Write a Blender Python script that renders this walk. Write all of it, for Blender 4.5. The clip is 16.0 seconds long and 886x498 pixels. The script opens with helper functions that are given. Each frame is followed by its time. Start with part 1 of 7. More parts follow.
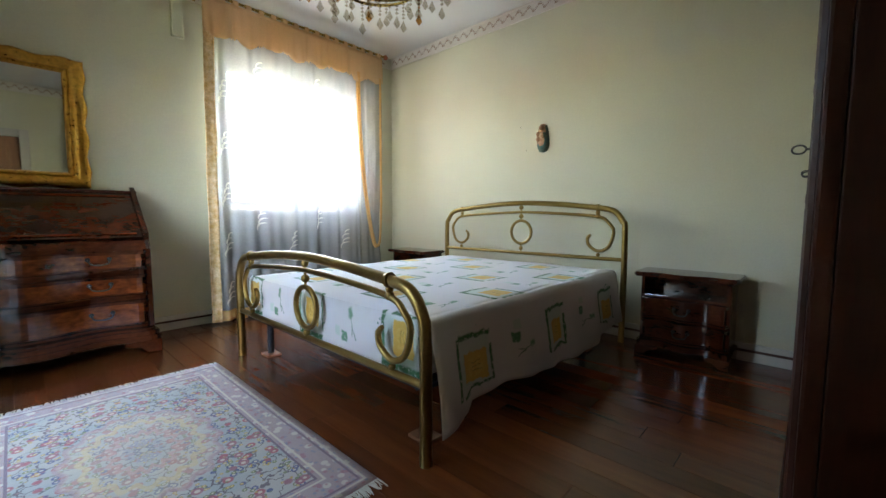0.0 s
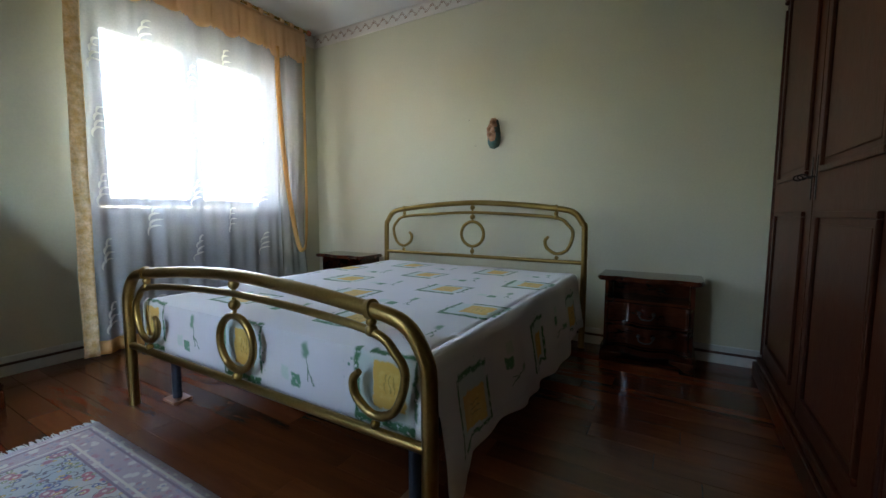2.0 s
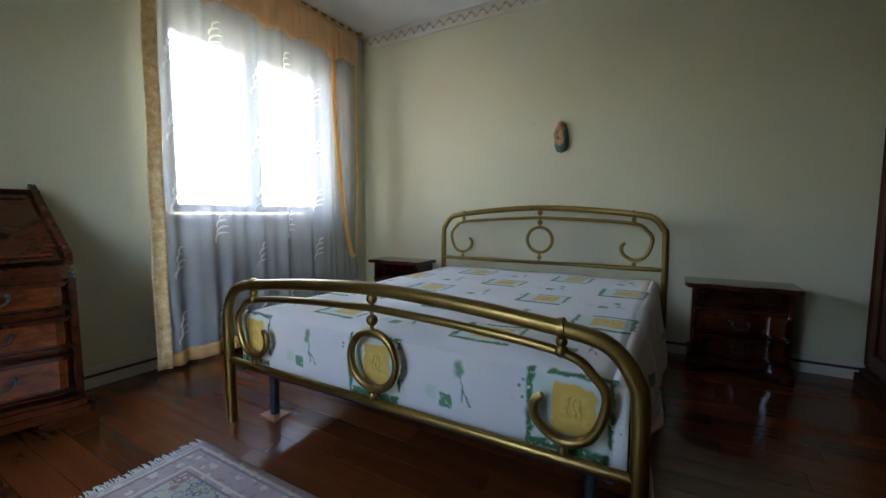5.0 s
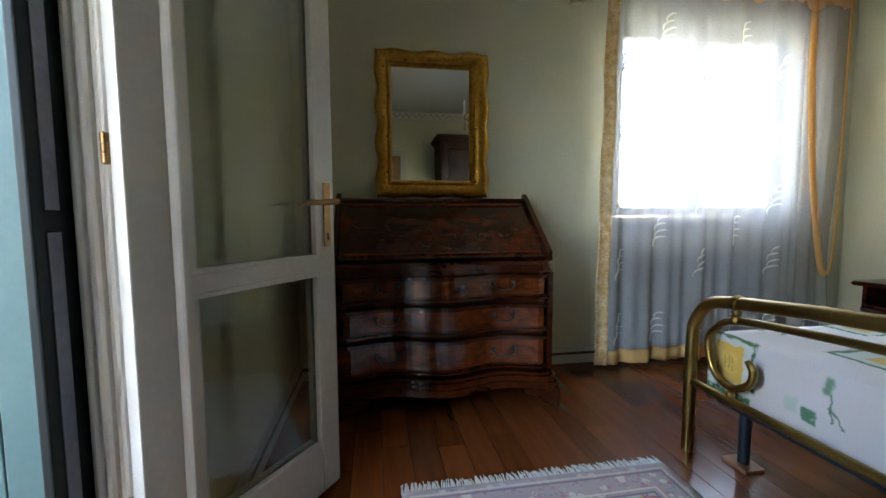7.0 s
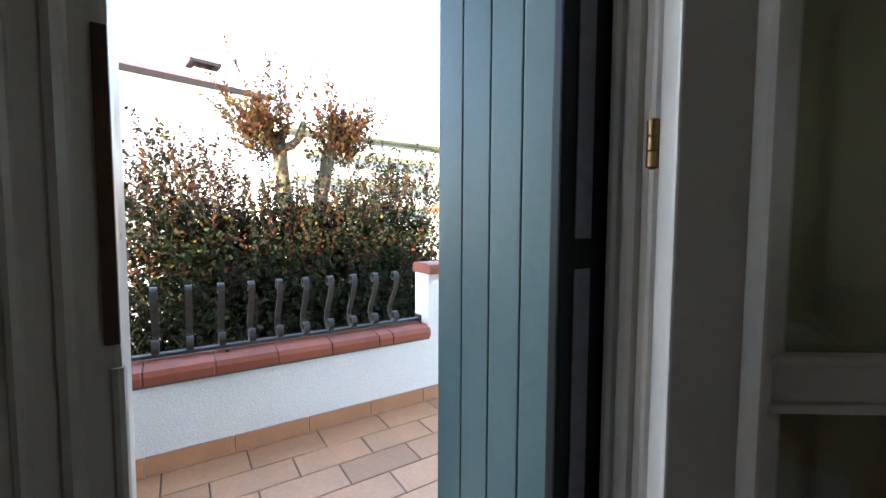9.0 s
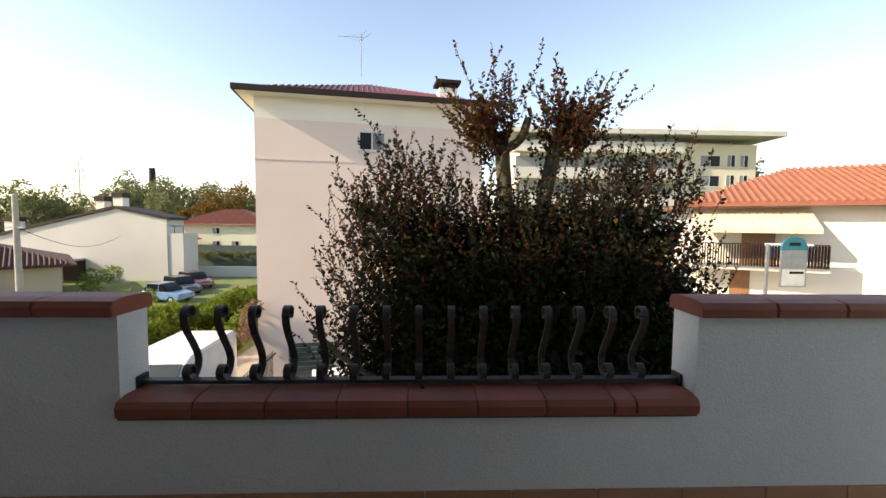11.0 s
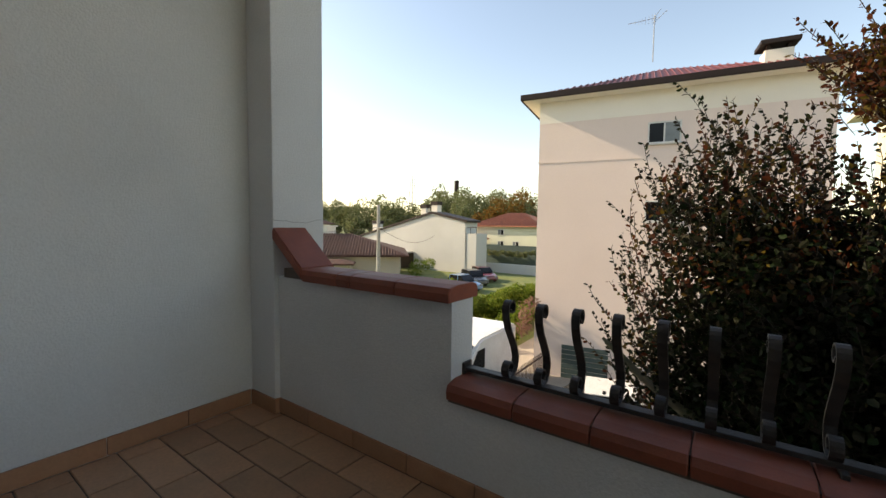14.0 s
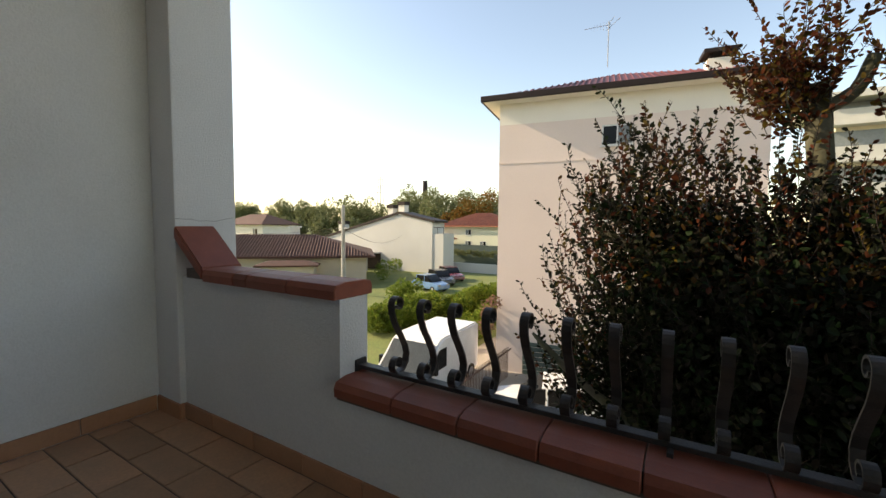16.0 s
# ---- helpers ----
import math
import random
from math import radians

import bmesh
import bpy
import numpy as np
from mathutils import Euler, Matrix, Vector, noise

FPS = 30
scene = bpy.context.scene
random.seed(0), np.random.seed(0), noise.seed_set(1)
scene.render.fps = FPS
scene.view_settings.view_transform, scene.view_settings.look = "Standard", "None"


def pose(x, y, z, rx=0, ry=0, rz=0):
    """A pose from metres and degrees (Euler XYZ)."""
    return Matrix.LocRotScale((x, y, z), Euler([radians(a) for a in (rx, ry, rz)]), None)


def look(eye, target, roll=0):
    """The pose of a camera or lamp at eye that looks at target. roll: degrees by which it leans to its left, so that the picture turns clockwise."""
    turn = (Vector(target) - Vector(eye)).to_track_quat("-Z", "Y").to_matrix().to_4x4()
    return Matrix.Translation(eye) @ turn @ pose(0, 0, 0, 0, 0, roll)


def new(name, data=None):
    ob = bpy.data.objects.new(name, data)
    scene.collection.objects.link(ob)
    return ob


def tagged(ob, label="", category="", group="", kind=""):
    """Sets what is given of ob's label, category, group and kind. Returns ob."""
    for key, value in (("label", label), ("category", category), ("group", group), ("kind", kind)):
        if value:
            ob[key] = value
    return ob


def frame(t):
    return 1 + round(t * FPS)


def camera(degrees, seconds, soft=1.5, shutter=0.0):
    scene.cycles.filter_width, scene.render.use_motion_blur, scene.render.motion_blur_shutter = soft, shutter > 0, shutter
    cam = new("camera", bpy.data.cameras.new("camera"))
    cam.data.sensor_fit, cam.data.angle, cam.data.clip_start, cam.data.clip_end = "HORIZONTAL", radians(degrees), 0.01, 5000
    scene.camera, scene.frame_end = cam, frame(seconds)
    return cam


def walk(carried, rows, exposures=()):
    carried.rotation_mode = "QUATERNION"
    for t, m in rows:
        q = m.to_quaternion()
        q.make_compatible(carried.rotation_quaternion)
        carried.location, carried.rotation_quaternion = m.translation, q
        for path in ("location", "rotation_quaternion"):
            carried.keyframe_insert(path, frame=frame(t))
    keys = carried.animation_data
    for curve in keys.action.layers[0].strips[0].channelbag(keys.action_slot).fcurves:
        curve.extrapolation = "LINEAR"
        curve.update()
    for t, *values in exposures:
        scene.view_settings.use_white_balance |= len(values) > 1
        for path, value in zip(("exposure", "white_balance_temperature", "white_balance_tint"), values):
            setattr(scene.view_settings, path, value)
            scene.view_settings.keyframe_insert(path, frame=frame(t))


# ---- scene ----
cam = camera(95.63, 16.0)
PATH = [  # seconds, x, y, z, yaw, pitch, lean to the left
    (0, -0.879, 1.153, 0.918, 43.01, -4.76, 0.09),
    (0.5, -1.002, 1.188, 0.932, 39.24, -4.80, 0.16),
    (1, -1.114, 1.219, 0.941, 35.75, -4.92, 0.15),
    (1.5, -1.220, 1.245, 0.945, 33.06, -5.08, 0.11),
    (2, -1.331, 1.264, 0.946, 30.39, -5.17, 0.17),
    (2.5, -1.429, 1.253, 0.949, 28.04, -5.15, 0.17),
    (3, -1.523, 1.236, 0.954, 25.96, -5.06, 0.05),
    (5.5, -1.902, 1.008, 0.983, 34.07, -4.81, 0.06),
    (6, -1.983, 0.955, 0.990, 48.75, -4.61, -0.04),
    (6.5, -2.091, 0.900, 0.988, 62.37, -4.58, -0.18),
    (7, -2.179, 0.861, 0.983, 80.49, -4.58, -0.24),
    (7.5, -2.288, 0.804, 0.982, 96.41, -4.45, -0.24),
    (8, -2.395, 0.709, 0.991, 117.53, -4.17, -0.23),
    (8.5, -2.493, 0.636, 0.996, 132.22, -3.89, -0.03),
    (9, -2.604, 0.609, 1.019, 146.85, -3.42, 0.28),
    (9.2, -2.629, 0.593, 1.024, 151.64, -3.50, 0.49),
    (11.3, -2.796, -0.046, 1.072, 181.82, -3.64, 0.29),
    (11.5, -2.781, -0.112, 1.068, 184.60, -3.81, 0.12),
    (12, -2.716, -0.195, 1.079, 191.81, -3.75, 0.35),
    (12.5, -2.643, -0.200, 1.081, 198.48, -3.71, 0.49),
    (13, -2.599, -0.173, 1.070, 205.11, -3.70, 0.59),
    (13.5, -2.544, -0.156, 1.049, 210.87, -3.67, 0.70),
    (14, -2.516, -0.155, 1.027, 215.52, -3.60, 0.71),
    (14.5, -2.544, -0.177, 1.013, 218.24, -3.54, 0.70),
    (15, -2.610, -0.230, 1.010, 218.66, -3.52, 0.71),
    (15.5, -2.696, -0.272, 1.012, 216.87, -3.52, 0.66),
    (16, -2.783, -0.320, 1.017, 211.18, -3.52, 0.50),
]
EXPOSURES = [  # seconds, stops, kelvin, tint
    (0, 6.25, 7100, 11), (0.5, 6.1, 7000, 11), (1.5, 5.6, 6800, 11), (3, 5.35, 6700, 11), (5.5, 5.3, 6800, 11), (6.5, 5.45, 6900, 11), (7.5, 5.5, 7200, 11),
    (8.5, 4.4, 6900, 12), (9.2, 3.85, 6900, 14), (10.2, 2.6, 7600, 15), (11.3, 1.1, 7950, 15), (14, 1.13, 8450, 12), (16, 1.17, 8450, 12),
]
walk(cam, [(t, pose(x, y, z, 90 + pitch, -lean, yaw)) for t, x, y, z, yaw, pitch, lean in PATH], EXPOSURES)

# ---------------------------------------------------------------- light
GROUND = -5.3
SUN_TO = Vector((2.6, 0.75, 1.45)).normalized()
SUN_EL = math.asin(SUN_TO.z)
SUN_AZ = math.atan2(SUN_TO.x, SUN_TO.y)
world = bpy.data.worlds.new("sky_world")
scene.world = world
world.use_nodes = True
wn = world.node_tree.nodes
sky = wn.new("ShaderNodeTexSky")
sky.sky_type, sky.sun_disc = "NISHITA", False
sky.sun_elevation, sky.sun_rotation = SUN_EL, SUN_AZ
sky.air_density, sky.dust_density, sky.ozone_density = 1.0, 0.7, 1.2
world.node_tree.links.new(sky.outputs[0], wn["Background"].inputs[0])
wn["Background"].inputs[1].default_value = 0.15
sun = new("sun", bpy.data.lights.new("sun", "SUN"))
sun.data.energy, sun.data.angle, sun.data.color = 3.6, radians(0.6), (1.0, 0.9, 0.76)
sun.matrix_world = look(SUN_TO * 60, (0, 0, 0))


def area(name, m, w, h, watts, color):
    d = bpy.data.lights.new(name, "AREA")
    d.shape, d.size, d.size_y, d.energy, d.color = "RECTANGLE", w, h, watts, color
    ob = new(name, d)
    ob.matrix_world = m
    return ob


# daylight that comes in by the window and by the balcony door
area("window_daylight", look((-4.86, 3.1, 1.58), (0, 3.1, 1.2)), 1.3, 1.2, 0.80, (0.95, 0.97, 1.0))
area("door_daylight", look((-2.81, 0.02, 1.2), (-3.0, 3, 0.9)), 0.3, 1.9, 0.12, (0.80, 0.91, 1.0))


# ---------------------------------------------------------------- materials
def shader(name):
    m = bpy.data.materials.new(name)
    m.use_nodes = True
    nt = m.node_tree
    return m, nt, nt.nodes["Principled BSDF"]


def mat(name, c1, c2=None, scale=4.0, rough=0.5, metal=0.0, bump=0.0, bscale=60.0, stretch=(1, 1, 1), vary=0.0, fine=0.15, coat=0.0, spec=0.5):
    """Two tones mixed by a broad noise, a fine noise for grain, gloss and relief; vary: tone differs from piece to piece."""
    m, nt, b = shader(name)
    N, L = nt.nodes, nt.links
    tc = N.new("ShaderNodeTexCoord")
    mp = N.new("ShaderNodeMapping")
    mp.inputs["Scale"].default_value = stretch
    L.new(tc.outputs["Object"], mp.inputs[0])
    vec = mp.outputs[0]
    info = N.new("ShaderNodeObjectInfo")
    if vary:
        add = N.new("ShaderNodeVectorMath")
        add.operation = "MULTIPLY_ADD"
        comb = N.new("ShaderNodeCombineXYZ")
        for i in range(3):
            L.new(info.outputs["Random"], comb.inputs[i])
        L.new(comb.outputs[0], add.inputs[0])
        add.inputs[1].default_value = (37, 53, 71)
        L.new(vec, add.inputs[2])
        vec = add.outputs[0]
    n1, n2 = N.new("ShaderNodeTexNoise"), N.new("ShaderNodeTexNoise")
    n1.inputs["Scale"].default_value, n1.inputs["Detail"].default_value = scale, 5
    n2.inputs["Scale"].default_value, n2.inputs["Detail"].default_value = bscale, 4
    L.new(vec, n1.inputs["Vector"])
    L.new(vec, n2.inputs["Vector"])
    mix = N.new("ShaderNodeMix")
    mix.data_type = "RGBA"
    mix.inputs[6].default_value = (*c1, 1)
    mix.inputs[7].default_value = (*(c2 or [v * 0.82 for v in c1]), 1)
    ramp = N.new("ShaderNodeMapRange")
    ramp.inputs["From Min"].default_value, ramp.inputs["From Max"].default_value = 0.3, 0.7
    L.new(n1.outputs["Fac"], ramp.inputs["Value"])
    L.new(ramp.outputs[0], mix.inputs["Factor"])
    hsv = N.new("ShaderNodeHueSaturation")
    L.new(mix.outputs[2], hsv.inputs["Color"])
    v = N.new("ShaderNodeMapRange")
    v.inputs["From Min"].default_value, v.inputs["From Max"].default_value = 0.3, 0.7
    v.inputs["To Min"].default_value, v.inputs["To Max"].default_value = 1 - fine, 1 + fine
    L.new(n2.outputs["Fac"], v.inputs["Value"])
    val = v.outputs[0]
    if vary:
        r = N.new("ShaderNodeMapRange")
        r.inputs["To Min"].default_value, r.inputs["To Max"].default_value = 1 - vary, 1 + vary
        L.new(info.outputs["Random"], r.inputs["Value"])
        mul = N.new("ShaderNodeMath")
        mul.operation = "MULTIPLY"
        L.new(val, mul.inputs[0])
        L.new(r.outputs[0], mul.inputs[1])
        val = mul.outputs[0]
    L.new(val, hsv.inputs["Value"])
    L.new(hsv.outputs[0], b.inputs["Base Color"])
    rr = N.new("ShaderNodeMapRange")
    rr.inputs["To Min"].default_value, rr.inputs["To Max"].default_value = max(rough - 0.1, 0.03), min(rough + 0.12, 1)
    L.new(n2.outputs["Fac"], rr.inputs["Value"])
    L.new(rr.outputs[0], b.inputs["Roughness"])
    b.inputs["Metallic"].default_value = metal
    b.inputs["Coat Weight"].default_value = coat
    b.inputs["Specular IOR Level"].default_value = spec
    if bump:
        bp = N.new("ShaderNodeBump")
        bp.inputs["Strength"].default_value, bp.inputs["Distance"].default_value = bump, 0.01
        L.new(n2.outputs["Fac"], bp.inputs["Height"])
        L.new(bp.outputs[0], b.inputs["Normal"])
    return m


def glass_mat(name, tint=(1, 1, 1), see=0.9, rough=0.02):
    """A thin pane: clear sight through it with a mirror gloss."""
    m, nt, b = shader(name)
    N, L = nt.nodes, nt.links
    tr, gl, mx, fr = N.new("ShaderNodeBsdfTransparent"), N.new("ShaderNodeBsdfGlossy"), N.new("ShaderNodeMixShader"), N.new("ShaderNodeLayerWeight")
    tr.inputs[0].default_value = (*[c * see for c in tint], 1)
    gl.inputs["Roughness"].default_value = rough
    fr.inputs["Blend"].default_value = 0.5
    pw, ad = N.new("ShaderNodeMath"), N.new("ShaderNodeMath")
    pw.operation, ad.operation = "POWER", "MULTIPLY_ADD"
    pw.inputs[1].default_value = 4.0
    ad.inputs[1].default_value, ad.inputs[2].default_value = 0.9, 0.06
    L.new(fr.outputs["Facing"], pw.inputs[0])
    L.new(pw.outputs[0], ad.inputs[0])
    L.new(ad.outputs[0], mx.inputs[0])
    L.new(tr.outputs[0], mx.inputs[1])
    L.new(gl.outputs[0], mx.inputs[2])
    L.new(mx.outputs[0], N["Material Output"].inputs[0])
    return m


def sheer_mat(name, color, see, through_share=0.6):
    """Thin cloth: part open weave, part lit from behind."""
    m, nt, b = shader(name)
    N, L = nt.nodes, nt.links
    tr, tl, df = N.new("ShaderNodeBsdfTransparent"), N.new("ShaderNodeBsdfTranslucent"), N.new("ShaderNodeBsdfDiffuse")
    m1, m2 = N.new("ShaderNodeMixShader"), N.new("ShaderNodeMixShader")
    tl.inputs[0].default_value = df.inputs[0].default_value = (*color, 1)
    m1.inputs[0].default_value = through_share
    L.new(df.outputs[0], m1.inputs[1])
    L.new(tl.outputs[0], m1.inputs[2])
    tc, nz = N.new("ShaderNodeTexCoord"), N.new("ShaderNodeTexNoise")
    nz.inputs["Scale"].default_value = 90
    L.new(tc.outputs["Object"], nz.inputs["Vector"])
    r = N.new("ShaderNodeMapRange")
    r.inputs["To Min"].default_value, r.inputs["To Max"].default_value = 1 - see - 0.08, 1 - see + 0.08
    L.new(nz.outputs["Fac"], r.inputs["Value"])
    L.new(r.outputs[0], m2.inputs[0])
    L.new(tr.outputs[0], m2.inputs[1])
    L.new(m1.outputs[0], m2.inputs[2])
    L.new(m2.outputs[0], N["Material Output"].inputs[0])
    return m


PLASTER_GREEN = mat("pale_green_wall_paint", (0.595, 0.570, 0.42), (0.565, 0.540, 0.385), 1.2, 0.75, bump=0.12, bscale=90, fine=0.03)
CEILING_WHITE = mat("ceiling_paint", (0.70, 0.69, 0.66), (0.66, 0.65, 0.62), 1.0, 0.85, bump=0.08, bscale=120, fine=0.02)
FRIEZE_WHITE = mat("frieze_paper", (0.66, 0.62, 0.55), (0.62, 0.57, 0.50), 3, 0.8, fine=0.04)
FRIEZE_PINK = mat("frieze_print", (0.36, 0.27, 0.21), (0.43, 0.33, 0.27), 12, 0.8)
BASE_WHITE = mat("baseboard_paint", (0.60, 0.60, 0.55), (0.55, 0.55, 0.50), 3, 0.5, fine=0.04)
BASE_DARK = mat("baseboard_wood_strip", (0.06, 0.025, 0.012), None, 6, 0.35)
PARQUET = mat("merbau_parquet", (0.17, 0.046, 0.014), (0.115, 0.030, 0.010), 2.5, 0.2, bump=0.015, bscale=30, stretch=(1.0, 9, 1), vary=0.32, fine=0.04, coat=0.1, spec=0.5)
SUBFLOOR = mat("parquet_joint", (0.03, 0.012, 0.006), None, 6, 0.7)
OUT_PLASTER = mat("white_render", (0.66, 0.65, 0.64), (0.58, 0.57, 0.56), 1.5, 0.9, bump=0.35, bscale=120, fine=0.05)
WHITE_WOOD = mat("white_lacquered_wood", (0.54, 0.50, 0.45), (0.48, 0.44, 0.39), 3, 0.32, bump=0.03, bscale=50, fine=0.04)
BROWN_WOOD = mat("door_wood", (0.30, 0.15, 0.07), (0.22, 0.10, 0.045), 3, 0.4, stretch=(8, 8, 1))
GLASS = glass_mat("window_glass")


# ---------------------------------------------------------------- shape helpers
BASES = {}      # things whose parts are drawn in the room's own coordinates


def link(name, bm, material, parent=None, label="", smooth=False):
    me = bpy.data.meshes.new(name)
    bmesh.ops.recalc_face_normals(bm, faces=bm.faces)
    if smooth:
        for f in bm.faces:
            f.smooth = True
    bm.to_mesh(me)
    bm.free()
    for one in material if isinstance(material, (list, tuple)) else [material]:
        me.materials.append(one)
    if smooth:
        me.set_sharp_from_angle(angle=radians(40))
    ob = new(name, me)
    if parent:
        ob.parent = parent
        if parent.name in BASES:
            ob.matrix_parent_inverse = BASES[parent.name]
    if label:
        ob["label"] = label
    return ob


def part(name, bm, material, parent, label="", smooth=False):
    return link(name, bm, material, parent, label, smooth)


def setting(name, bm, material, label, category, smooth=False):
    return tagged(link(name, bm, material, None, "", smooth), label, category, "", "structure")


def thing(name, label, category, at=(0, 0, 0), group="", turn=0):
    e = new(name)
    e.empty_display_size = 0.1
    e.matrix_world = pose(*at, 0, 0, turn)
    return tagged(e, label, category, group)


def placed(name, label, category, at, group=""):
    """A thing whose parts are given in the room's coordinates."""
    e = thing(name, label, category, at, group)
    BASES[e.name] = pose(*at).inverted()
    return e


def curve(pts, n=6):
    """A smooth line through points."""
    pts = [Vector(p) for p in pts]
    out = []
    for i in range(len(pts) - 1):
        p0, p1, p2, p3 = pts[max(i - 1, 0)], pts[i], pts[i + 1], pts[min(i + 2, len(pts) - 1)]
        for k in range(n):
            t = k / n
            out.append(0.5 * ((2 * p1) + (p2 - p0) * t + (2 * p0 - 5 * p1 + 4 * p2 - p3) * t * t + (3 * p1 - p0 - 3 * p2 + p3) * t ** 3))
    return out + [pts[-1]]


def box(bm, x0, x1, y0, y1, z0, z1, bevel=0.0, index=0):
    r = bmesh.ops.create_cube(bm, size=1)
    vs = r["verts"]
    for v in vs:
        v.co = Vector(((x0 + x1) / 2 + v.co.x * (x1 - x0), (y0 + y1) / 2 + v.co.y * (y1 - y0), (z0 + z1) / 2 + v.co.z * (z1 - z0)))
    fs = {f for v in vs for f in v.link_faces}
    for f in fs:
        f.material_index = index
    if bevel:
        es = {e for v in vs for e in v.link_edges}
        bmesh.ops.bevel(bm, geom=list(es), offset=bevel, segments=2, profile=0.6, affect="EDGES")
    return bm


def boxes(*rows):
    bm = bmesh.new()
    for r in rows:
        box(bm, *r)
    return bm


def sweep(bm, pts, radius, sides=10, caps=True, closed=False):
    """A tube along points; radius: one number or one a point."""
    pts = [Vector(p) for p in pts]
    n = len(pts)
    rad = radius if isinstance(radius, (list, tuple)) else [radius] * n
    rings, up = [], None
    for i, p in enumerate(pts):
        a, b = (pts[i - 1], pts[(i + 1) % n]) if closed else (pts[max(i - 1, 0)], pts[min(i + 1, n - 1)])
        d = (b - a).normalized()
        if up is None:
            up = d.orthogonal().normalized()
        up = (up - d * up.dot(d)).normalized()
        side = d.cross(up)
        rings.append([bm.verts.new(p + rad[i] * (math.cos(k * 2 * math.pi / sides) * up + math.sin(k * 2 * math.pi / sides) * side)) for k in range(sides)])
    for i in range(n if closed else n - 1):
        r, s = rings[i], rings[(i + 1) % n]
        off = 0
        if closed and i == n - 1:
            off = min(range(sides), key=lambda o: (s[o].co - r[0].co).length)
        for k in range(sides):
            bm.faces.new((r[k], r[(k + 1) % sides], s[(k + 1 + off) % sides], s[(k + off) % sides]))
    if caps and not closed:
        bm.faces.new(rings[0][::-1])
        bm.faces.new(rings[-1])
    return bm


def lathe(bm, profile, at=(0, 0, 0), sides=16):
    """profile: (radius, height) pairs turned round the upright axis."""
    rings = []
    for r, z in profile:
        rings.append([bm.verts.new((at[0] + r * math.cos(a * 2 * math.pi / sides), at[1] + r * math.sin(a * 2 * math.pi / sides), at[2] + z)) for a in range(sides)])
    for r, s in zip(rings, rings[1:]):
        for k in range(sides):
            bm.faces.new((r[k], r[(k + 1) % sides], s[(k + 1) % sides], s[k]))
    bm.faces.new(rings[0][::-1])
    bm.faces.new(rings[-1])
    return bm


def ball(bm, at, r, sides=12):
    return lathe(bm, [(r * math.sin(a), -r * math.cos(a)) for a in [math.pi * (0.08 + 0.84 * i / 8) for i in range(9)]], at, sides)


def prism(bm, outline, axis, a, b, index=0):
    """An outline of pairs pushed along an axis from a to b. axis x: pairs are y, z; axis y: x, z; axis z: x, y."""
    def place(p, d):
        return {"x": (d, p[0], p[1]), "y": (p[0], d, p[1]), "z": (p[0], p[1], d)}[axis]
    lo = [bm.verts.new(place(p, a)) for p in outline]
    hi = [bm.verts.new(place(p, b)) for p in outline]
    n = len(outline)
    fs = [bm.faces.new(lo[::-1]), bm.faces.new(hi)]
    for i in range(n):
        fs.append(bm.faces.new((lo[i], lo[(i + 1) % n], hi[(i + 1) % n], hi[i])))
    for f in fs:
        f.material_index = index
    return bm


def sheet(bm, grid):
    """A skin over a grid (rows of points)."""
    vs = [[bm.verts.new(p) for p in row] for row in grid]
    for r, s in zip(vs, vs[1:]):
        for k in range(len(r) - 1):
            bm.faces.new((r[k], r[k + 1], s[k + 1], s[k]))
    return bm


def solid(ob, thick, offset=0.0):
    md = ob.modifiers.new("thickness", "SOLIDIFY")
    md.thickness, md.offset = thick, offset
    return ob


# ---------------------------------------------------------------- room shell
XW, XE, YS, YN, ZC = -4.64, -0.18, 0.40, 4.29, 2.735     # inner faces of the bedroom
YO = 0.06                                                # outer face of the balcony wall
DX0, DX1, DZ = -3.20, -1.96, 2.18                        # balcony door opening
WY0, WY1, WZ0, WZ1 = 2.40, 3.80, 0.93, 2.28              # window opening
EY0, EY1, EZ = 0.55, 1.32, 2.03                          # inner door opening in the east wall

setting("wall_west", boxes((XW - 0.32, XW, YO, WY0, -0.2, ZC), (XW - 0.32, XW, WY1, YN + 0.3, -0.2, ZC), (XW - 0.32, XW, WY0, WY1, -0.2, WZ0), (XW - 0.32, XW, WY0, WY1, WZ1, ZC)), PLASTER_GREEN, "pale green painted wall with the bedroom window", "wall")
setting("wall_north", boxes((XW, XE, YN, YN + 0.3, -0.2, ZC)), PLASTER_GREEN, "pale green painted wall behind the bed", "wall")
setting("wall_east", boxes((XE, XE + 0.2, YO, EY0, -0.2, ZC), (XE, XE + 0.2, EY1, YN + 0.3, -0.2, ZC), (XE, XE + 0.2, EY0, EY1, EZ, ZC)), PLASTER_GREEN, "pale green painted wall with the inner door", "wall")
MID = YO + 0.14
for nm, y0, y1, m, lab in (("wall_south", MID + 0.003, YS, PLASTER_GREEN, "pale green inner side of the balcony door wall"), ("wall_facade", YO, MID, OUT_PLASTER, "white rendered outer side of the balcony wall")):
    x0, x1 = (XW, XE) if nm == "wall_south" else (XW - 0.32, XE + 0.2)
    setting(nm, boxes((x0, DX0, y0, y1, -0.2, ZC + 0.5), (DX1, x1, y0, y1, -0.2, ZC + 0.5), (DX0, DX1, y0, y1, DZ, ZC + 0.5)), m, lab, "wall")
setting("ceiling", boxes((XW - 0.3, XE + 0.2, MID + 0.003, YN + 0.3, ZC, ZC + 0.2)), CEILING_WHITE, "white painted bedroom ceiling", "ceiling")
floor = setting("floor", boxes((XW, XE, YO + 0.1, YN, -0.2, -0.006)), SUBFLOOR, "dark red-brown merbau parquet floor", "floor")

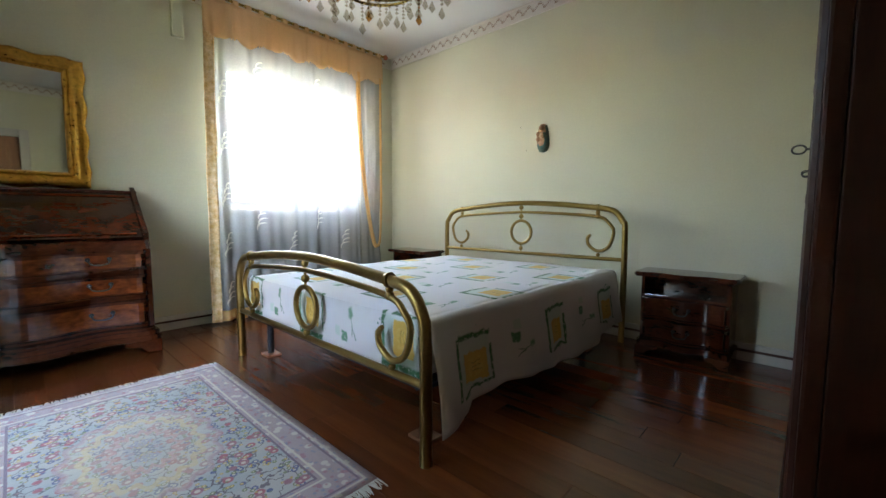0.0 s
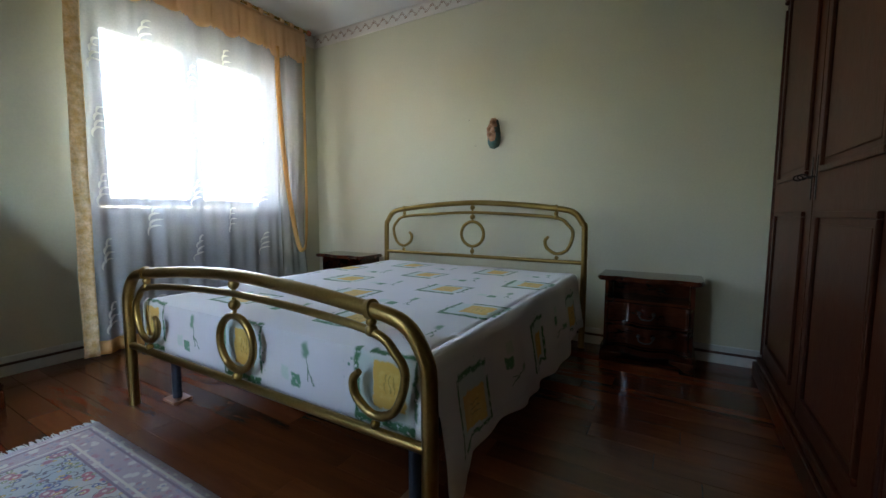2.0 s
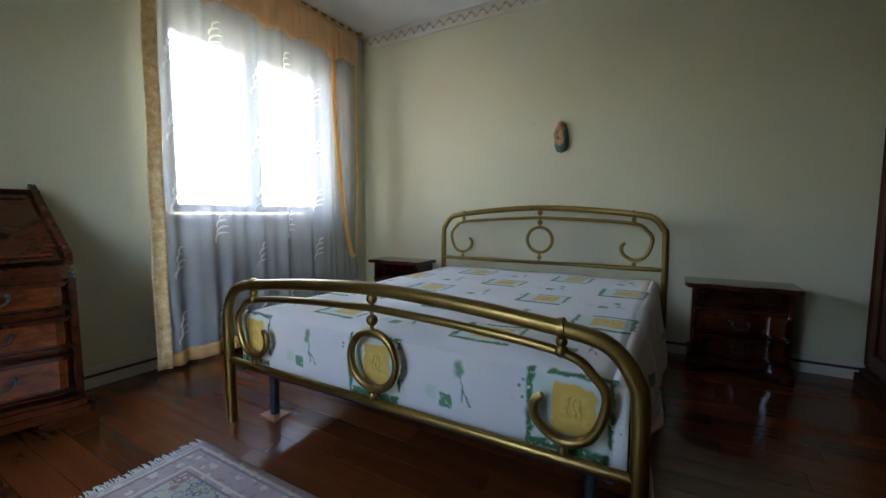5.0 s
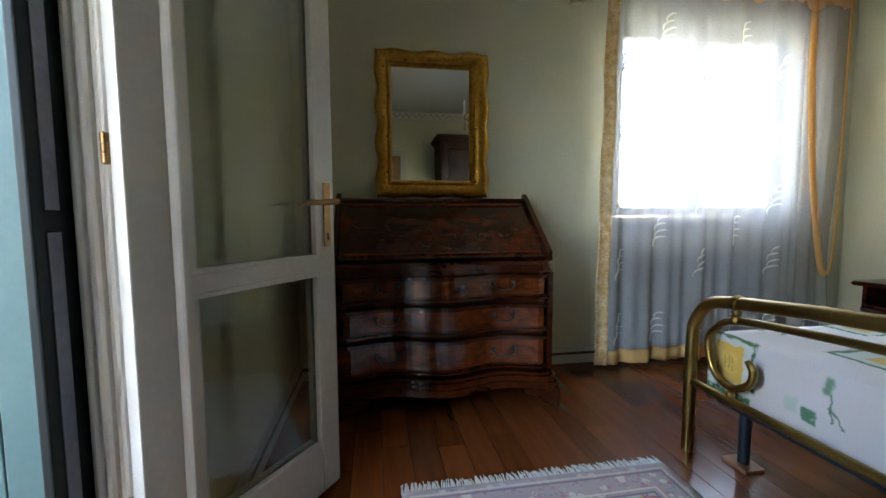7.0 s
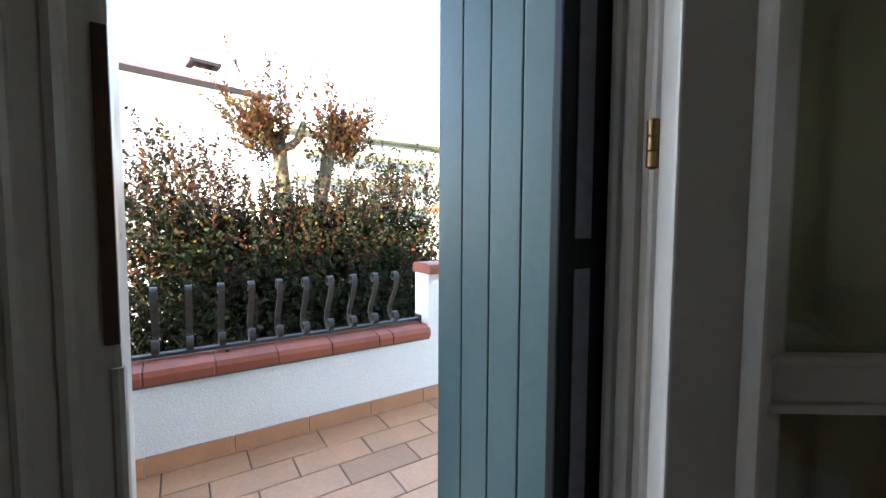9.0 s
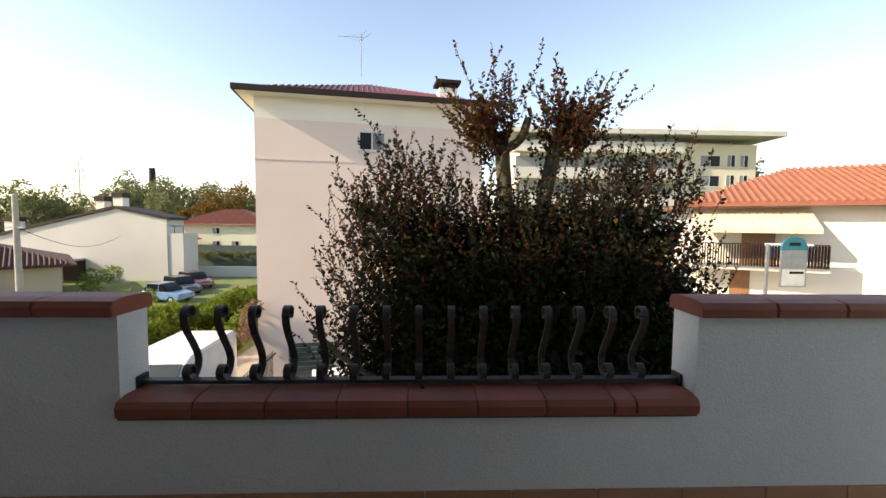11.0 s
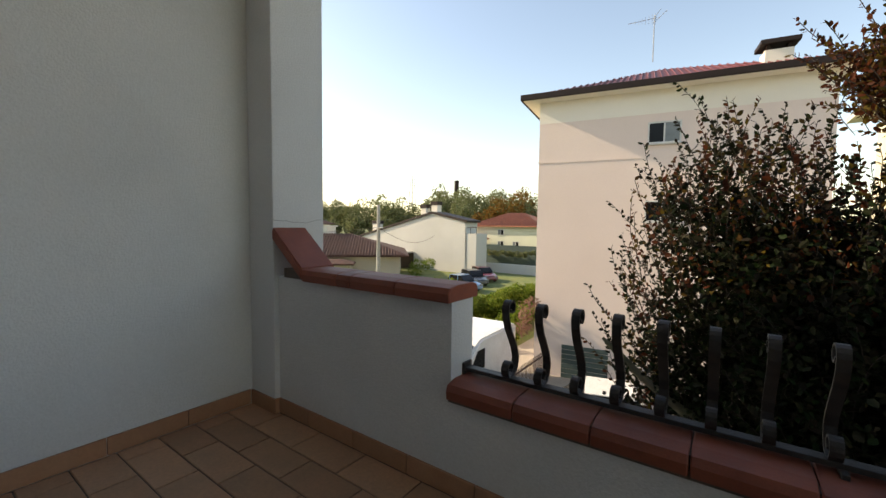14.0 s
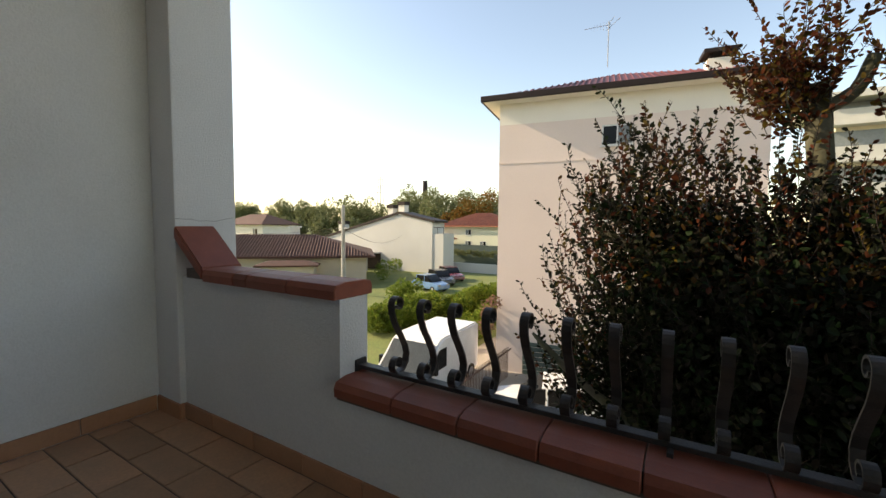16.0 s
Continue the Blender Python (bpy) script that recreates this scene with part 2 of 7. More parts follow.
# frieze paper under the ceiling, with its printed scroll
for nm, run, wall in (("frieze_north", (XW + 0.003, XE), "n"), ("frieze_west", (YS, YN - 0.006), "w"), ("frieze_east", (YS, YN - 0.006), "e"), ("frieze_south", (XW + 0.006, XE - 0.006), "s")):
    a, b = run
    bm, bp = bmesh.new(), bmesh.new()
    def on(u, z, d):
        return {"n": (u, YN - d, z), "s": (u, YS + d, z), "w": (XW + d, u, z), "e": (XE - d, u, z)}[wall]
    lo, hi = on(a, ZC - 0.115, 0.0), on(b, ZC - 0.002, 0.003)
    box(bm, min(lo[0], hi[0]), max(lo[0], hi[0]), min(lo[1], hi[1]), max(lo[1], hi[1]), lo[2], hi[2])
    for z in (ZC - 0.118, ZC - 0.008):
        lo, hi = on(a, z - 0.007, 0.0), on(b, z + 0.007, 0.010)
        box(bm, min(lo[0], hi[0]), max(lo[0], hi[0]), min(lo[1], hi[1]), max(lo[1], hi[1]), lo[2], hi[2], 0.002)
    fr = setting(nm, bm, FRIEZE_WHITE, "cream wallpaper frieze with a brown scroll print", "frieze")
    n = int((b - a) / 0.105)
    for i in range(n):
        u0 = a + 0.02 + i * 0.105
        pts = []
        for k in range(13):
            s = k / 12
            pts.append((u0 + 0.10 * s, ZC - 0.062 + 0.022 * math.sin(2 * math.pi * s - 0.6)))
        for off, w in ((0.0, 0.0048), (0.013, 0.0030)):
            for p, q in zip(pts, pts[1:]):
                c = [on(p[0], p[1] - w + off, 0.0045), on(q[0], q[1] - w + off, 0.0045), on(q[0], q[1] + w + off, 0.0045), on(p[0], p[1] + w + off, 0.0045)]
                bp.faces.new([bp.verts.new(v) for v in c])
        for cx, cz in ((0.03, 0.018), (0.075, -0.020)):
            c = [on(u0 + cx + 0.012 * math.cos(k), ZC - 0.062 + cz + 0.009 * math.sin(k), 0.0045) for k in [j * math.pi / 4 for j in range(8)]]
            bp.faces.new([bp.verts.new(v) for v in c])
    tagged(part("scroll_print", bp, FRIEZE_PINK, fr, "faded brown scroll print"), kind="structure")

# baseboards: painted board with a dark strip
def baseboard(nm, segs):
    bm, bd = bmesh.new(), bmesh.new()
    for x0, x1, y0, y1, nx, ny in segs:
        box(bm, x0, x1, y0, y1, 0.0, 0.115, 0.003)
        box(bd, x0 + (0.002 if nx > 0 else -0.004 if nx < 0 else 0), x1 + (0.004 if nx > 0 else -0.002 if nx < 0 else 0), y0 + (0.002 if ny > 0 else -0.004 if ny < 0 else 0), y1 + (0.004 if ny > 0 else -0.002 if ny < 0 else 0), 0.062, 0.078)
    ob = setting(nm, bm, BASE_WHITE, "cream baseboard with a dark wooden strip", "baseboard")
    part("strip", bd, BASE_DARK, ob, "dark brown wooden strip")
baseboard("baseboard_west", [(XW, XW + 0.014, YS, YN, 1, 0)])
baseboard("baseboard_north", [(XW + 0.02, XE - 0.02, YN - 0.014, YN, 0, -1)])
baseboard("baseboard_south", [(XW + 0.02, DX0 - 0.08, YS, YS + 0.014, 0, 1), (DX1 + 0.08, XE - 0.02, YS, YS + 0.014, 0, 1)])
baseboard("baseboard_east", [(XE - 0.014, XE, EY1 + 0.09, YN - 0.02, -1, 0)])

# inner door in the east wall
d = setting("door_1", boxes((XE + 0.05, XE + 0.09, EY0 + 0.03, EY1 - 0.03, 0.0, EZ - 0.03)), BROWN_WOOD, "closed brown wooden inner door in a cream frame", "door")
part("door_frame", boxes((XE - 0.02, XE + 0.12, EY0 - 0.07, EY0 + 0.03, 0, EZ + 0.07, 0.006), (XE - 0.02, XE + 0.12, EY1 - 0.03, EY1 + 0.07, 0, EZ + 0.07, 0.006), (XE - 0.018, XE + 0.118, EY0 + 0.03, EY1 - 0.03, EZ - 0.03, EZ + 0.07, 0.006)), WHITE_WOOD, d, "cream door frame")
for z0, z1 in ((0.15, 0.85), (1.0, 1.85)):
    part("panel", boxes((XE + 0.035, XE + 0.052, EY0 + 0.14, EY1 - 0.14, z0, z1, 0.006)), BROWN_WOOD, d)
bm = bmesh.new()
sweep(bm, [(XE + 0.05, EY0 + 0.1, 1.02), (XE, EY0 + 0.1, 1.02), (XE - 0.005, EY0 + 0.12, 1.02), (XE - 0.005, EY0 + 0.21, 1.015)], 0.008, 8)
HANDLE_BRASS = mat("handle_brass", (0.45, 0.30, 0.12), None, 8, 0.3, 1.0)
part("door_handle", bm, HANDLE_BRASS, d, "brass lever handle", True)

# ================================================================ bedroom things
WALNUT = mat("polished_walnut", (0.080, 0.018, 0.006), (0.032, 0.008, 0.004), 4.5, 0.13, bump=0.03, bscale=30, stretch=(1, 1, 2.5), fine=0.25, coat=0.4, spec=0.45)
WALNUT_BURL = mat("burl_walnut", (0.18, 0.040, 0.010), (0.06, 0.013, 0.005), 7.0, 0.11, bump=0.02, bscale=24, stretch=(1, 1, 2), fine=0.35, coat=0.6)
WARD_WOOD = mat("wardrobe_wood", (0.048, 0.0115, 0.004), (0.024, 0.006, 0.0025), 2.5, 0.36, bump=0.05, bscale=30, stretch=(6, 6, 0.6), fine=0.2, coat=0.0, spec=0.2)
BRASS = mat("antique_brass", (0.33, 0.225, 0.075), (0.25, 0.165, 0.05), 5, 0.33, 1.0, bump=0.02, bscale=120, fine=0.1)
PEWTER = mat("dark_pewter", (0.05, 0.05, 0.055), None, 20, 0.35, 0.9)
GOLD = mat("gilt_wood", (0.64, 0.36, 0.065), (0.46, 0.22, 0.03), 9, 0.30, 0.85, bump=0.2, bscale=45, fine=0.2)
MIRROR = mat("mirror_glass", (0.86, 0.88, 0.86), (0.86, 0.88, 0.86), 1, 0.02, 1.0, fine=0.0)
MIRROR.node_tree.nodes["Principled BSDF"].inputs["Roughness"].default_value = 0.02
for l in list(MIRROR.node_tree.links):
    if l.to_socket.name == "Roughness":
        MIRROR.node_tree.links.remove(l)
STEEL_BLUE = mat("blue_grey_steel", (0.03, 0.04, 0.055), None, 9, 0.4, 0.5)
PALE_WOOD = mat("wood_pad", (0.30, 0.13, 0.06), None, 9, 0.5)
RADIATOR_W = mat("white_radiator", (0.68, 0.67, 0.64), None, 3, 0.4)
SHEER = sheer_mat("sheer_curtain", (0.52, 0.53, 0.56), 0.36, 0.25)
SHEER_GREY = sheer_mat("sheer_side_panel", (0.50, 0.48, 0.44), 0.35, 0.5)
PEACH = sheer_mat("peach_valance_cloth", (0.80, 0.56, 0.33), 0.03, 0.45)
GOLD_CLOTH = mat("gold_brocade", (0.60, 0.34, 0.11), (0.82, 0.62, 0.38), 26, 0.55, bump=0.2, bscale=90, fine=0.15)
GOLD_TRIM = sheer_mat("gold_trim_cloth", (0.82, 0.52, 0.22), 0.02, 0.35)
IVORY_THREAD = sheer_mat("ivory_embroidery", (0.74, 0.73, 0.68), 0.10, 0.45)
ROD_BRASS = mat("curtain_rod_brass", (0.5, 0.36, 0.10), None, 6, 0.25, 1.0)
FINIAL = mat("terracotta_finial", (0.42, 0.13, 0.06), None, 9, 0.4)


class Sums:
    """Short hand for arithmetic in a node tree."""
    def __init__(self, nt):
        self.nt = nt

    def op(self, kind, a, b=0.0, c=0.0):
        n = self.nt.nodes.new("ShaderNodeMath")
        n.operation = kind
        for i, v in enumerate((a, b, c)):
            if isinstance(v, (int, float)):
                n.inputs[i].default_value = v
            else:
                self.nt.links.new(v, n.inputs[i])
        return n.outputs[0]

    def step(self, v, a, b):
        n = self.nt.nodes.new("ShaderNodeMapRange")
        n.interpolation_type = "SMOOTHSTEP"
        n.inputs["From Min"].default_value, n.inputs["From Max"].default_value = a, b
        self.nt.links.new(v, n.inputs["Value"])
        return n.outputs[0]

    def rect(self, x, y, cx, cy, w, h, soft=0.01):
        ax = self.op("ABSOLUTE", self.op("SUBTRACT", x, cx))
        ay = self.op("ABSOLUTE", self.op("SUBTRACT", y, cy))
        inx = self.op("SUBTRACT", 1.0, self.step(ax, w - soft, w + soft))
        iny = self.op("SUBTRACT", 1.0, self.step(ay, h - soft, h + soft))
        return self.op("MULTIPLY", inx, iny)

    def blend(self, base, color, fac):
        n = self.nt.nodes.new("ShaderNodeMix")
        n.data_type = "RGBA"
        for sock, v in ((n.inputs[6], base), (n.inputs[7], color)):
            if isinstance(v, tuple):
                sock.default_value = (*v, 1)
            else:
                self.nt.links.new(v, sock)
        if isinstance(fac, (int, float)):
            n.inputs["Factor"].default_value = fac
        else:
            self.nt.links.new(fac, n.inputs["Factor"])
        return n.outputs[2]

    def noise(self, vec, scale, detail=3):
        n = self.nt.nodes.new("ShaderNodeTexNoise")
        n.inputs["Scale"].default_value, n.inputs["Detail"].default_value = scale, detail
        self.nt.links.new(vec, n.inputs["Vector"])
        return n.outputs

    def uv(self):
        t = self.nt.nodes.new("ShaderNodeUVMap")
        t.uv_map = "cloth"
        x = self.nt.nodes.new("ShaderNodeSeparateXYZ")
        self.nt.links.new(t.outputs[0], x.inputs[0])
        return t.outputs[0], x.outputs[0], x.outputs[1]


def cover_mat():
    """White printed cotton: yellow patches with green brush strokes, and tulips with small squares."""
    m, nt, b = shader("printed_bed_cover")
    S = Sums(nt)
    vec, u, v = S.uv()
    nz = S.noise(vec, 26, 3)[0]
    wob = S.op("MULTIPLY", S.op("SUBTRACT", nz, 0.5), 0.10)
    cell = 0.355
    cu, cv = S.op("DIVIDE", u, cell), S.op("DIVIDE", v, cell)
    iu, iv = S.op("FLOOR", cu), S.op("FLOOR", cv)
    odd = S.op("ABSOLUTE", S.op("MODULO", S.op("ADD", iu, iv), 2.0))
    even = S.op("SUBTRACT", 1.0, odd)
    x = S.op("ADD", S.op("SUBTRACT", S.op("SUBTRACT", cu, iu), 0.5), wob)
    y = S.op("ADD", S.op("SUBTRACT", S.op("SUBTRACT", cv, iv), 0.5), S.op("MULTIPLY", wob, 0.8))
    streak = nt.nodes.new("ShaderNodeTexNoise")
    streak.inputs["Scale"].default_value = 60
    nt.links.new(vec, streak.inputs["Vector"])
    brush = S.step(streak.outputs[0], 0.28, 0.44)
    col = S.blend((0.71, 0.70, 0.70), (0.65, 0.645, 0.65), S.noise(vec, 3)[0])
    pale = S.op("MULTIPLY", even, S.rect(x, y, -0.02, 0.0, 0.30, 0.27, 0.05))
    col = S.blend(col, (0.50, 0.63, 0.56), S.op("MULTIPLY", pale, 0.75))
    for cx, cy, w, h in ((0.0, -0.31, 0.33, 0.036), (-0.31, 0.02, 0.028, 0.30), (0.10, 0.31, 0.26, 0.026), (0.33, 0.04, 0.020, 0.26)):
        col = S.blend(col, (0.045, 0.17, 0.07), S.op("MULTIPLY", S.op("MULTIPLY", even, S.rect(x, y, cx, cy, w, h, 0.015)), brush))
    yel = S.op("MULTIPLY", even, S.rect(x, y, 0.05, 0.02, 0.17, 0.20, 0.012))
    col = S.blend(col, (0.66, 0.40, 0.04), S.op("MULTIPLY", yel, 0.92))
    yl2 = S.op("MULTIPLY", even, S.rect(x, y, 0.06, 0.02, 0.105, 0.12, 0.02))
    col = S.blend(col, (0.70, 0.50, 0.13), S.op("MULTIPLY", yl2, S.step(S.noise(vec, 40)[0], 0.4, 0.6)))
    for k in range(3):
        col = S.blend(col, (0.40, 0.27, 0.05), S.op("MULTIPLY", S.op("MULTIPLY", even, S.rect(x, y, 0.01 + 0.045 * k, 0.03, 0.006, 0.08, 0.006)), brush))
    # tulip cell
    tul = S.op("MULTIPLY", odd, S.rect(x, y, 0.02, 0.16, 0.035, 0.075, 0.025))
    stem = S.op("MULTIPLY", odd, S.rect(x, y, 0.05, -0.03, 0.007, 0.13, 0.006))
    leaf_ = S.op("MULTIPLY", odd, S.rect(S.op("ADD", x, S.op("MULTIPLY", y, 0.6)), y, 0.03, -0.10, 0.012, 0.08, 0.01))
    sq = S.op("MULTIPLY", odd, S.rect(x, y, -0.12, -0.17, 0.065, 0.07, 0.012))
    sq2 = S.op("MULTIPLY", odd, S.rect(x, y, -0.28, -0.13, 0.06, 0.07, 0.02))
    col = S.blend(col, (0.08, 0.27, 0.13), S.op("MULTIPLY", tul, 0.85))
    col = S.blend(col, (0.05, 0.18, 0.09), S.op("MULTIPLY", stem, 0.8))
    col = S.blend(col, (0.05, 0.18, 0.09), S.op("MULTIPLY", leaf_, 0.8))
    col = S.blend(col, (0.04, 0.23, 0.10), S.op("MULTIPLY", sq, S.op("ADD", 0.4, S.op("MULTIPLY", brush, 0.5))))
    col = S.blend(col, (0.50, 0.62, 0.54), S.op("MULTIPLY", sq2, 0.8))
    # sprigs
    vo = nt.nodes.new("ShaderNodeTexVoronoi")
    vo.inputs["Scale"].default_value = 46
    nt.links.new(vec, vo.inputs["Vector"])
    dots = S.op("SUBTRACT", 1.0, S.step(vo.outputs["Distance"], 0.20, 0.34))
    zone = S.op("MULTIPLY", even, S.op("MAXIMUM", S.rect(x, y, -0.40, 0.10, 0.06, 0.10, 0.02), S.rect(x, y, 0.36, -0.05, 0.05, 0.12, 0.02)))
    col = S.blend(col, (0.07, 0.24, 0.16), S.op("MULTIPLY", S.op("MULTIPLY", dots, zone), 0.85))
    nt.links.new(col, b.inputs["Base Color"])
    b.inputs["Roughness"].default_value = 0.85
    b.inputs["Sheen Weight"].default_value = 0.15
    bp = nt.nodes.new("ShaderNodeBump")
    bp.inputs["Strength"].default_value, bp.inputs["Distance"].default_value = 0.35, 0.012
    nt.links.new(S.noise(vec, 5, 4)[0], bp.inputs["Height"])
    nt.links.new(bp.outputs[0], b.inputs["Normal"])
    return m


def rug_mat(w, h):
    """A Persian pile rug: medallion, scattered flowers and banded pink borders."""
    m, nt, b = shader("persian_rug_pile")
    S = Sums(nt)
    vec, u, v = S.uv()
    dx = S.op("SUBTRACT", w / 2, S.op("ABSOLUTE", S.op("SUBTRACT", u, w / 2)))
    dy = S.op("SUBTRACT", h / 2, S.op("ABSOLUTE", S.op("SUBTRACT", v, h / 2)))
    d = S.op("MINIMUM", dx, dy)
    # mirrored coordinates make the field symmetric
    mu = nt.nodes.new("ShaderNodeCombineXYZ")
    nt.links.new(dx, mu.inputs[0])
    nt.links.new(dy, mu.inputs[1])

    def flowers(scale, seed):
        vo = nt.nodes.new("ShaderNodeTexVoronoi")
        vo.inputs["Scale"].default_value = scale
        mp = nt.nodes.new("ShaderNodeMapping")
        mp.inputs["Location"].default_value = (seed, seed * 0.7, 0)
        nt.links.new(mu.outputs[0], mp.inputs[0])
        nt.links.new(mp.outputs[0], vo.inputs["Vector"])
        return vo.outputs["Distance"], vo.outputs["Color"]
    col = S.blend((0.48, 0.46, 0.41), (0.37, 0.41, 0.40), S.step(S.noise(vec, 4)[0], 0.4, 0.6))
    # vines
    wv = S.noise(mu.outputs[0], 16, 2)[0]
    vine = S.op("SUBTRACT", 1.0, S.step(S.op("ABSOLUTE", S.op("SUBTRACT", wv, 0.5)), 0.010, 0.026))
    col = S.blend(col, (0.10, 0.07, 0.09), S.op("MULTIPLY", vine, 0.85))
    hues = ((0.42, 0.10, 0.12), (0.08, 0.11, 0.24), (0.18, 0.22, 0.09), (0.50, 0.33, 0.06), (0.36, 0.14, 0.17))
    for i, (sc, r) in enumerate(((17, 0.34), (23, 0.32), (30, 0.30), (37, 0.28), (14, 0.30))):
        dist, _c = flowers(sc, i * 3.7 + 1)
        petal = S.op("SUBTRACT", 1.0, S.step(dist, r - 0.08, r))
        core = S.op("SUBTRACT", 1.0, S.step(dist, r * 0.35, r * 0.5))
        col = S.blend(col, hues[i], S.op("MULTIPLY", petal, 0.95))
        col = S.blend(col, (0.70, 0.63, 0.48), S.op("MULTIPLY", core, 0.8))
    # medallion
    ex = S.op("DIVIDE", S.op("SUBTRACT", u, w / 2), 0.36)
    ey = S.op("DIVIDE", S.op("SUBTRACT", v, h / 2), 0.24)
    rr = S.op("SQRT", S.op("ADD", S.op("MULTIPLY", ex, ex), S.op("MULTIPLY", ey, ey)))
    ang = S.op("ARCTAN2", ey, ex)
    rr = S.op("ADD", rr, S.op("MULTIPLY", S.op("COSINE", S.op("MULTIPLY", ang, 16.0)), 0.05))
    for r0, r1, c in ((0.96, 1.02, (0.45, 0.30, 0.30)), (0.72, 0.78, (0.62, 0.48, 0.20)), (0.40, 0.46, (0.55, 0.25, 0.25)), (0.16, 0.22, (0.28, 0.30, 0.40))):
        ring = S.op("MULTIPLY", S.step(rr, r0 - 0.03, r0), S.op("SUBTRACT", 1.0, S.step(rr, r1, r1 + 0.03)))
        col = S.blend(col, c, S.op("MULTIPLY", ring, 0.75))
    inner = S.op("SUBTRACT", 1.0, S.step(rr, 0.95, 1.0))
    col = S.blend(col, (0.66, 0.60, 0.44), S.op("MULTIPLY", inner, 0.35))
    # borders
    edge = S.op("SUBTRACT", 1.0, S.step(d, 0.150, 0.153))
    bcol = S.blend((0.38, 0.28, 0.29), (0.46, 0.37, 0.36), S.noise(vec, 9)[0])
    for i, (sc, r) in enumerate(((21, 0.34), (29, 0.32), (40, 0.30))):
        dist, _c = flowers(sc, i * 5.1 + 9)
        bcol = S.blend(bcol, ((0.66, 0.62, 0.52), (0.40, 0.18, 0.22), (0.24, 0.26, 0.34))[i], S.op("MULTIPLY", S.op("SUBTRACT", 1.0, S.step(dist, r - 0.08, r)), 0.8))
    col = S.blend(col, bcol, edge)
    for a, c in ((0.150, (0.20, 0.14, 0.18)), (0.128, (0.64, 0.58, 0.47)), (0.045, (0.22, 0.15, 0.19)), (0.030, (0.62, 0.57, 0.48)), (0.006, (0.45, 0.33, 0.34))):
        line = S.op("SUBTRACT", 1.0, S.step(S.op("ABSOLUTE", S.op("SUBTRACT", d, a)), 0.003, 0.006))
        col = S.blend(col, c, line)
    fade = S.noise(vec, 2.2, 3)[0]
    col = S.blend(col, (0.58, 0.55, 0.52), S.op("MULTIPLY", fade, 0.04))
    nt.links.new(col, b.inputs["Base Color"])
    b.inputs["Roughness"].default_value = 0.95
    b.inputs["Sheen Weight"].default_value = 0.3
    bp = nt.nodes.new("ShaderNodeBump")
    bp.inputs["Strength"].default_value, bp.inputs["Distance"].default_value = 0.5, 0.004
    nt.links.new(S.noise(vec, 260, 2)[0], bp.inputs["Height"])
    nt.links.new(bp.outputs[0], b.inputs["Normal"])
    return m


# ---------------------------------------------------------------- bed
BX, FY, HY = -2.748, 2.142, 4.143
bed = placed("double_bed", "antique brass tube double bed with ring and scroll ends", "bed", (BX, 3.14, 0))


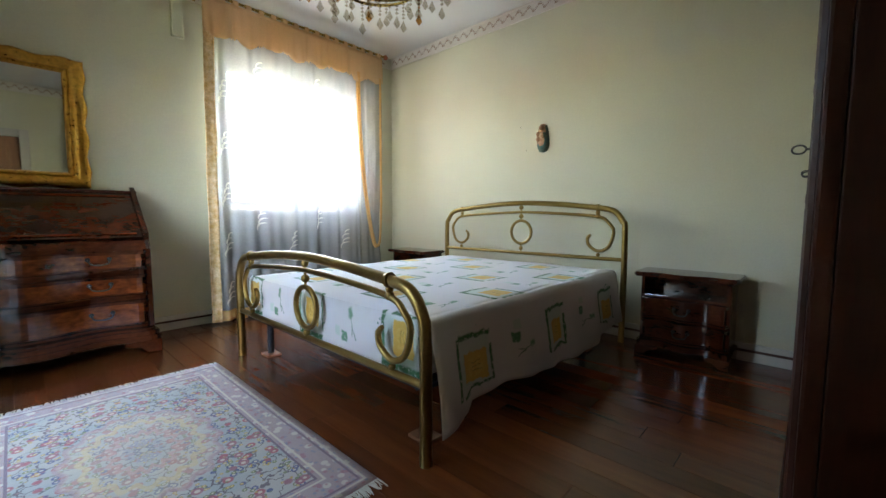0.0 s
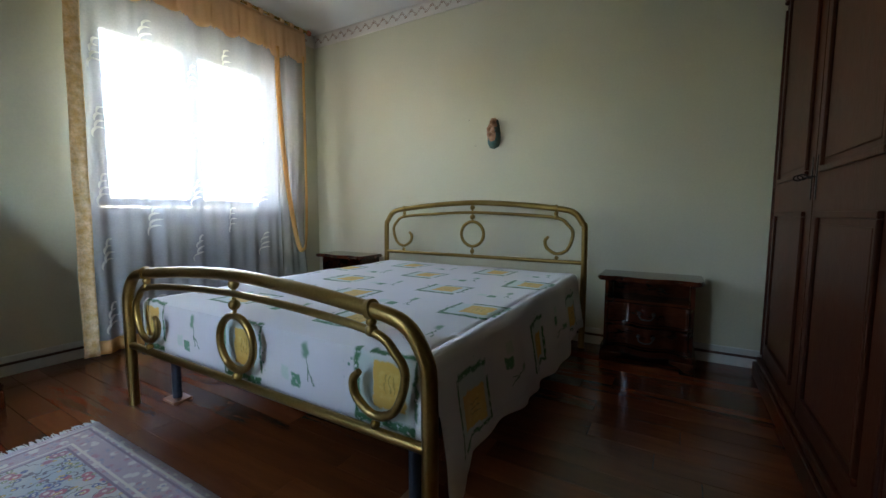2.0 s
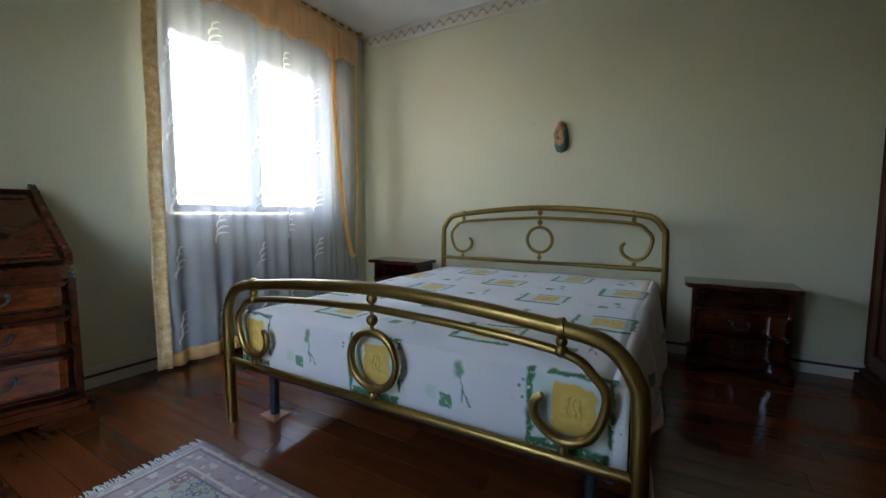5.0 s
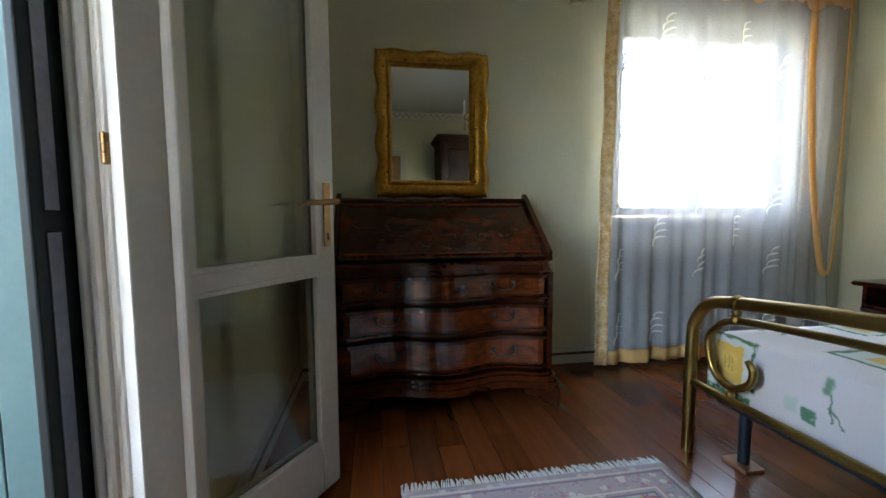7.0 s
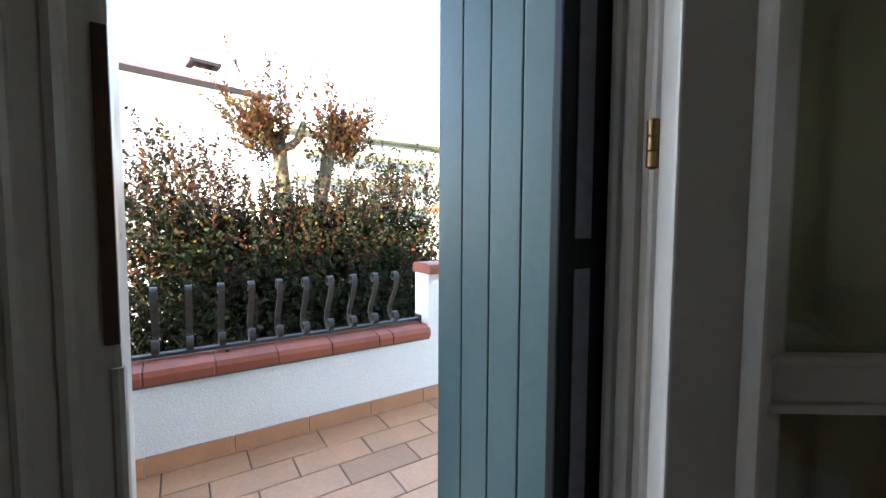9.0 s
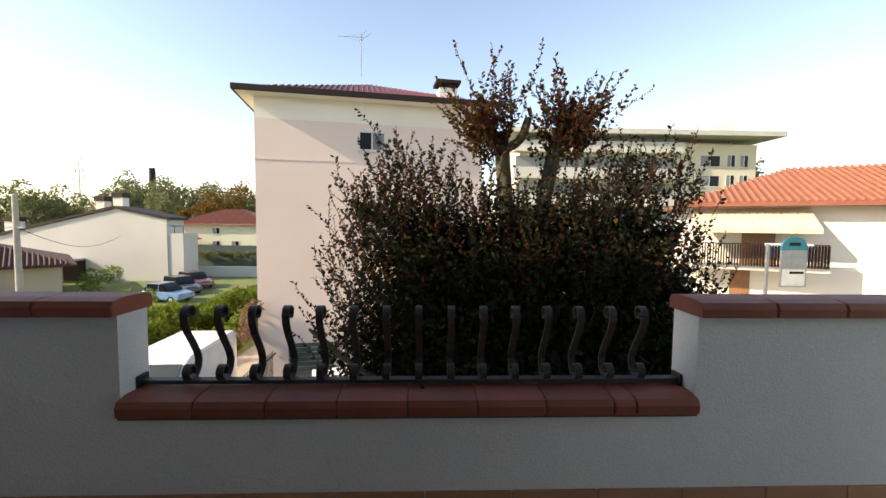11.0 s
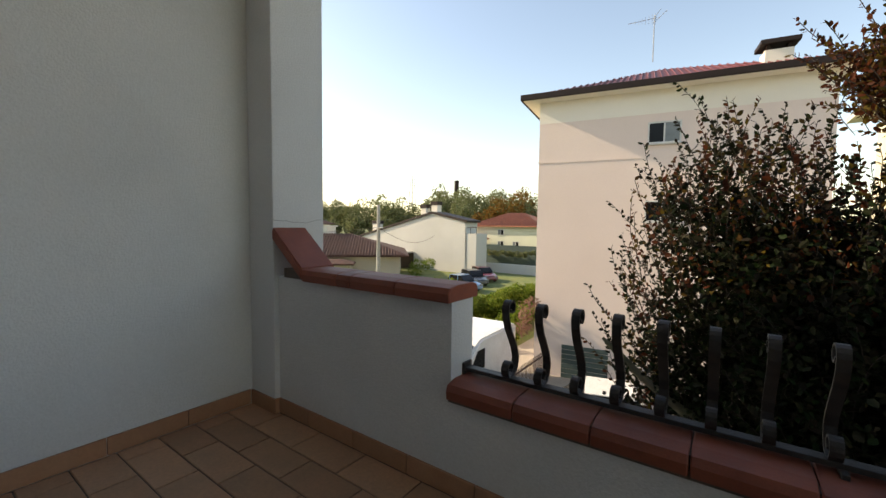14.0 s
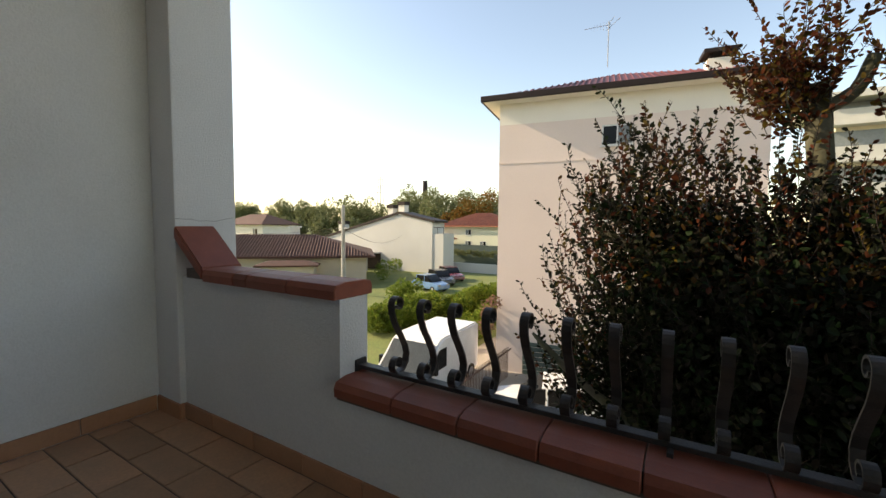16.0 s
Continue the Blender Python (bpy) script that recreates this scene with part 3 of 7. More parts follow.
def bed_end(y, dz, top, collar_z, in_top, bar_z, ring_r, ring_z, scroll_low, tube):
    """One bed end: posts bent into an arch, an inner bar ending in scrolls, a ring and small balls."""
    hw, cx = 0.862, 0.662
    P = lambda x, z: (BX + x, y, z)
    left = [P(-hw, 0.0), P(-hw, collar_z - 0.21), P(-hw + 0.02, collar_z - 0.10), P(-hw + 0.085, collar_z - 0.025), P(-cx, collar_z)]
    mid = [P(-cx, collar_z), P(-0.35, top - 0.016), P(0, top), P(0.35, top - 0.016), P(cx, collar_z)]
    line = curve(left, 6)[:-1] + curve(mid, 6)[:-1] + [Vector((2 * BX - p.x, p.y, p.z)) for p in curve(left, 6)[::-1]]
    bm = bmesh.new()
    sweep(bm, line, tube, 14)
    part("arched_tube", bm, BRASS, bed, "", True)
    for s in (-1, 1):
        low = scroll_low
        ic = collar_z - 0.066
        sc = [P(s * 0.0, in_top), P(s * 0.35, in_top - 0.014), P(s * cx, ic), P(s * (cx + 0.085), ic - 0.05), P(s * (cx + 0.12), (ic + low) / 2 + 0.015), P(s * (cx + 0.085), low + 0.035), P(s * (cx + 0.01), low), P(s * (cx - 0.06), low + 0.038), P(s * (cx - 0.075), low + 0.09), P(s * (cx - 0.05), low + 0.122)]
        bm = bmesh.new()
        ln = curve(sc, 7)
        sweep(bm, ln, [tube * 0.58] * (len(ln) - 6) + [tube * (0.58 - 0.03 * k) for k in range(6)], 10)
        part("scroll_tube", bm, BRASS, bed, "", True)
        bm = bmesh.new()
        lathe(bm, [(tube * 0.8, -0.012), (tube * 1.28, -0.010), (tube * 1.28, 0.010), (tube * 0.8, 0.012)], (0, 0, 0), 14)
        bmesh.ops.rotate(bm, verts=bm.verts, cent=(0, 0, 0), matrix=Matrix.Rotation(radians(90 - s * 12), 3, "Y"))
        bmesh.ops.translate(bm, verts=bm.verts, vec=P(s * cx, collar_z))
        part("collar", bm, BRASS, bed, "", True)
        for x, z, q in ((cx, collar_z - 0.036, 0.0165), (cx, ic + 0.004, 0.0195), (cx + 0.01, (low + bar_z) / 2 - 0.002, 0.0155)):
            part("ball_joint", ball(bmesh.new(), P(s * x, z), q), BRASS, bed, "", True)
    bm = bmesh.new()
    sweep(bm, [P(-hw, bar_z), P(hw, bar_z)], tube * 0.68, 12)
    part("cross_bar", bm, BRASS, bed, "", True)
    bm = bmesh.new()
    sweep(bm, [P(ring_r * math.cos(a), ring_z + ring_r * math.sin(a)) for a in [k * 2 * math.pi / 32 for k in range(32)]], tube * 0.60, 10, closed=True)
    part("ring", bm, BRASS, bed, "", True)
    for za, zb in ((top, ring_z + ring_r), (ring_z - ring_r, bar_z)):
        part("neck", sweep(bmesh.new(), [P(0, za), P(0, zb)], 0.0075, 8), BRASS, bed, "", True)
    for z, q in (((top + in_top) / 2, 0.0200), ((in_top + ring_z + ring_r) / 2, 0.0215), (ring_z + ring_r, 0.014), ((bar_z + ring_z - ring_r) / 2, 0.0185)):
        part("ball_joint", ball(bmesh.new(), P(0, z), q), BRASS, bed, "", True)


bed_end(FY, 0, 0.713, 0.668, 0.645, 0.300, 0.104, 0.455, 0.350, 0.0235)
bed_end(HY, 0, 1.025, 0.978, 0.950, 0.600, 0.098, 0.778, 0.655, 0.0215)
bm = boxes((BX - 0.79, BX + 0.79, FY + 0.06, HY - 0.06, 0.235, 0.285, 0.006))
part("bed_base", bm, STEEL_BLUE, bed, "dark metal slatted base")
for sx in (-1, 1):
    bm = bmesh.new()
    sweep(bm, [(BX + sx * 0.79, FY + 0.02, 0.27), (BX + sx * 0.79, HY - 0.02, 0.27)], 0.014, 8)
    part("side_rail", bm, STEEL_BLUE, bed)
    for yy in (FY + 0.13, HY - 0.35):
        bm = bmesh.new()
        sweep(bm, [(BX + sx * 0.725, yy, 0.016), (BX + sx * 0.725, yy, 0.24)], 0.021, 12)
        leg = part("support_leg", bm, STEEL_BLUE, bed, "blue-grey steel support leg", True)
        part("foot_pad", boxes((BX + sx * 0.725 - 0.055, BX + sx * 0.725 + 0.055, yy - 0.045, yy + 0.045, 0.0, 0.014, 0.003)), PALE_WOOD, bed, "small wooden foot pad")

mattress = tagged(link("mattress", boxes((BX - 0.79, BX + 0.79, FY + 0.055, HY - 0.06, 0.286, 0.515, 0.03)), mat("mattress_ticking", (0.6, 0.6, 0.6), None, 4, 0.9)), "white mattress on the brass bed", "mattress")

# printed cover: flat on top, hanging at the foot and at both sides
COVER = cover_mat()
x0, x1, y0, y1, zt = BX - 0.815, BX + 0.822, FY + 0.045, HY - 0.05, 0.528
bm = bmesh.new()
lay = bm.loops.layers.uv.new("cloth")


def hang(t, over, side):
    """Bends a run past the edge: out by a little, then down."""
    r = 0.035
    if t <= 0:
        return 0.0, 0.0
    if t < r * 1.57:
        a = t / r
        return r * math.sin(a), -(r - r * math.cos(a))
    return r + 0.012 * min((t - r * 1.57) * 4, 1), -(r + t - r * 1.57)


def cloth_patch(us, vs, front):
    grid = []
    for v in vs:
        row = []
        for u in us:
            t = 0.0
            du = dv = 0.0
            hu = 0 if front else max(x0 + 0.035 - u, u - (x1 - 0.035), 0)
            hv = max(y0 + 0.035 - v, 0)
            su = -1 if u < BX else 1
            if hu > 0:
                o, dz_ = hang(hu, 0, su)
                o += (0.045 * min(hu * 2.5, 1) if su > 0 else 0.0) + 0.018 * min(hu * 5, 1) * math.sin(v * 9 + su) + 0.010 * min(hu * 5, 1) * math.sin(v * 23)
                p = Vector(((x0 + 0.035 - o) if su < 0 else (x1 - 0.035 + o), v, zt + dz_))
            elif hv > 0:
                o, dz_ = hang(hv, 0, 0)
                o += 0.003 * math.sin(u * 11)
                p = Vector((u, y0 + 0.035 - min(o, 0.036), zt + dz_))
            else:
                p = Vector((u, v, zt))
            p.z += (0.006 * noise.noise((u * 3, v * 3, 0)) + 0.004 * noise.noise((u * 8, v * 8, 3))) * (1 if hu + hv == 0 else 0.6)
            row.append((p, (u, v)))
        grid.append(row)
    vv = [[bm.verts.new(p) for p, _ in row] for row in grid]
    for i in range(len(vs) - 1):
        for k in range(len(us) - 1):
            f = bm.faces.new((vv[i][k], vv[i][k + 1], vv[i + 1][k + 1], vv[i + 1][k]))
            f.smooth = True
            for lp, (a, b_) in zip(f.loops, ((i, k), (i, k + 1), (i + 1, k + 1), (i + 1, k))):
                lp[lay].uv = (grid[a][b_][1][0] - BX + 0.2155, grid[a][b_][1][1] - 0.493)


lin = lambda a, b, n: [a + (b - a) * i / n for i in range(n + 1)]
cloth_patch(lin(x0 + 0.035, x1 - 0.035, 40), lin(y0 - 0.245, y0 + 0.035, 10) + lin(y0 + 0.035, y1, 44)[1:], True)
cloth_patch(lin(x1 - 0.035, x1 + 0.010, 3), lin(y0 - 0.245, y0 + 0.02, 10), True)
cloth_patch(lin(x0 - 0.006, x0 + 0.035, 3), lin(y0 - 0.245, y0 + 0.02, 10), True)
cloth_patch(lin(x0 - 0.17, x0 + 0.035, 10), lin(y0 + 0.03, y1, 44), 0)
cloth_patch(lin(x1 - 0.035, x1 + 0.40, 20), lin(y0 + 0.005, y1, 60), 0)
for v in bm.verts:
    # the hem runs unevenly
    if v.co.x > x1 - 0.02 and v.co.z < 0.2:
        v.co.z += 0.035 * math.sin((v.co.y - 2.2) * 4.2) * (0.2 - v.co.z) / 0.1 - (0.02 if v.co.y < 2.4 else -0.02)
        v.co.z = max(v.co.z, 0.03)
bmesh.ops.remove_doubles(bm, verts=bm.verts, dist=0.0008)
cover = tagged(link("bed_cover", bm, COVER, None, "", True), "white cotton bed cover printed with yellow squares and green tulips", "bed cover")
solid(cover, 0.003, -1)

# ---------------------------------------------------------------- serpentine chests
def wavy(width, amp, waves, y_off=0.0, n=36, flat=0.10):
    """Front line of a serpentine chest along its width: pairs of (along, out)."""
    out = []
    for i in range(n + 1):
        s = -width / 2 + width * i / n
        a = abs(s) / (width / 2)
        out.append((s, y_off + amp * math.cos(2 * math.pi * waves * s / width) - (0.05 * max(0, a - 0.93) / 0.07)))
    return out


def wavy_slab(bm, width, depth, amp, waves, z0, z1, out=0.0, soft=0.006):
    """A slab whose front follows the wave; the front looks along -y, the back lies at y = depth."""
    line = [(s, -o - out) for s, o in wavy(width, amp, waves)]
    poly = line + [(width / 2, depth), (-width / 2, depth)]
    n0 = len(bm.verts)
    prism(bm, poly, "z", z0, z1)
    if soft:
        bm.verts.ensure_lookup_table()
        es = [e for e in bm.edges if e.verts[0].index >= -1 and abs(e.verts[0].co.z - e.verts[1].co.z) < 1e-6 and min(e.verts[0].co.z, z1) >= z0 - 1e-6 and e.verts[0].co.z in (e.verts[1].co.z,) and abs(e.verts[0].co.z - z1) < 1e-6 or abs(e.verts[0].co.z - z0) < 1e-6 and abs(e.verts[1].co.z - z0) < 1e-6]
        bmesh.ops.bevel(bm, geom=es, offset=soft, segments=2, affect="EDGES")
    return bm


def bail_handle(bm, cx, y, z, w):
    """A drop handle with two rosettes."""
    pts = [(cx - w / 2, y - 0.010, z + 0.010), (cx - w / 2, y - 0.024, z + 0.002), (cx - w * 0.36, y - 0.028, z - 0.018), (cx, y - 0.028, z - 0.024), (cx + w * 0.36, y - 0.028, z - 0.018), (cx + w / 2, y - 0.024, z + 0.002), (cx + w / 2, y - 0.010, z + 0.010)]
    sweep(bm, curve(pts, 4), 0.0042, 8)
    for s in (-1, 1):
        n0 = len(bm.verts)
        lathe(bm, [(0.004, 0.0), (0.013, 0.003), (0.010, 0.008), (0.004, 0.012)], (0, 0, 0), 10)
        bm.verts.ensure_lookup_table()
        vs = bm.verts[n0:]
        bmesh.ops.rotate(bm, verts=vs, cent=(0, 0, 0), matrix=Matrix.Rotation(radians(90), 3, "X"))
        bmesh.ops.translate(bm, verts=vs, vec=(cx + s * w / 2, y, z + 0.010))


def bracket_foot(bm, cx, y, s, h, w):
    """A carved scroll bracket foot."""
    o = [(cx, h), (cx + s * w, h), (cx + s * w, h * 0.75), (cx + s * w * 0.75, h * 0.55), (cx + s * w * 0.62, h * 0.62), (cx + s * w * 0.5, h * 0.3), (cx + s * w * 0.42, h * 0.05), (cx, 0)]
    prism(bm, o, "y", y, y + 0.035)
    bmesh.ops.bevel(bm, geom=[e for e in bm.edges if abs(e.verts[0].co.y - e.verts[1].co.y) < 1e-6], offset=0.004, segments=1, affect="EDGES")


# secretary desk: faces along +x in the room
desk = thing("secretary_desk", "polished walnut secretary desk with serpentine drawers and slanted flap", "desk", (XW + 0.49, 1.21, 0), "", 90)
DW, DD = 1.13, 0.455
bm = bmesh.new()
wavy_slab(bm, DW, DD, 0.026, 2, 0.10, 0.70, -0.05, 0)
part("carcass", bm, WALNUT, desk)
for sx in (-1, 1):
    part("side_panel", boxes((*sorted((sx * (DW / 2 - 0.026), sx * (DW / 2 + 0.003))), -0.004, DD, 0.17, 0.694, 0.003)), WALNUT, desk)
bm = bmesh.new()
for z0, z1, o in ((0.695, 0.712, 0.012), (0.712, 0.735, -0.006), (0.735, 0.752, 0.004)):
    wavy_slab(bm, DW + 0.02, DD, 0.024 if z1 < 0.74 else 0.0, 2, z0, z1, o - 0.01, 0.004)
part("waist_moulding", bm, WALNUT, desk)
# slanted upper case
for s in (-1, 1):
    bm = bmesh.new()
    a, b = sorted((s * DW / 2, s * (DW / 2 - 0.028)))
    prism(bm, [(0.005, 0.752), (0.005, 0.80), (0.375, 1.105), (0.395, 1.118), (0.41, 1.09), (DD, 1.09), (DD, 0.752)], "x", a, b)
    part("side_cheek", bm, WALNUT, desk)
part("case", boxes((-DW / 2 + 0.03, DW / 2 - 0.03, 0.06, DD, 0.753, 0.80), (-DW / 2 + 0.03, DW / 2 - 0.03, 0.39, DD, 0.80, 1.075), (-DW / 2 - 0.012, DW / 2 + 0.012, 0.375, DD, 1.0755, 1.092, 0.005)), WALNUT, desk)
bm = bmesh.new()
prism(bm, [(0.016, 0.775), (0.034, 0.757), (0.395, 1.052), (0.380, 1.073)], "x", -DW / 2 + 0.031, DW / 2 - 0.031)
flap = part("flap", bm, WALNUT, desk, "slanted walnut writing flap")
bm = bmesh.new()
for a, b, c0, c1 in ((-DW / 2 + 0.06, DW / 2 - 0.06, 0.05, 0.075), (-DW / 2 + 0.06, DW / 2 - 0.06, 0.90, 0.925)):
    f0, f1 = c0, c1
    prism(bm, [(0.014 + 0.366 * f0, 0.777 + 0.298 * f0), (0.011 + 0.366 * f0, 0.781 + 0.298 * f0), (0.011 + 0.366 * f1, 0.781 + 0.298 * f1), (0.014 + 0.366 * f1, 0.777 + 0.298 * f1)], "x", a, b)
part("inlay_band", bm, WALNUT_BURL, flap)
for k, (z0, z1) in enumerate(((0.545, 0.69), (0.375, 0.535), (0.175, 0.365))):
    bm = bmesh.new()
    wavy_slab(bm, DW - 0.05, 0.05, 0.030, 2, z0 + 0.028, z1 - 0.020, 0.0, 0.006)
    dr = part("drawer", bm, WALNUT_BURL, desk, "serpentine burl walnut drawer", False)
    bm = bmesh.new()
    for zz, o in ((z1 - 0.012, 0.014), (z1 - 0.022, 0.006), (z0 + 0.030, 0.006), (z0 + 0.018, 0.014)):
        wavy_slab(bm, DW - 0.02, 0.04, 0.031, 2, zz - 0.005, zz + 0.005, o, 0.003)
    part("moulding", bm, WALNUT, dr)
    for cx in (-0.30, 0.30):
        bm = bmesh.new()
        bail_handle(bm, cx, -0.012 + 0.03 * 0.95, (z0 + z1) / 2 + 0.012, 0.105)
        part("handle", bm, PEWTER, dr, "dark pewter drop handle", True)
bm = bmesh.new()
for z0, z1, o, wd in ((0.150, 0.168, 0.020, 0.02), (0.120, 0.150, 0.034, 0.05), (0.085, 0.120, 0.042, 0.07)):
    wavy_slab(bm, DW + wd, DD, 0.032, 2, z0, z1, o, 0.006)
part("plinth", bm, WALNUT, desk)
for s in (-1, 1):
    bm = bmesh.new()
    bracket_foot(bm, s * (DW / 2 + 0.03), -0.055, -s, 0.086, 0.20)
    box(bm, *sorted((s * (DW / 2 + 0.03), s * (DW / 2 - 0.01))), -0.02, DD, 0.0, 0.085, 0.004)
    part("bracket_foot", bm, WALNUT, desk)
bm = bmesh.new()
ball(bm, (0, 0.012, 0.742), 0.006)
part("key_plate", bm, PEWTER, desk)


def nightstand(at, label):
    n = thing("nightstand", label, "nightstand", at, "nightstands beside the bed", 0)
    w, d_ = 0.50, 0.27
    for s in (-1, 1):
        part("side_panel", boxes((*sorted((s * w / 2, s * (w / 2 - 0.022))), 0.02, d_, 0.06, 0.522, 0.003)), WALNUT, n)
    part("back_panel", boxes((-w / 2 + 0.023, w / 2 - 0.023, d_ - 0.012, d_, 0.08, 0.522)), WALNUT, n)
    part("shelf", boxes((-w / 2 + 0.023, w / 2 - 0.023, 0.02, d_ - 0.013, 0.385, 0.40, 0.002)), WALNUT, n)
    bm = bmesh.new()
    wavy_slab(bm, w + 0.085, d_, 0.016, 2, 0.523, 0.552, 0.035, 0.008)
    part("top", bm, WALNUT, n, "serpentine walnut top")
    for z0, z1 in ((0.245, 0.385), (0.10, 0.24)):
        bm = bmesh.new()
        wavy_slab(bm, w - 0.03, 0.04, 0.020, 2, z0 + 0.018, z1 - 0.016, 0.0, 0.005)
        dr = part("drawer", bm, WALNUT, n)
        bm = bmesh.new()
        for zz, o in ((z1 - 0.008, 0.010), (z1 - 0.018, 0.004), (z0 + 0.022, 0.004), (z0 + 0.010, 0.010)):
            wavy_slab(bm, w - 0.01, 0.03, 0.021, 2, zz - 0.004, zz + 0.004, o, 0.0025)
        part("moulding", bm, WALNUT, dr)
        bm = bmesh.new()
        bail_handle(bm, 0, -0.02, (z0 + z1) / 2 + 0.005, 0.08)
        part("handle", bm, PEWTER, dr, "dark pewter drop handle", True)
    bm = bmesh.new()
    wavy_slab(bm, w + 0.03, d_, 0.022, 2, 0.062, 0.098, 0.018, 0.006)
    part("plinth", bm, WALNUT, n)
    for s in (-1, 1):
        bm = bmesh.new()
        bracket_foot(bm, s * (w / 2 + 0.012), -0.035, -s, 0.063, 0.13)
        box(bm, *sorted((s * (w / 2 + 0.012), s * (w / 2 - 0.02))), 0.0, d_, 0.0, 0.062, 0.003)
        part("bracket_foot", bm, WALNUT, n)
    return n


nightstand((-1.475, YN - 0.29, 0), "dark walnut nightstand with open shelf and two drawers")
nightstand((-4.055, YN - 0.29, 0), "dark walnut nightstand in the corner by the curtain")

# ---------------------------------------------------------------- wardrobe: faces -x
WX, WA, WB, WH = -0.884, 1.87, 4.135, 2.14
ward = placed("wardrobe", "large dark walnut wardrobe with panelled doors and carved cornice", "wardrobe", (-0.5, 3.05, 0))
part("body", boxes((WX + 0.024, XE - 0.02, WA, WB, 0.10, WH, 0.003)), WARD_WOOD, ward)
part("plinth", boxes((WX - 0.035, XE - 0.02, WA - 0.03, WB + 0.03, 0.0, 0.085, 0.008), (WX - 0.02, XE - 0.022, WA - 0.016, WB + 0.016, 0.085, 0.118, 0.01)), WARD_WOOD, ward, "moulded wardrobe plinth")
bm = bmesh.new()
for z0, z1, o in ((WH, WH + 0.02, 0.012), (WH + 0.02, WH + 0.05, 0.03), (WH + 0.05, WH + 0.075, 0.055), (WH + 0.075, WH + 0.095, 0.07)):
    box(bm, WX - o, XE - 0.02, WA - o, WB + min(o, 0.06), z0, z1, 0.006)
corn = part("cornice", bm, WARD_WOOD, ward, "stepped wardrobe cornice")
for yc in (WB - 0.03, WA + 0.03, 2.60):
    bm = bmesh.new()
    for k in range(3):
        ball(bm, (WX - 0.004, yc, WH - 0.03 - k * 0.028), 0.022 - k * 0.004, 10)
    part("carved_corbel", bm, WARD_WOOD, corn, "", True)
for a, b in ((WB, WB - 0.028), (WA, WA + 0.028), (2.615, 2.575)):
    bm = bmesh.new()
    ya, yb = sorted((a, b))
    box(bm, WX + 0.0, WX + 0.0235, ya, yb, 0.12, WH - 0.002, 0.005)
    sweep(bm, [(WX - 0.001, (ya + yb) / 2, 0.14), (WX - 0.001, (ya + yb) / 2, WH - 0.12)], 0.008, 8)
    part("pilaster", bm, WARD_WOOD, ward)
for a, b, key in ((3.365, 4.105, 3.395), (2.618, 3.360, 3.330), (1.902, 2.572, 2.545)):
    bm = boxes((WX + 0.001, WX + 0.023, a + 0.002, b - 0.002, 0.122, WH - 0.004, 0.003))
    dr = part("door", bm, WARD_WOOD, ward, "panelled walnut wardrobe door")
    for z0, z1 in ((0.21, 0.955), (1.10, 2.05)):
        pa, pb = a + 0.09, b - 0.09
        bm = bmesh.new()
        for p, q, r, s in ((pa, pb, z0, z0 + 0.022), (pa, pb, z1 - 0.022, z1), (pa, pa + 0.022, z0 + 0.0225, z1 - 0.0225), (pb - 0.022, pb, z0 + 0.0225, z1 - 0.0225)):
            box(bm, WX - 0.012, WX + 0.002, p, q, r, s, 0.005)
        part("moulding", bm, WARD_WOOD, dr)
        part("panel", boxes((WX - 0.005, WX + 0.002, pa + 0.045, pb - 0.045, z0 + 0.045, z1 - 0.045, 0.004)), WARD_WOOD, dr)
    bm = bmesh.new()
    sweep(bm, [(WX, key, 1.088), (WX - 0.028, key, 1.088)], 0.003, 8)
    sweep(bm, [(WX - 0.042 + 0.014 * math.cos(t), key + 0.003 * 0, 1.088 + 0.011 * math.sin(t)) for t in [k * math.pi / 8 for k in range(16)]], 0.0024, 6, closed=True)
    part("key", bm, PEWTER, dr, "small dark key in the lock", True)
    part("key_plate", boxes((WX - 0.003, WX + 0.001, key - 0.008, key + 0.008, 1.0, 1.17, 0.002)), PEWTER, dr)

# ---------------------------------------------------------------- gilt mirror over the desk
mirror = placed("wall_mirror", "mirror in a wavy gilt wooden frame on the green wall", "mirror", (XW, 1.20, 1.1))
MY0, MY1, MZ0, MZ1 = 0.872, 1.548, 1.105, 1.957
IY0, IY1, IZ0, IZ1 = 0.966, 1.434, 1.205, 1.862


def loop_pts(y0, y1, z0, z1, wave, n=24):
    pts = []
    for (a, b, c, d_) in ((y0, z0, y1, z0), (y1, z0, y1, z1), (y1, z1, y0, z1), (y0, z1, y0, z0)):
        for i in range(n):
            t = i / n
            y, z = a + (c - a) * t, b + (d_ - b) * t
            k = wave * (0.5 - 0.5 * math.cos(2 * math.pi * (t * (3 if b == d_ else 4)))) - wave * 0.5
            nx, nz = (d_ - b), -(c - a)
            ln = math.hypot(nx, nz)
            ed = min(t, 1 - t)
            k *= min(ed * 8, 1)
            pts.append((y + k * nx / ln, z + k * nz / ln))
    return pts


bm = bmesh.new()
prof = [(0.0, 0.000, 1.0), (0.0, 0.022, 1.0), (0.10, 0.034, 0.9), (0.35, 0.040, 0.6), (0.60, 0.032, 0.2), (0.72, 0.022, 0.0), (0.80, 0.030, 0), (0.90, 0.028, 0), (1.0, 0.012, 0), (1.0, 0.0, 0)]
outer, inner_ = loop_pts(MY0, MY1, MZ0, MZ1, 0.017), loop_pts(IY0, IY1, IZ0, IZ1, 0)
rings = []
for f, h, w_ in prof:
    rings.append([bm.verts.new((XW + 0.004 + h, o[0] + (i[0] - o[0]) * f, o[1] + (i[1] - o[1]) * f)) for o, i in zip(outer, inner_)])
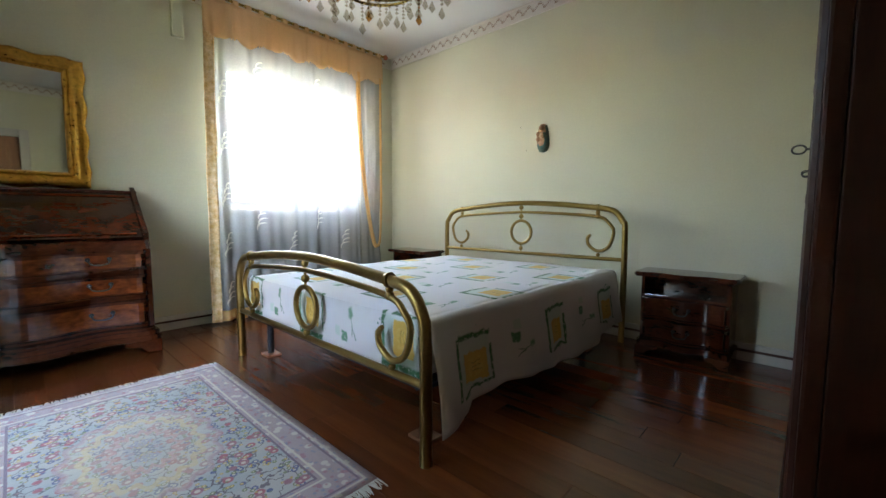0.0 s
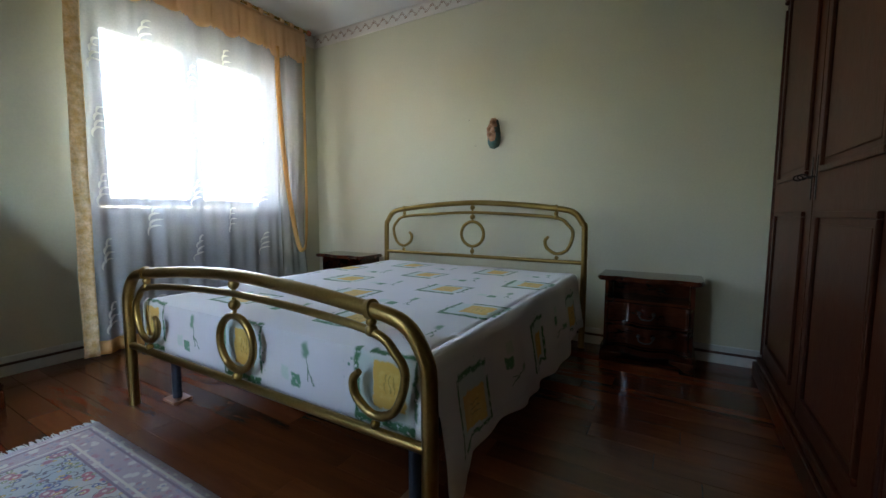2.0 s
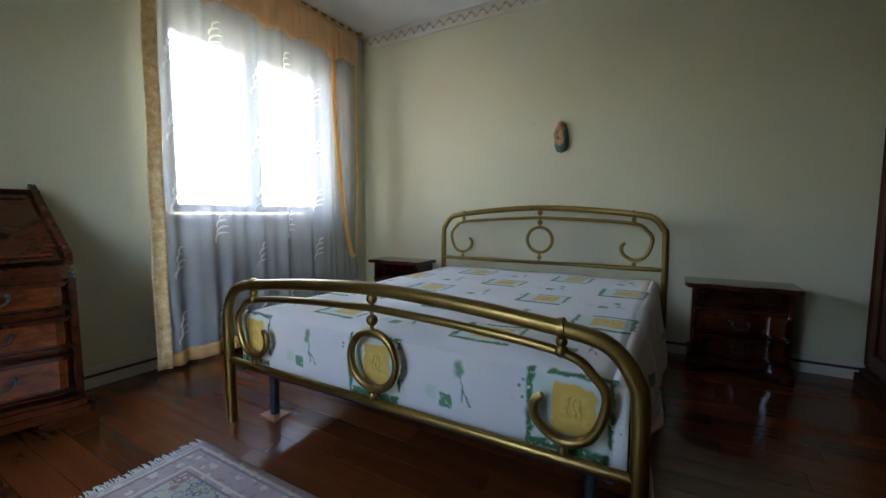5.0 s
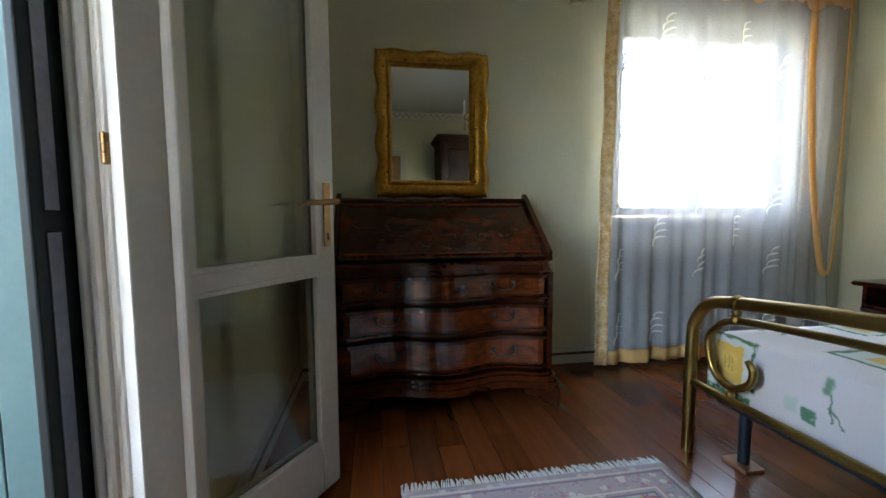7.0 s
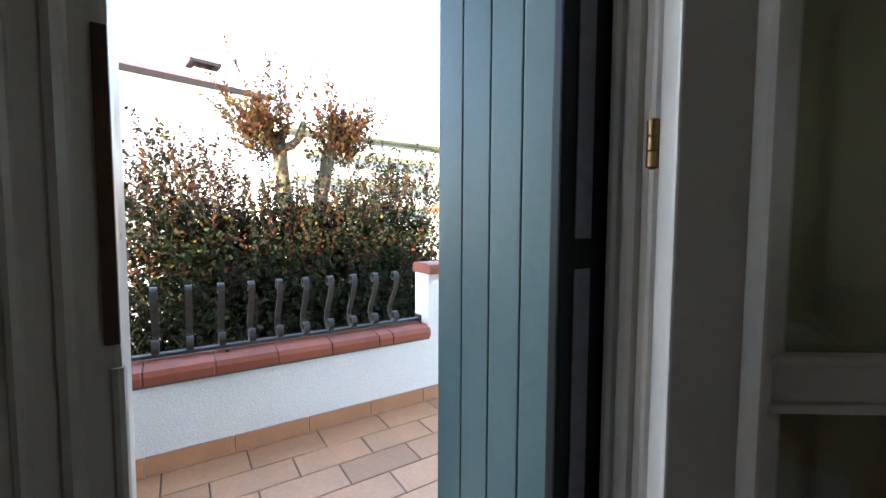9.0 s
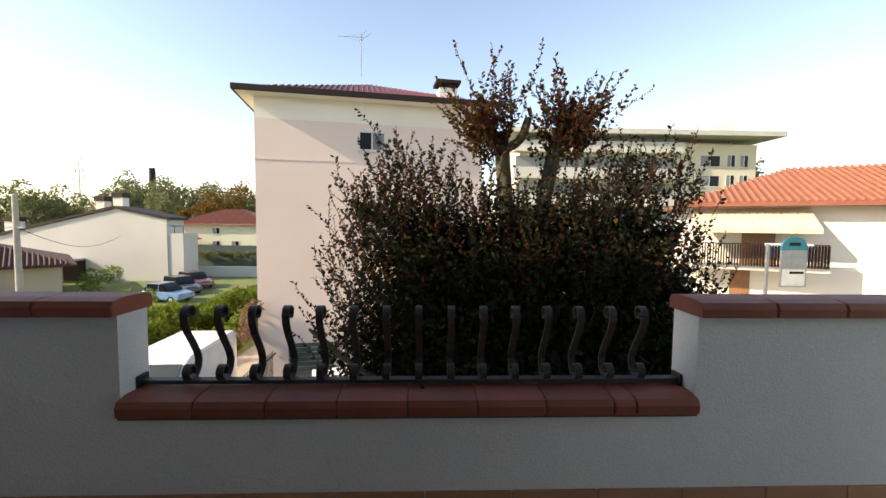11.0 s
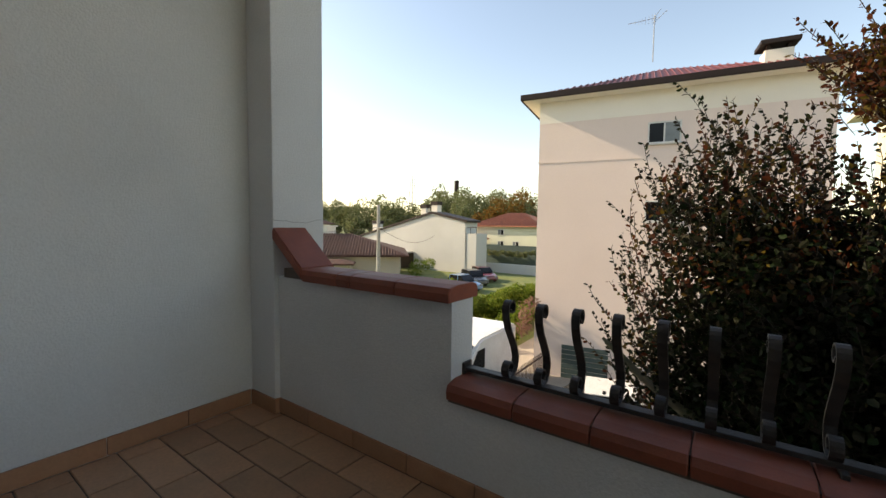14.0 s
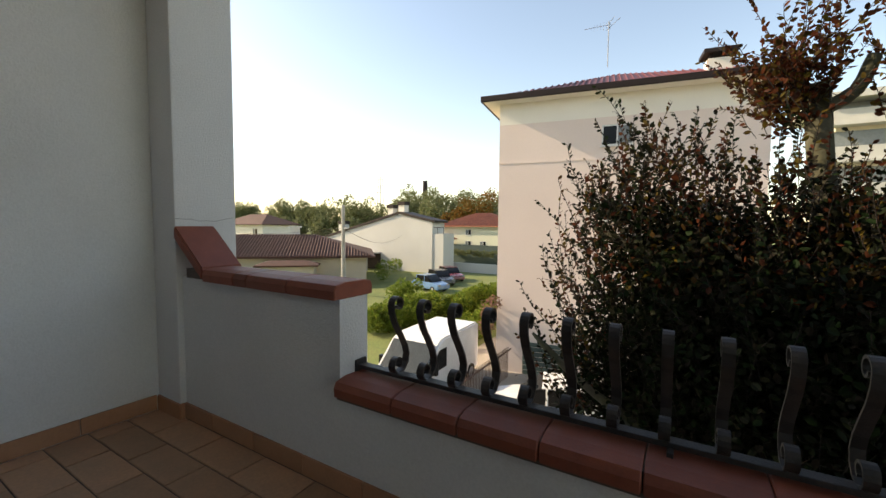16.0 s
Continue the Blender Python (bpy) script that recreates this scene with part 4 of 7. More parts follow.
for r, s in zip(rings, rings[1:]):
    for k in range(len(r)):
        bm.faces.new((r[k], r[(k + 1) % len(r)], s[(k + 1) % len(r)], s[k]))
part("frame", bm, GOLD, mirror, "wavy gilt frame with worn highlights", True)
part("glass", boxes((XW + 0.003, XW + 0.014, IY0 - 0.004, IY1 + 0.004, IZ0 - 0.004, IZ1 + 0.004)), MIRROR, mirror, "clear mirror glass")

# ---------------------------------------------------------------- window, radiator, curtains
win = setting("window_1", boxes((XW - 0.14, XW - 0.06, WY0, WY0 + 0.05, WZ0, WZ1, 0.004), (XW - 0.14, XW - 0.06, WY1 - 0.05, WY1, WZ0, WZ1, 0.004), (XW - 0.138, XW - 0.062, WY0 + 0.051, WY1 - 0.051, WZ0, WZ0 + 0.05, 0.004), (XW - 0.138, XW - 0.062, WY0 + 0.051, WY1 - 0.051, WZ1 - 0.05, WZ1, 0.004)), WHITE_WOOD, "white wooden double window behind sheer curtains", "window")
for a, b in ((WY0 + 0.052, 3.085), (3.09, WY1 - 0.052)):
    sash = part("sash", boxes((XW - 0.125, XW - 0.07, a, a + 0.055, WZ0 + 0.052, WZ1 - 0.052, 0.004), (XW - 0.125, XW - 0.07, b - 0.055, b, WZ0 + 0.052, WZ1 - 0.052, 0.004), (XW - 0.124, XW - 0.071, a + 0.0555, b - 0.0555, WZ0 + 0.052, WZ0 + 0.115, 0.004), (XW - 0.124, XW - 0.071, a + 0.0555, b - 0.0555, WZ1 - 0.107, WZ1 - 0.052, 0.004)), WHITE_WOOD, win)
    pane = part("pane", boxes((XW - 0.100, XW - 0.096, a + 0.05, b - 0.05, WZ0 + 0.11, WZ1 - 0.10)), GLASS, sash)
    pane.visible_shadow = False
bm = bmesh.new()
sweep(bm, [(XW - 0.07, 3.087, 1.50), (XW - 0.04, 3.087, 1.50), (XW - 0.035, 3.087, 1.49), (XW - 0.035, 3.087, 1.40)], 0.007, 8)
part("window_handle", bm, HANDLE_BRASS, win, "", True)
part("window_sill", boxes((XW - 0.14, XW + 0.035, WY0 - 0.04, WY1 + 0.04, WZ0 - 0.035, WZ0 - 0.001, 0.005)), mat("sill_marble", (0.14, 0.135, 0.125), (0.11, 0.105, 0.10), 10, 0.25), win, "pale marble window sill")
rad = placed("radiator", "white cast column radiator under the window", "radiator", (XW + 0.07, 3.02, 0.1))
for i in range(19):
    yc = 2.47 + i * 0.06
    bm = bmesh.new()
    for xo in (0.025, 0.055):
        sweep(bm, [(XW + xo, yc, 0.12), (XW + xo, yc, 0.76)], 0.013, 8)
    box(bm, XW + 0.012, XW + 0.068, yc - 0.024, yc + 0.024, 0.11, 0.15, 0.008)
    box(bm, XW + 0.012, XW + 0.068, yc - 0.024, yc + 0.024, 0.735, 0.775, 0.008)
    part("column", bm, RADIATOR_W, rad, "", True)
for yc in (2.53, 3.49):
    part("bracket", boxes((XW + 0.001, XW + 0.06, yc - 0.012, yc + 0.012, 0.2, 0.225)), RADIATOR_W, rad)
    part("foot", boxes((XW + 0.035, XW + 0.055, yc - 0.012, yc + 0.012, 0.0, 0.112)), RADIATOR_W, rad)

CX = XW + 0.155
rodt = placed("curtain_rod", "brass curtain rod with terracotta ball ends near the ceiling", "curtain rod", (CX, 3.15, 2.655))
bm = bmesh.new()
sweep(bm, [(CX, 2.20, 2.656), (CX, 4.06, 2.656)], 0.011, 12)
part("rod", bm, ROD_BRASS, rodt, "", True)
for y in (2.185, 4.082):
    bm = bmesh.new()
    ball(bm, (CX, y, 2.656), 0.026)
    part("finial", bm, FINIAL, rodt, "terracotta ball finial", True)
for y in (2.24, 4.035):
    part("bracket", boxes((XW, CX, y - 0.006, y + 0.006, 2.648, 2.664), (XW, XW + 0.008, y - 0.02, y + 0.02, 2.62, 2.69)), ROD_BRASS, rodt)


def fold(y, ph=0.0):
    return 0.020 * math.sin(y * 30 + ph) + 0.013 * math.sin(y * 53 + 1.3 + ph) + 0.008 * math.sin(y * 13)


curt = placed("sheer_curtain", "floor-length sheer curtain with gold border and embroidered plumes", "curtain", (CX - 0.03, 3.1, 0.02))
bm = bmesh.new()
ys = lin(2.285, 3.98, 210)
zs = lin(0.11, 2.60, 16)


def cur_pt(y, z):
    k = 0.55 + 0.45 * (1 - z / 2.6)
    return (CX - 0.034 + fold(y, 0.25 * z) * k, y + 0.02 * math.sin(z * 1.3) * (y - 3.1) * 0.3, z)


sheet(bm, [[cur_pt(y, z) for y in ys] for z in zs])
part("sheer_panel", bm, SHEER, curt, "sheer grey-white cloth", True)
bm = bmesh.new()
sheet(bm, [[Vector(cur_pt(y, z)) + Vector((0.002, 0, 0)) for y in ys] for z in lin(0.022, 0.112, 3)])
solid(part("hem", bm, GOLD_TRIM, curt, "pale gold hem band", True), 0.002)
bm = bmesh.new()
sheet(bm, [[Vector(cur_pt(y, z)) + Vector((0.012 + 0.006 * math.sin(z * 9), -0.03 * (1 - z / 2.6) + 0.0, 0)) for y in lin(2.272, 2.345, 6)] for z in lin(0.02, 2.60, 30)])
solid(part("gold_border", bm, GOLD_CLOTH, curt, "gold brocade edge border", True), 0.002)
# plumes of stacked crescents in staggered columns
for c in range(6):
    for r in range(6):
        bm = bmesh.new()
        yb, zb = 2.42 + 0.285 * c, 0.17 + 0.42 * r + (0.21 if c % 2 and r else 0.0)
        if zb > 2.25:
            continue
        for k in range(4):
            w, h = 0.058 - 0.008 * k, 0.050 - 0.005 * k
            cy, cz = yb + 0.010 * (k % 2), zb + 0.048 * k
            pts = []
            for q in range(8):
                a = radians(205 - 135 * q / 7)
                pts.append((cy + w * math.cos(a), cz + h * math.sin(a), 0.0008 + 0.0075 * math.sin(q / 7 * math.pi) ** 0.8, a))
            lo = [bm.verts.new(Vector(cur_pt(y, z)) + Vector((0.004, -w_ * math.cos(a), -w_ * math.sin(a)))) for y, z, w_, a in pts]
            hi = [bm.verts.new(Vector(cur_pt(y, z)) + Vector((0.004, w_ * math.cos(a), w_ * math.sin(a)))) for y, z, w_, a in pts]
            for q in range(7):
                bm.faces.new((lo[q], lo[q + 1], hi[q + 1], hi[q]))
        part("embroidered_plume", bm, IVORY_THREAD, curt, "ivory embroidered plume")

side = placed("side_drape", "sheer side drape with a gold trimmed swag in the corner", "curtain", (CX, 3.9, 0.4))
bm = bmesh.new()
sheet(bm, [[(CX - 0.012 + 0.6 * fold(y * 1.15, 2), 3.70 + (y - 3.70) * (0.75 + 0.25 * min(1, abs(z - 0.75) / 0.9)) + 0.03 * (1 - z / 2.6), z) for y in lin(3.70, 4.02, 50)] for z in lin(0.35, 2.60, 14)])
part("drape", bm, SHEER_GREY, side, "grey sheer cloth", True)
bm = bmesh.new()
line = curve([(CX + 0.03, 3.69, 2.40), (CX + 0.03, 3.70, 1.9), (CX + 0.035, 3.74, 1.35), (CX + 0.04, 3.80, 0.90), (CX + 0.04, 3.86, 0.63), (CX + 0.04, 3.905, 0.585), (CX + 0.04, 3.945, 0.66), (CX + 0.035, 3.97, 1.05), (CX + 0.03, 3.975, 1.7), (CX + 0.03, 3.98, 2.40)], 6)
rows_t = []
for i, p in enumerate(line):
    a, b = line[max(i - 1, 0)], line[min(i + 1, len(line) - 1)]
    t = (b - a).normalized()
    nrm = Vector((0.35, -t.z, t.y)).normalized()
    rows_t.append([p - nrm * 0.021, p + nrm * 0.0 + Vector((0.006, 0, 0)), p + nrm * 0.021])
sheet(bm, rows_t)
solid(part("gold_trim", bm, GOLD_TRIM, side, "gold trimmed swag edge", True), 0.002)

val = placed("valance", "peach scalloped tab-top valance with faint leaf pattern", "valance", (CX, 3.13, 2.4))
bm = bmesh.new()
ysv = lin(2.26, 4.02, 176)
nsc = 8


def scallop(y):
    t = ((y - 2.26) / 1.76 * nsc) % 1.0
    i = int((y - 2.26) / 1.76 * nsc)
    return 2.395 - (0.075 + 0.02 * math.sin(i * 2.3)) * math.sin(math.pi * t) ** 0.7 + (0.0 if 0.08 < t < 0.92 else -0.03)


rows_v = []
for j in range(9):
    f = j / 8
    rows_v.append([(CX + 0.014 + (0.25 + f) * (0.020 * abs(math.sin((y - 2.26) / 1.76 * nsc * math.pi)) ** 0.6 + 0.007 * math.sin(y * 47 + 2 * f) + 0.004 * math.sin(y * 91)), y, 2.625 + (scallop(min(y, 4.019)) - 2.625) * f) for y in ysv])
sheet(bm, rows_v)
solid(part("scalloped_cloth", bm, PEACH, val, "peach cloth with scalloped hem", True), 0.002)
for i in range(17):
    y = 2.30 + i * 0.105
    bm = bmesh.new()
    pts = [(CX + 0.013, 2.60), (CX + 0.016, 2.655), (CX, 2.672), (CX - 0.016, 2.655), (CX - 0.012, 2.61)]
    sheet(bm, [[(x, y - 0.022, z) for x, z in pts], [(x, y + 0.022, z) for x, z in pts]])
    solid(part("tab", bm, PEACH, val, "", True), 0.002)
CORBEL = placed("roller_box_trim", "cream plaster corner trim above the curtain", "trim", (XW, 2.12, 2.5))
part("trim", boxes((XW, XW + 0.05, 2.08, 2.16, 2.30, 2.60, 0.006)), PLASTER_GREEN, CORBEL)

# ---------------------------------------------------------------- rug
RX0, RX1, RY0, RY1 = -3.535, -1.95, 0.935, 1.968
bm = bmesh.new()
lay2 = bm.loops.layers.uv.new("cloth")
gx, gy = lin(RX0, RX1, 40), lin(RY0, RY1, 26)
vt = [[bm.verts.new((x, y, 0.009 + 0.0015 * noise.noise((x * 4, y * 4, 1)))) for x in gx] for y in gy]
for i in range(26):
    for k in range(40):
        f = bm.faces.new((vt[i][k], vt[i][k + 1], vt[i + 1][k + 1], vt[i + 1][k]))
        f.smooth = True
        for lp in f.loops:
            lp[lay2].uv = (lp.vert.co.x - RX0, lp.vert.co.y - RY0)
rug = tagged(link("rug", bm, rug_mat(RX1 - RX0, RY1 - RY0), None), "cream and pink Persian rug with fringe on the parquet", "rug")
solid(rug, 0.008, -1)
FRINGE = mat("rug_fringe", (0.66, 0.66, 0.62), (0.58, 0.57, 0.53), 30, 0.95, fine=0.15)
for s, xe in ((-1, RX0), (1, RX1)):
    bm = bmesh.new()
    y = RY0
    while y < RY1:
        a = random.uniform(-0.012, 0.012)
        ln = random.uniform(0.035, 0.055)
        sweep(bm, [(xe - s * 0.004, y, 0.005), (xe + s * ln * 0.5, y + a * 0.4, 0.006), (xe + s * ln, y + a, 0.003)], [0.0028, 0.0026, 0.0018], 5)
        y += random.uniform(0.0045, 0.0065)
    part("fringe", bm, FRINGE, rug, "white cotton fringe")

# ---------------------------------------------------------------- wall plaque, drawn as a plain relief
PLAQUE = mat("painted_plaque", (0.30, 0.13, 0.06), (0.42, 0.24, 0.13), 22, 0.4, fine=0.2)
PLAQUE_G = mat("painted_plaque_teal", (0.03, 0.10, 0.10), (0.10, 0.13, 0.08), 18, 0.4, fine=0.2)
bm = bmesh.new()
PX, PZ = -2.642, 1.575
sil = [(-0.016, 0.118), (0.012, 0.122), (0.038, 0.105), (0.052, 0.06), (0.062, 0.0), (0.066, -0.06), (0.050, -0.105), (0.012, -0.122), (-0.025, -0.112), (-0.045, -0.07), (-0.050, -0.01), (-0.056, 0.03), (-0.044, 0.062), (-0.030, 0.09)]
rings = []
for f, h in ((1.0, 0.0), (1.0, 0.010), (0.86, 0.024), (0.55, 0.036), (0.2, 0.040)):
    rings.append([bm.verts.new((PX + x * f, YN - h, PZ + z * f)) for x, z in sil])
for r, s in zip(rings, rings[1:]):
    for k in range(len(r)):
        bm.faces.new((r[k], r[(k + 1) % len(r)], s[(k + 1) % len(r)], s[k]))
bm.faces.new(rings[-1])
for cx, cz, r in ((0.006, 0.082, 0.026), (-0.026, 0.035, 0.019), (-0.022, -0.01, 0.022), (0.02, 0.02, 0.03)):
    ball(bm, (PX + cx, YN - 0.030, PZ + cz), r, 12)
bm.faces.ensure_lookup_table()
for f in bm.faces:
    c = f.calc_center_median()
    if c.z < PZ - 0.045 or c.x > PX + 0.036:
        f.material_index = 1
tagged(link("wall_plaque", bm, [PLAQUE, PLAQUE_G], None, "", True), "small painted brown and teal relief plaque on the wall", "wall plaque")
bm = bmesh.new()
for x, z in ((-2.86, 1.70), (-2.80, 1.49)):
    ball(bm, (x, YN - 0.001, z), 0.0035, 8)
tagged(link("wall_nails", bm, PEWTER), "two small dark nail holes in the wall", "nail holes", "", "structure")

# ---------------------------------------------------------------- chandelier
CRYSTAL = glass_mat("cut_crystal", (0.97, 0.93, 0.85), 0.85, 0.06)
AMBER = glass_mat("amber_crystal", (0.95, 0.66, 0.32), 0.8, 0.06)
CHX, CHY, CHZ = -2.40, 2.34, 1.80
ch = placed("chandelier", "crystal drop chandelier hanging from the ceiling", "chandelier", (CHX, CHY, CHZ + 0.5))
bm = bmesh.new()
lathe(bm, [(0.008, 0.30), (0.03, 0.31), (0.05, 0.35), (0.035, 0.42), (0.015, 0.46), (0.012, 0.60), (0.03, 0.64), (0.012, 0.68), (0.008, 0.90)], (CHX, CHY, CHZ), 14)
lathe(bm, [(0.06, 0.915), (0.055, 0.925), (0.01, 0.86)][::-1], (CHX, CHY, CHZ), 16)
part("stem", bm, ROD_BRASS, ch, "", True)
bm = bmesh.new()
for r, z in ((0.15, 0.20), (0.25, 0.28), (0.33, 0.38)):
    sweep(bm, [(CHX + r * math.cos(a), CHY + r * math.sin(a), CHZ + z) for a in [k * 2 * math.pi / 28 for k in range(28)]], 0.006, 6, closed=True)
for k in range(8):
    a = k * math.pi / 4
    sweep(bm, curve([(CHX + r * math.cos(a), CHY + r * math.sin(a), CHZ + z) for r, z in ((0.02, 0.40), (0.12, 0.30), (0.25, 0.28), (0.33, 0.38))], 4), 0.005, 6)
part("arms", bm, ROD_BRASS, ch, "brass rings and arms", True)
for k in range(8):
    a = k * math.pi / 4 + 0.2
    bm = bmesh.new()
    lathe(bm, [(0.006, 0.38), (0.028, 0.39), (0.03, 0.40), (0.010, 0.41), (0.010, 0.49), (0.014, 0.51), (0.002, 0.56)], (CHX + 0.33 * math.cos(a), CHY + 0.33 * math.sin(a), CHZ), 10)
    part("candle_lamp", bm, FRINGE, ch, "white candle lamp", True)


def drop(bm, x, y, z, r, h):
    top_ = bm.verts.new((x, y, z))
    bot = bm.verts.new((x, y, z - h))
    ring = [bm.verts.new((x + r * math.cos(q), y + r * math.sin(q), z - h * 0.62)) for q in [k * math.pi / 3 for k in range(6)]]
    for k in range(6):
        bm.faces.new((top_, ring[k], ring[(k + 1) % 6]))
        bm.faces.new((bot, ring[(k + 1) % 6], ring[k]))


def bead(bm, x, y, z, r):
    vs = [bm.verts.new((x, y, z + r)), bm.verts.new((x, y, z - r))]
    ring = [bm.verts.new((x + r * math.cos(q), y + r * math.sin(q), z)) for q in [k * math.pi / 2.5 for k in range(5)]]
    for k in range(5):
        bm.faces.new((vs[0], ring[k], ring[(k + 1) % 5]))
        bm.faces.new((vs[1], ring[(k + 1) % 5], ring[k]))


for r, z, n, ln in ((0.33, 0.38, 26, 0.16), (0.25, 0.28, 22, 0.15), (0.15, 0.20, 14, 0.13), (0.03, 0.28, 3, 0.22)):
    for k in range(n):
        a = k * 2 * math.pi / n + r * 7
        x, y = CHX + r * math.cos(a), CHY + r * math.sin(a)
        L_ = ln * random.uniform(0.7, 1.15)
        bm = bmesh.new()
        zz = CHZ + z - 0.008
        while zz > CHZ + z - L_ + 0.06:
            bead(bm, x, y, zz, 0.0075)
            zz -= 0.0155
        drop(bm, x, y, zz + 0.004, 0.014, 0.055)
        part("crystal_strand", bm, AMBER if random.random() < 0.08 else CRYSTAL, ch)

ch.scale = (1.3, 1.3, 1.12)

# ---------------------------------------------------------------- parquet boards
random.seed(5)
meshes = {}
PWID = 0.118
k = 0
y = YS
while y < YN - 0.01:
    yb = min(y + PWID, YN)
    x = XW - random.uniform(0, 0.9)
    while x < XE:
        ln = random.choice((0.8, 0.95, 1.1, 1.3))
        xa, xb = max(x, XW), min(x + ln, XE)
        x += ln
        if xb - xa < 0.02:
            continue
        key = (round(xb - xa, 3), round(yb - y, 3))
        if key not in meshes:
            bm = bmesh.new()
            w, d_ = (xb - xa) / 2 - 0.0004, (yb - y) / 2 - 0.0004
            hi = [bm.verts.new((sx * (w - 0.001), sy * (d_ - 0.001), 0.0)) for sx, sy in ((-1, -1), (1, -1), (1, 1), (-1, 1))]
            lo = [bm.verts.new((sx * w, sy * d_, -0.0055)) for sx, sy in ((-1, -1), (1, -1), (1, 1), (-1, 1))]
            bm.faces.new(hi)
            for q in range(4):
                bm.faces.new((lo[q], lo[(q + 1) % 4], hi[(q + 1) % 4], hi[q]))
            me = bpy.data.meshes.new("plank")
            bm.to_mesh(me)
            bm.free()
            me.materials.append(PARQUET)
            meshes[key] = me
        p_ = new("plank", meshes[key])
        p_.parent = floor
        p_.location = ((xa + xb) / 2, (y + yb) / 2, 0)
    y = yb

# ================================================================ balcony
FB = -0.03                       # balcony floor
PY = -1.412                      # inner face of the parapet
TERRA = mat("terracotta_coping", (0.25, 0.062, 0.033), (0.19, 0.046, 0.026), 9, 0.58, bump=0.12, bscale=140, vary=0.12, fine=0.08)
TILE = mat("terrace_tile", (0.46, 0.25, 0.15), (0.37, 0.22, 0.14), 6, 0.55, bump=0.1, bscale=70, vary=0.16, fine=0.1)
SKIRT = mat("skirting_tile", (0.40, 0.20, 0.11), (0.36, 0.17, 0.09), 8, 0.55, bump=0.06, bscale=70, vary=0.08, fine=0.06)
GROUT = mat("tile_grout", (0.11, 0.085, 0.07), None, 20, 0.9)
IRON = mat("wrought_iron", (0.020, 0.017, 0.016), (0.035, 0.026, 0.022), 25, 0.5, 0.0, bump=0.2, bscale=180, fine=0.2)
SHUTTER = mat("teal_shutter_paint", (0.045, 0.100, 0.104), (0.057, 0.117, 0.118), 5, 0.45, bump=0.05, bscale=60, fine=0.06)
DARK_GREEN = mat("dark_green_shutter_edge", (0.004, 0.007, 0.008), None, 9, 0.5, spec=0.2)
SLATE = mat("grey_metal_profile", (0.16, 0.16, 0.20), None, 9, 0.5, 0.2)

balcony_floor = setting("balcony_floor", boxes((-5.9, -0.29, PY, YO - 0.002, -0.3, FB - 0.006)), GROUT, "terracotta tiled balcony floor in a running bond", "floor")
setting("balcony_slab", boxes((-8.5, 0.0, PY - 0.36, YO, -0.5, -0.302)), OUT_PLASTER, "white rendered balcony slab", "slab")
setting("wall_balcony_end", boxes((-0.28, 0.02, PY - 0.36, YO, -0.301, 3.3)), OUT_PLASTER, "white rendered end wall of the balcony", "wall")
setting("balcony_pilaster", boxes((-0.518, -0.282, PY - 0.30, PY + 0.03, -0.301, 3.3, 0.008)), OUT_PLASTER, "white rendered pilaster with a fine crack", "pilaster")
setting("balcony_ceiling", boxes((-9.1, 0.02, PY - 0.36, YO, 3.3, 3.5)), OUT_PLASTER, "white rendered slab over the balcony", "ceiling")

# parapet: low part with iron rail between two higher parts
LX, RX = -1.665, -3.822          # ends of the low part
pw = 0.155
par = setting("parapet", boxes((LX, -0.519, PY - pw, PY, -0.3, 0.732), (RX, LX, PY - pw, PY, -0.299, 0.345), (-8.5, RX, PY - pw, PY, -0.3, 0.732)), OUT_PLASTER, "white rendered balcony parapet with terracotta coping", "parapet")


def coping(x0, x1, z0):
    """One rounded coping tile, drooping over both faces."""
    bm = bmesh.new()
    o = [(PY + 0.036, z0 - 0.004), (PY + 0.040, z0 + 0.03), (PY + 0.028, z0 + 0.052), (PY - 0.02, z0 + 0.06), (PY - pw + 0.03, z0 + 0.06), (PY - pw - 0.010, z0 + 0.052), (PY - pw - 0.020, z0 + 0.03), (PY - pw - 0.018, z0 - 0.004)]
    prism(bm, o, "x", x0 + 0.002, x1 - 0.002)
    bmesh.ops.bevel(bm, geom=[e for e in bm.edges if abs(e.verts[0].co.x - e.verts[1].co.x) < 1e-5], offset=0.004, segments=1, affect="EDGES")
    return part("coping_tile", bm, TERRA, par)


xs = [LX + 0.0] + [-1.940 - 0.2585 * i for i in range(7)] + [-3.575, RX]
for a, b in zip(xs, xs[1:]):
    coping(b, a, 0.366)
xs = [LX - 0.014, -1.40, -1.13, -1.03, -0.775]
for a, b in zip(xs, xs[1:]):
    coping(a, b, 0.733)
xs = [RX + 0.014, -4.10, -4.37, -4.64, -4.91, -5.18, -5.45, -5.72, -5.99]
for a, b in zip(xs, xs[1:]):
    coping(b, a, 0.733)
bm = bmesh.new()
prism(bm, [(-0.775, 0.729), (-0.775, 0.793), (-0.519, 1.000), (-0.519, 0.930)], "y", PY - pw - 0.018, PY + 0.04)
bmesh.ops.bevel(bm, geom=bm.edges[:], offset=0.008, segments=2, affect="EDGES")
part("coping_tile", bm, TERRA, par, "sloping terracotta coping tile")
part("mortar", boxes((RX + 0.002, LX - 0.002, PY - pw - 0.012, PY + 0.02, 0.346, 0.415), (LX - 0.008, -0.6, PY - pw - 0.012, PY + 0.02, 0.7335, 0.782)), GROUT, par)

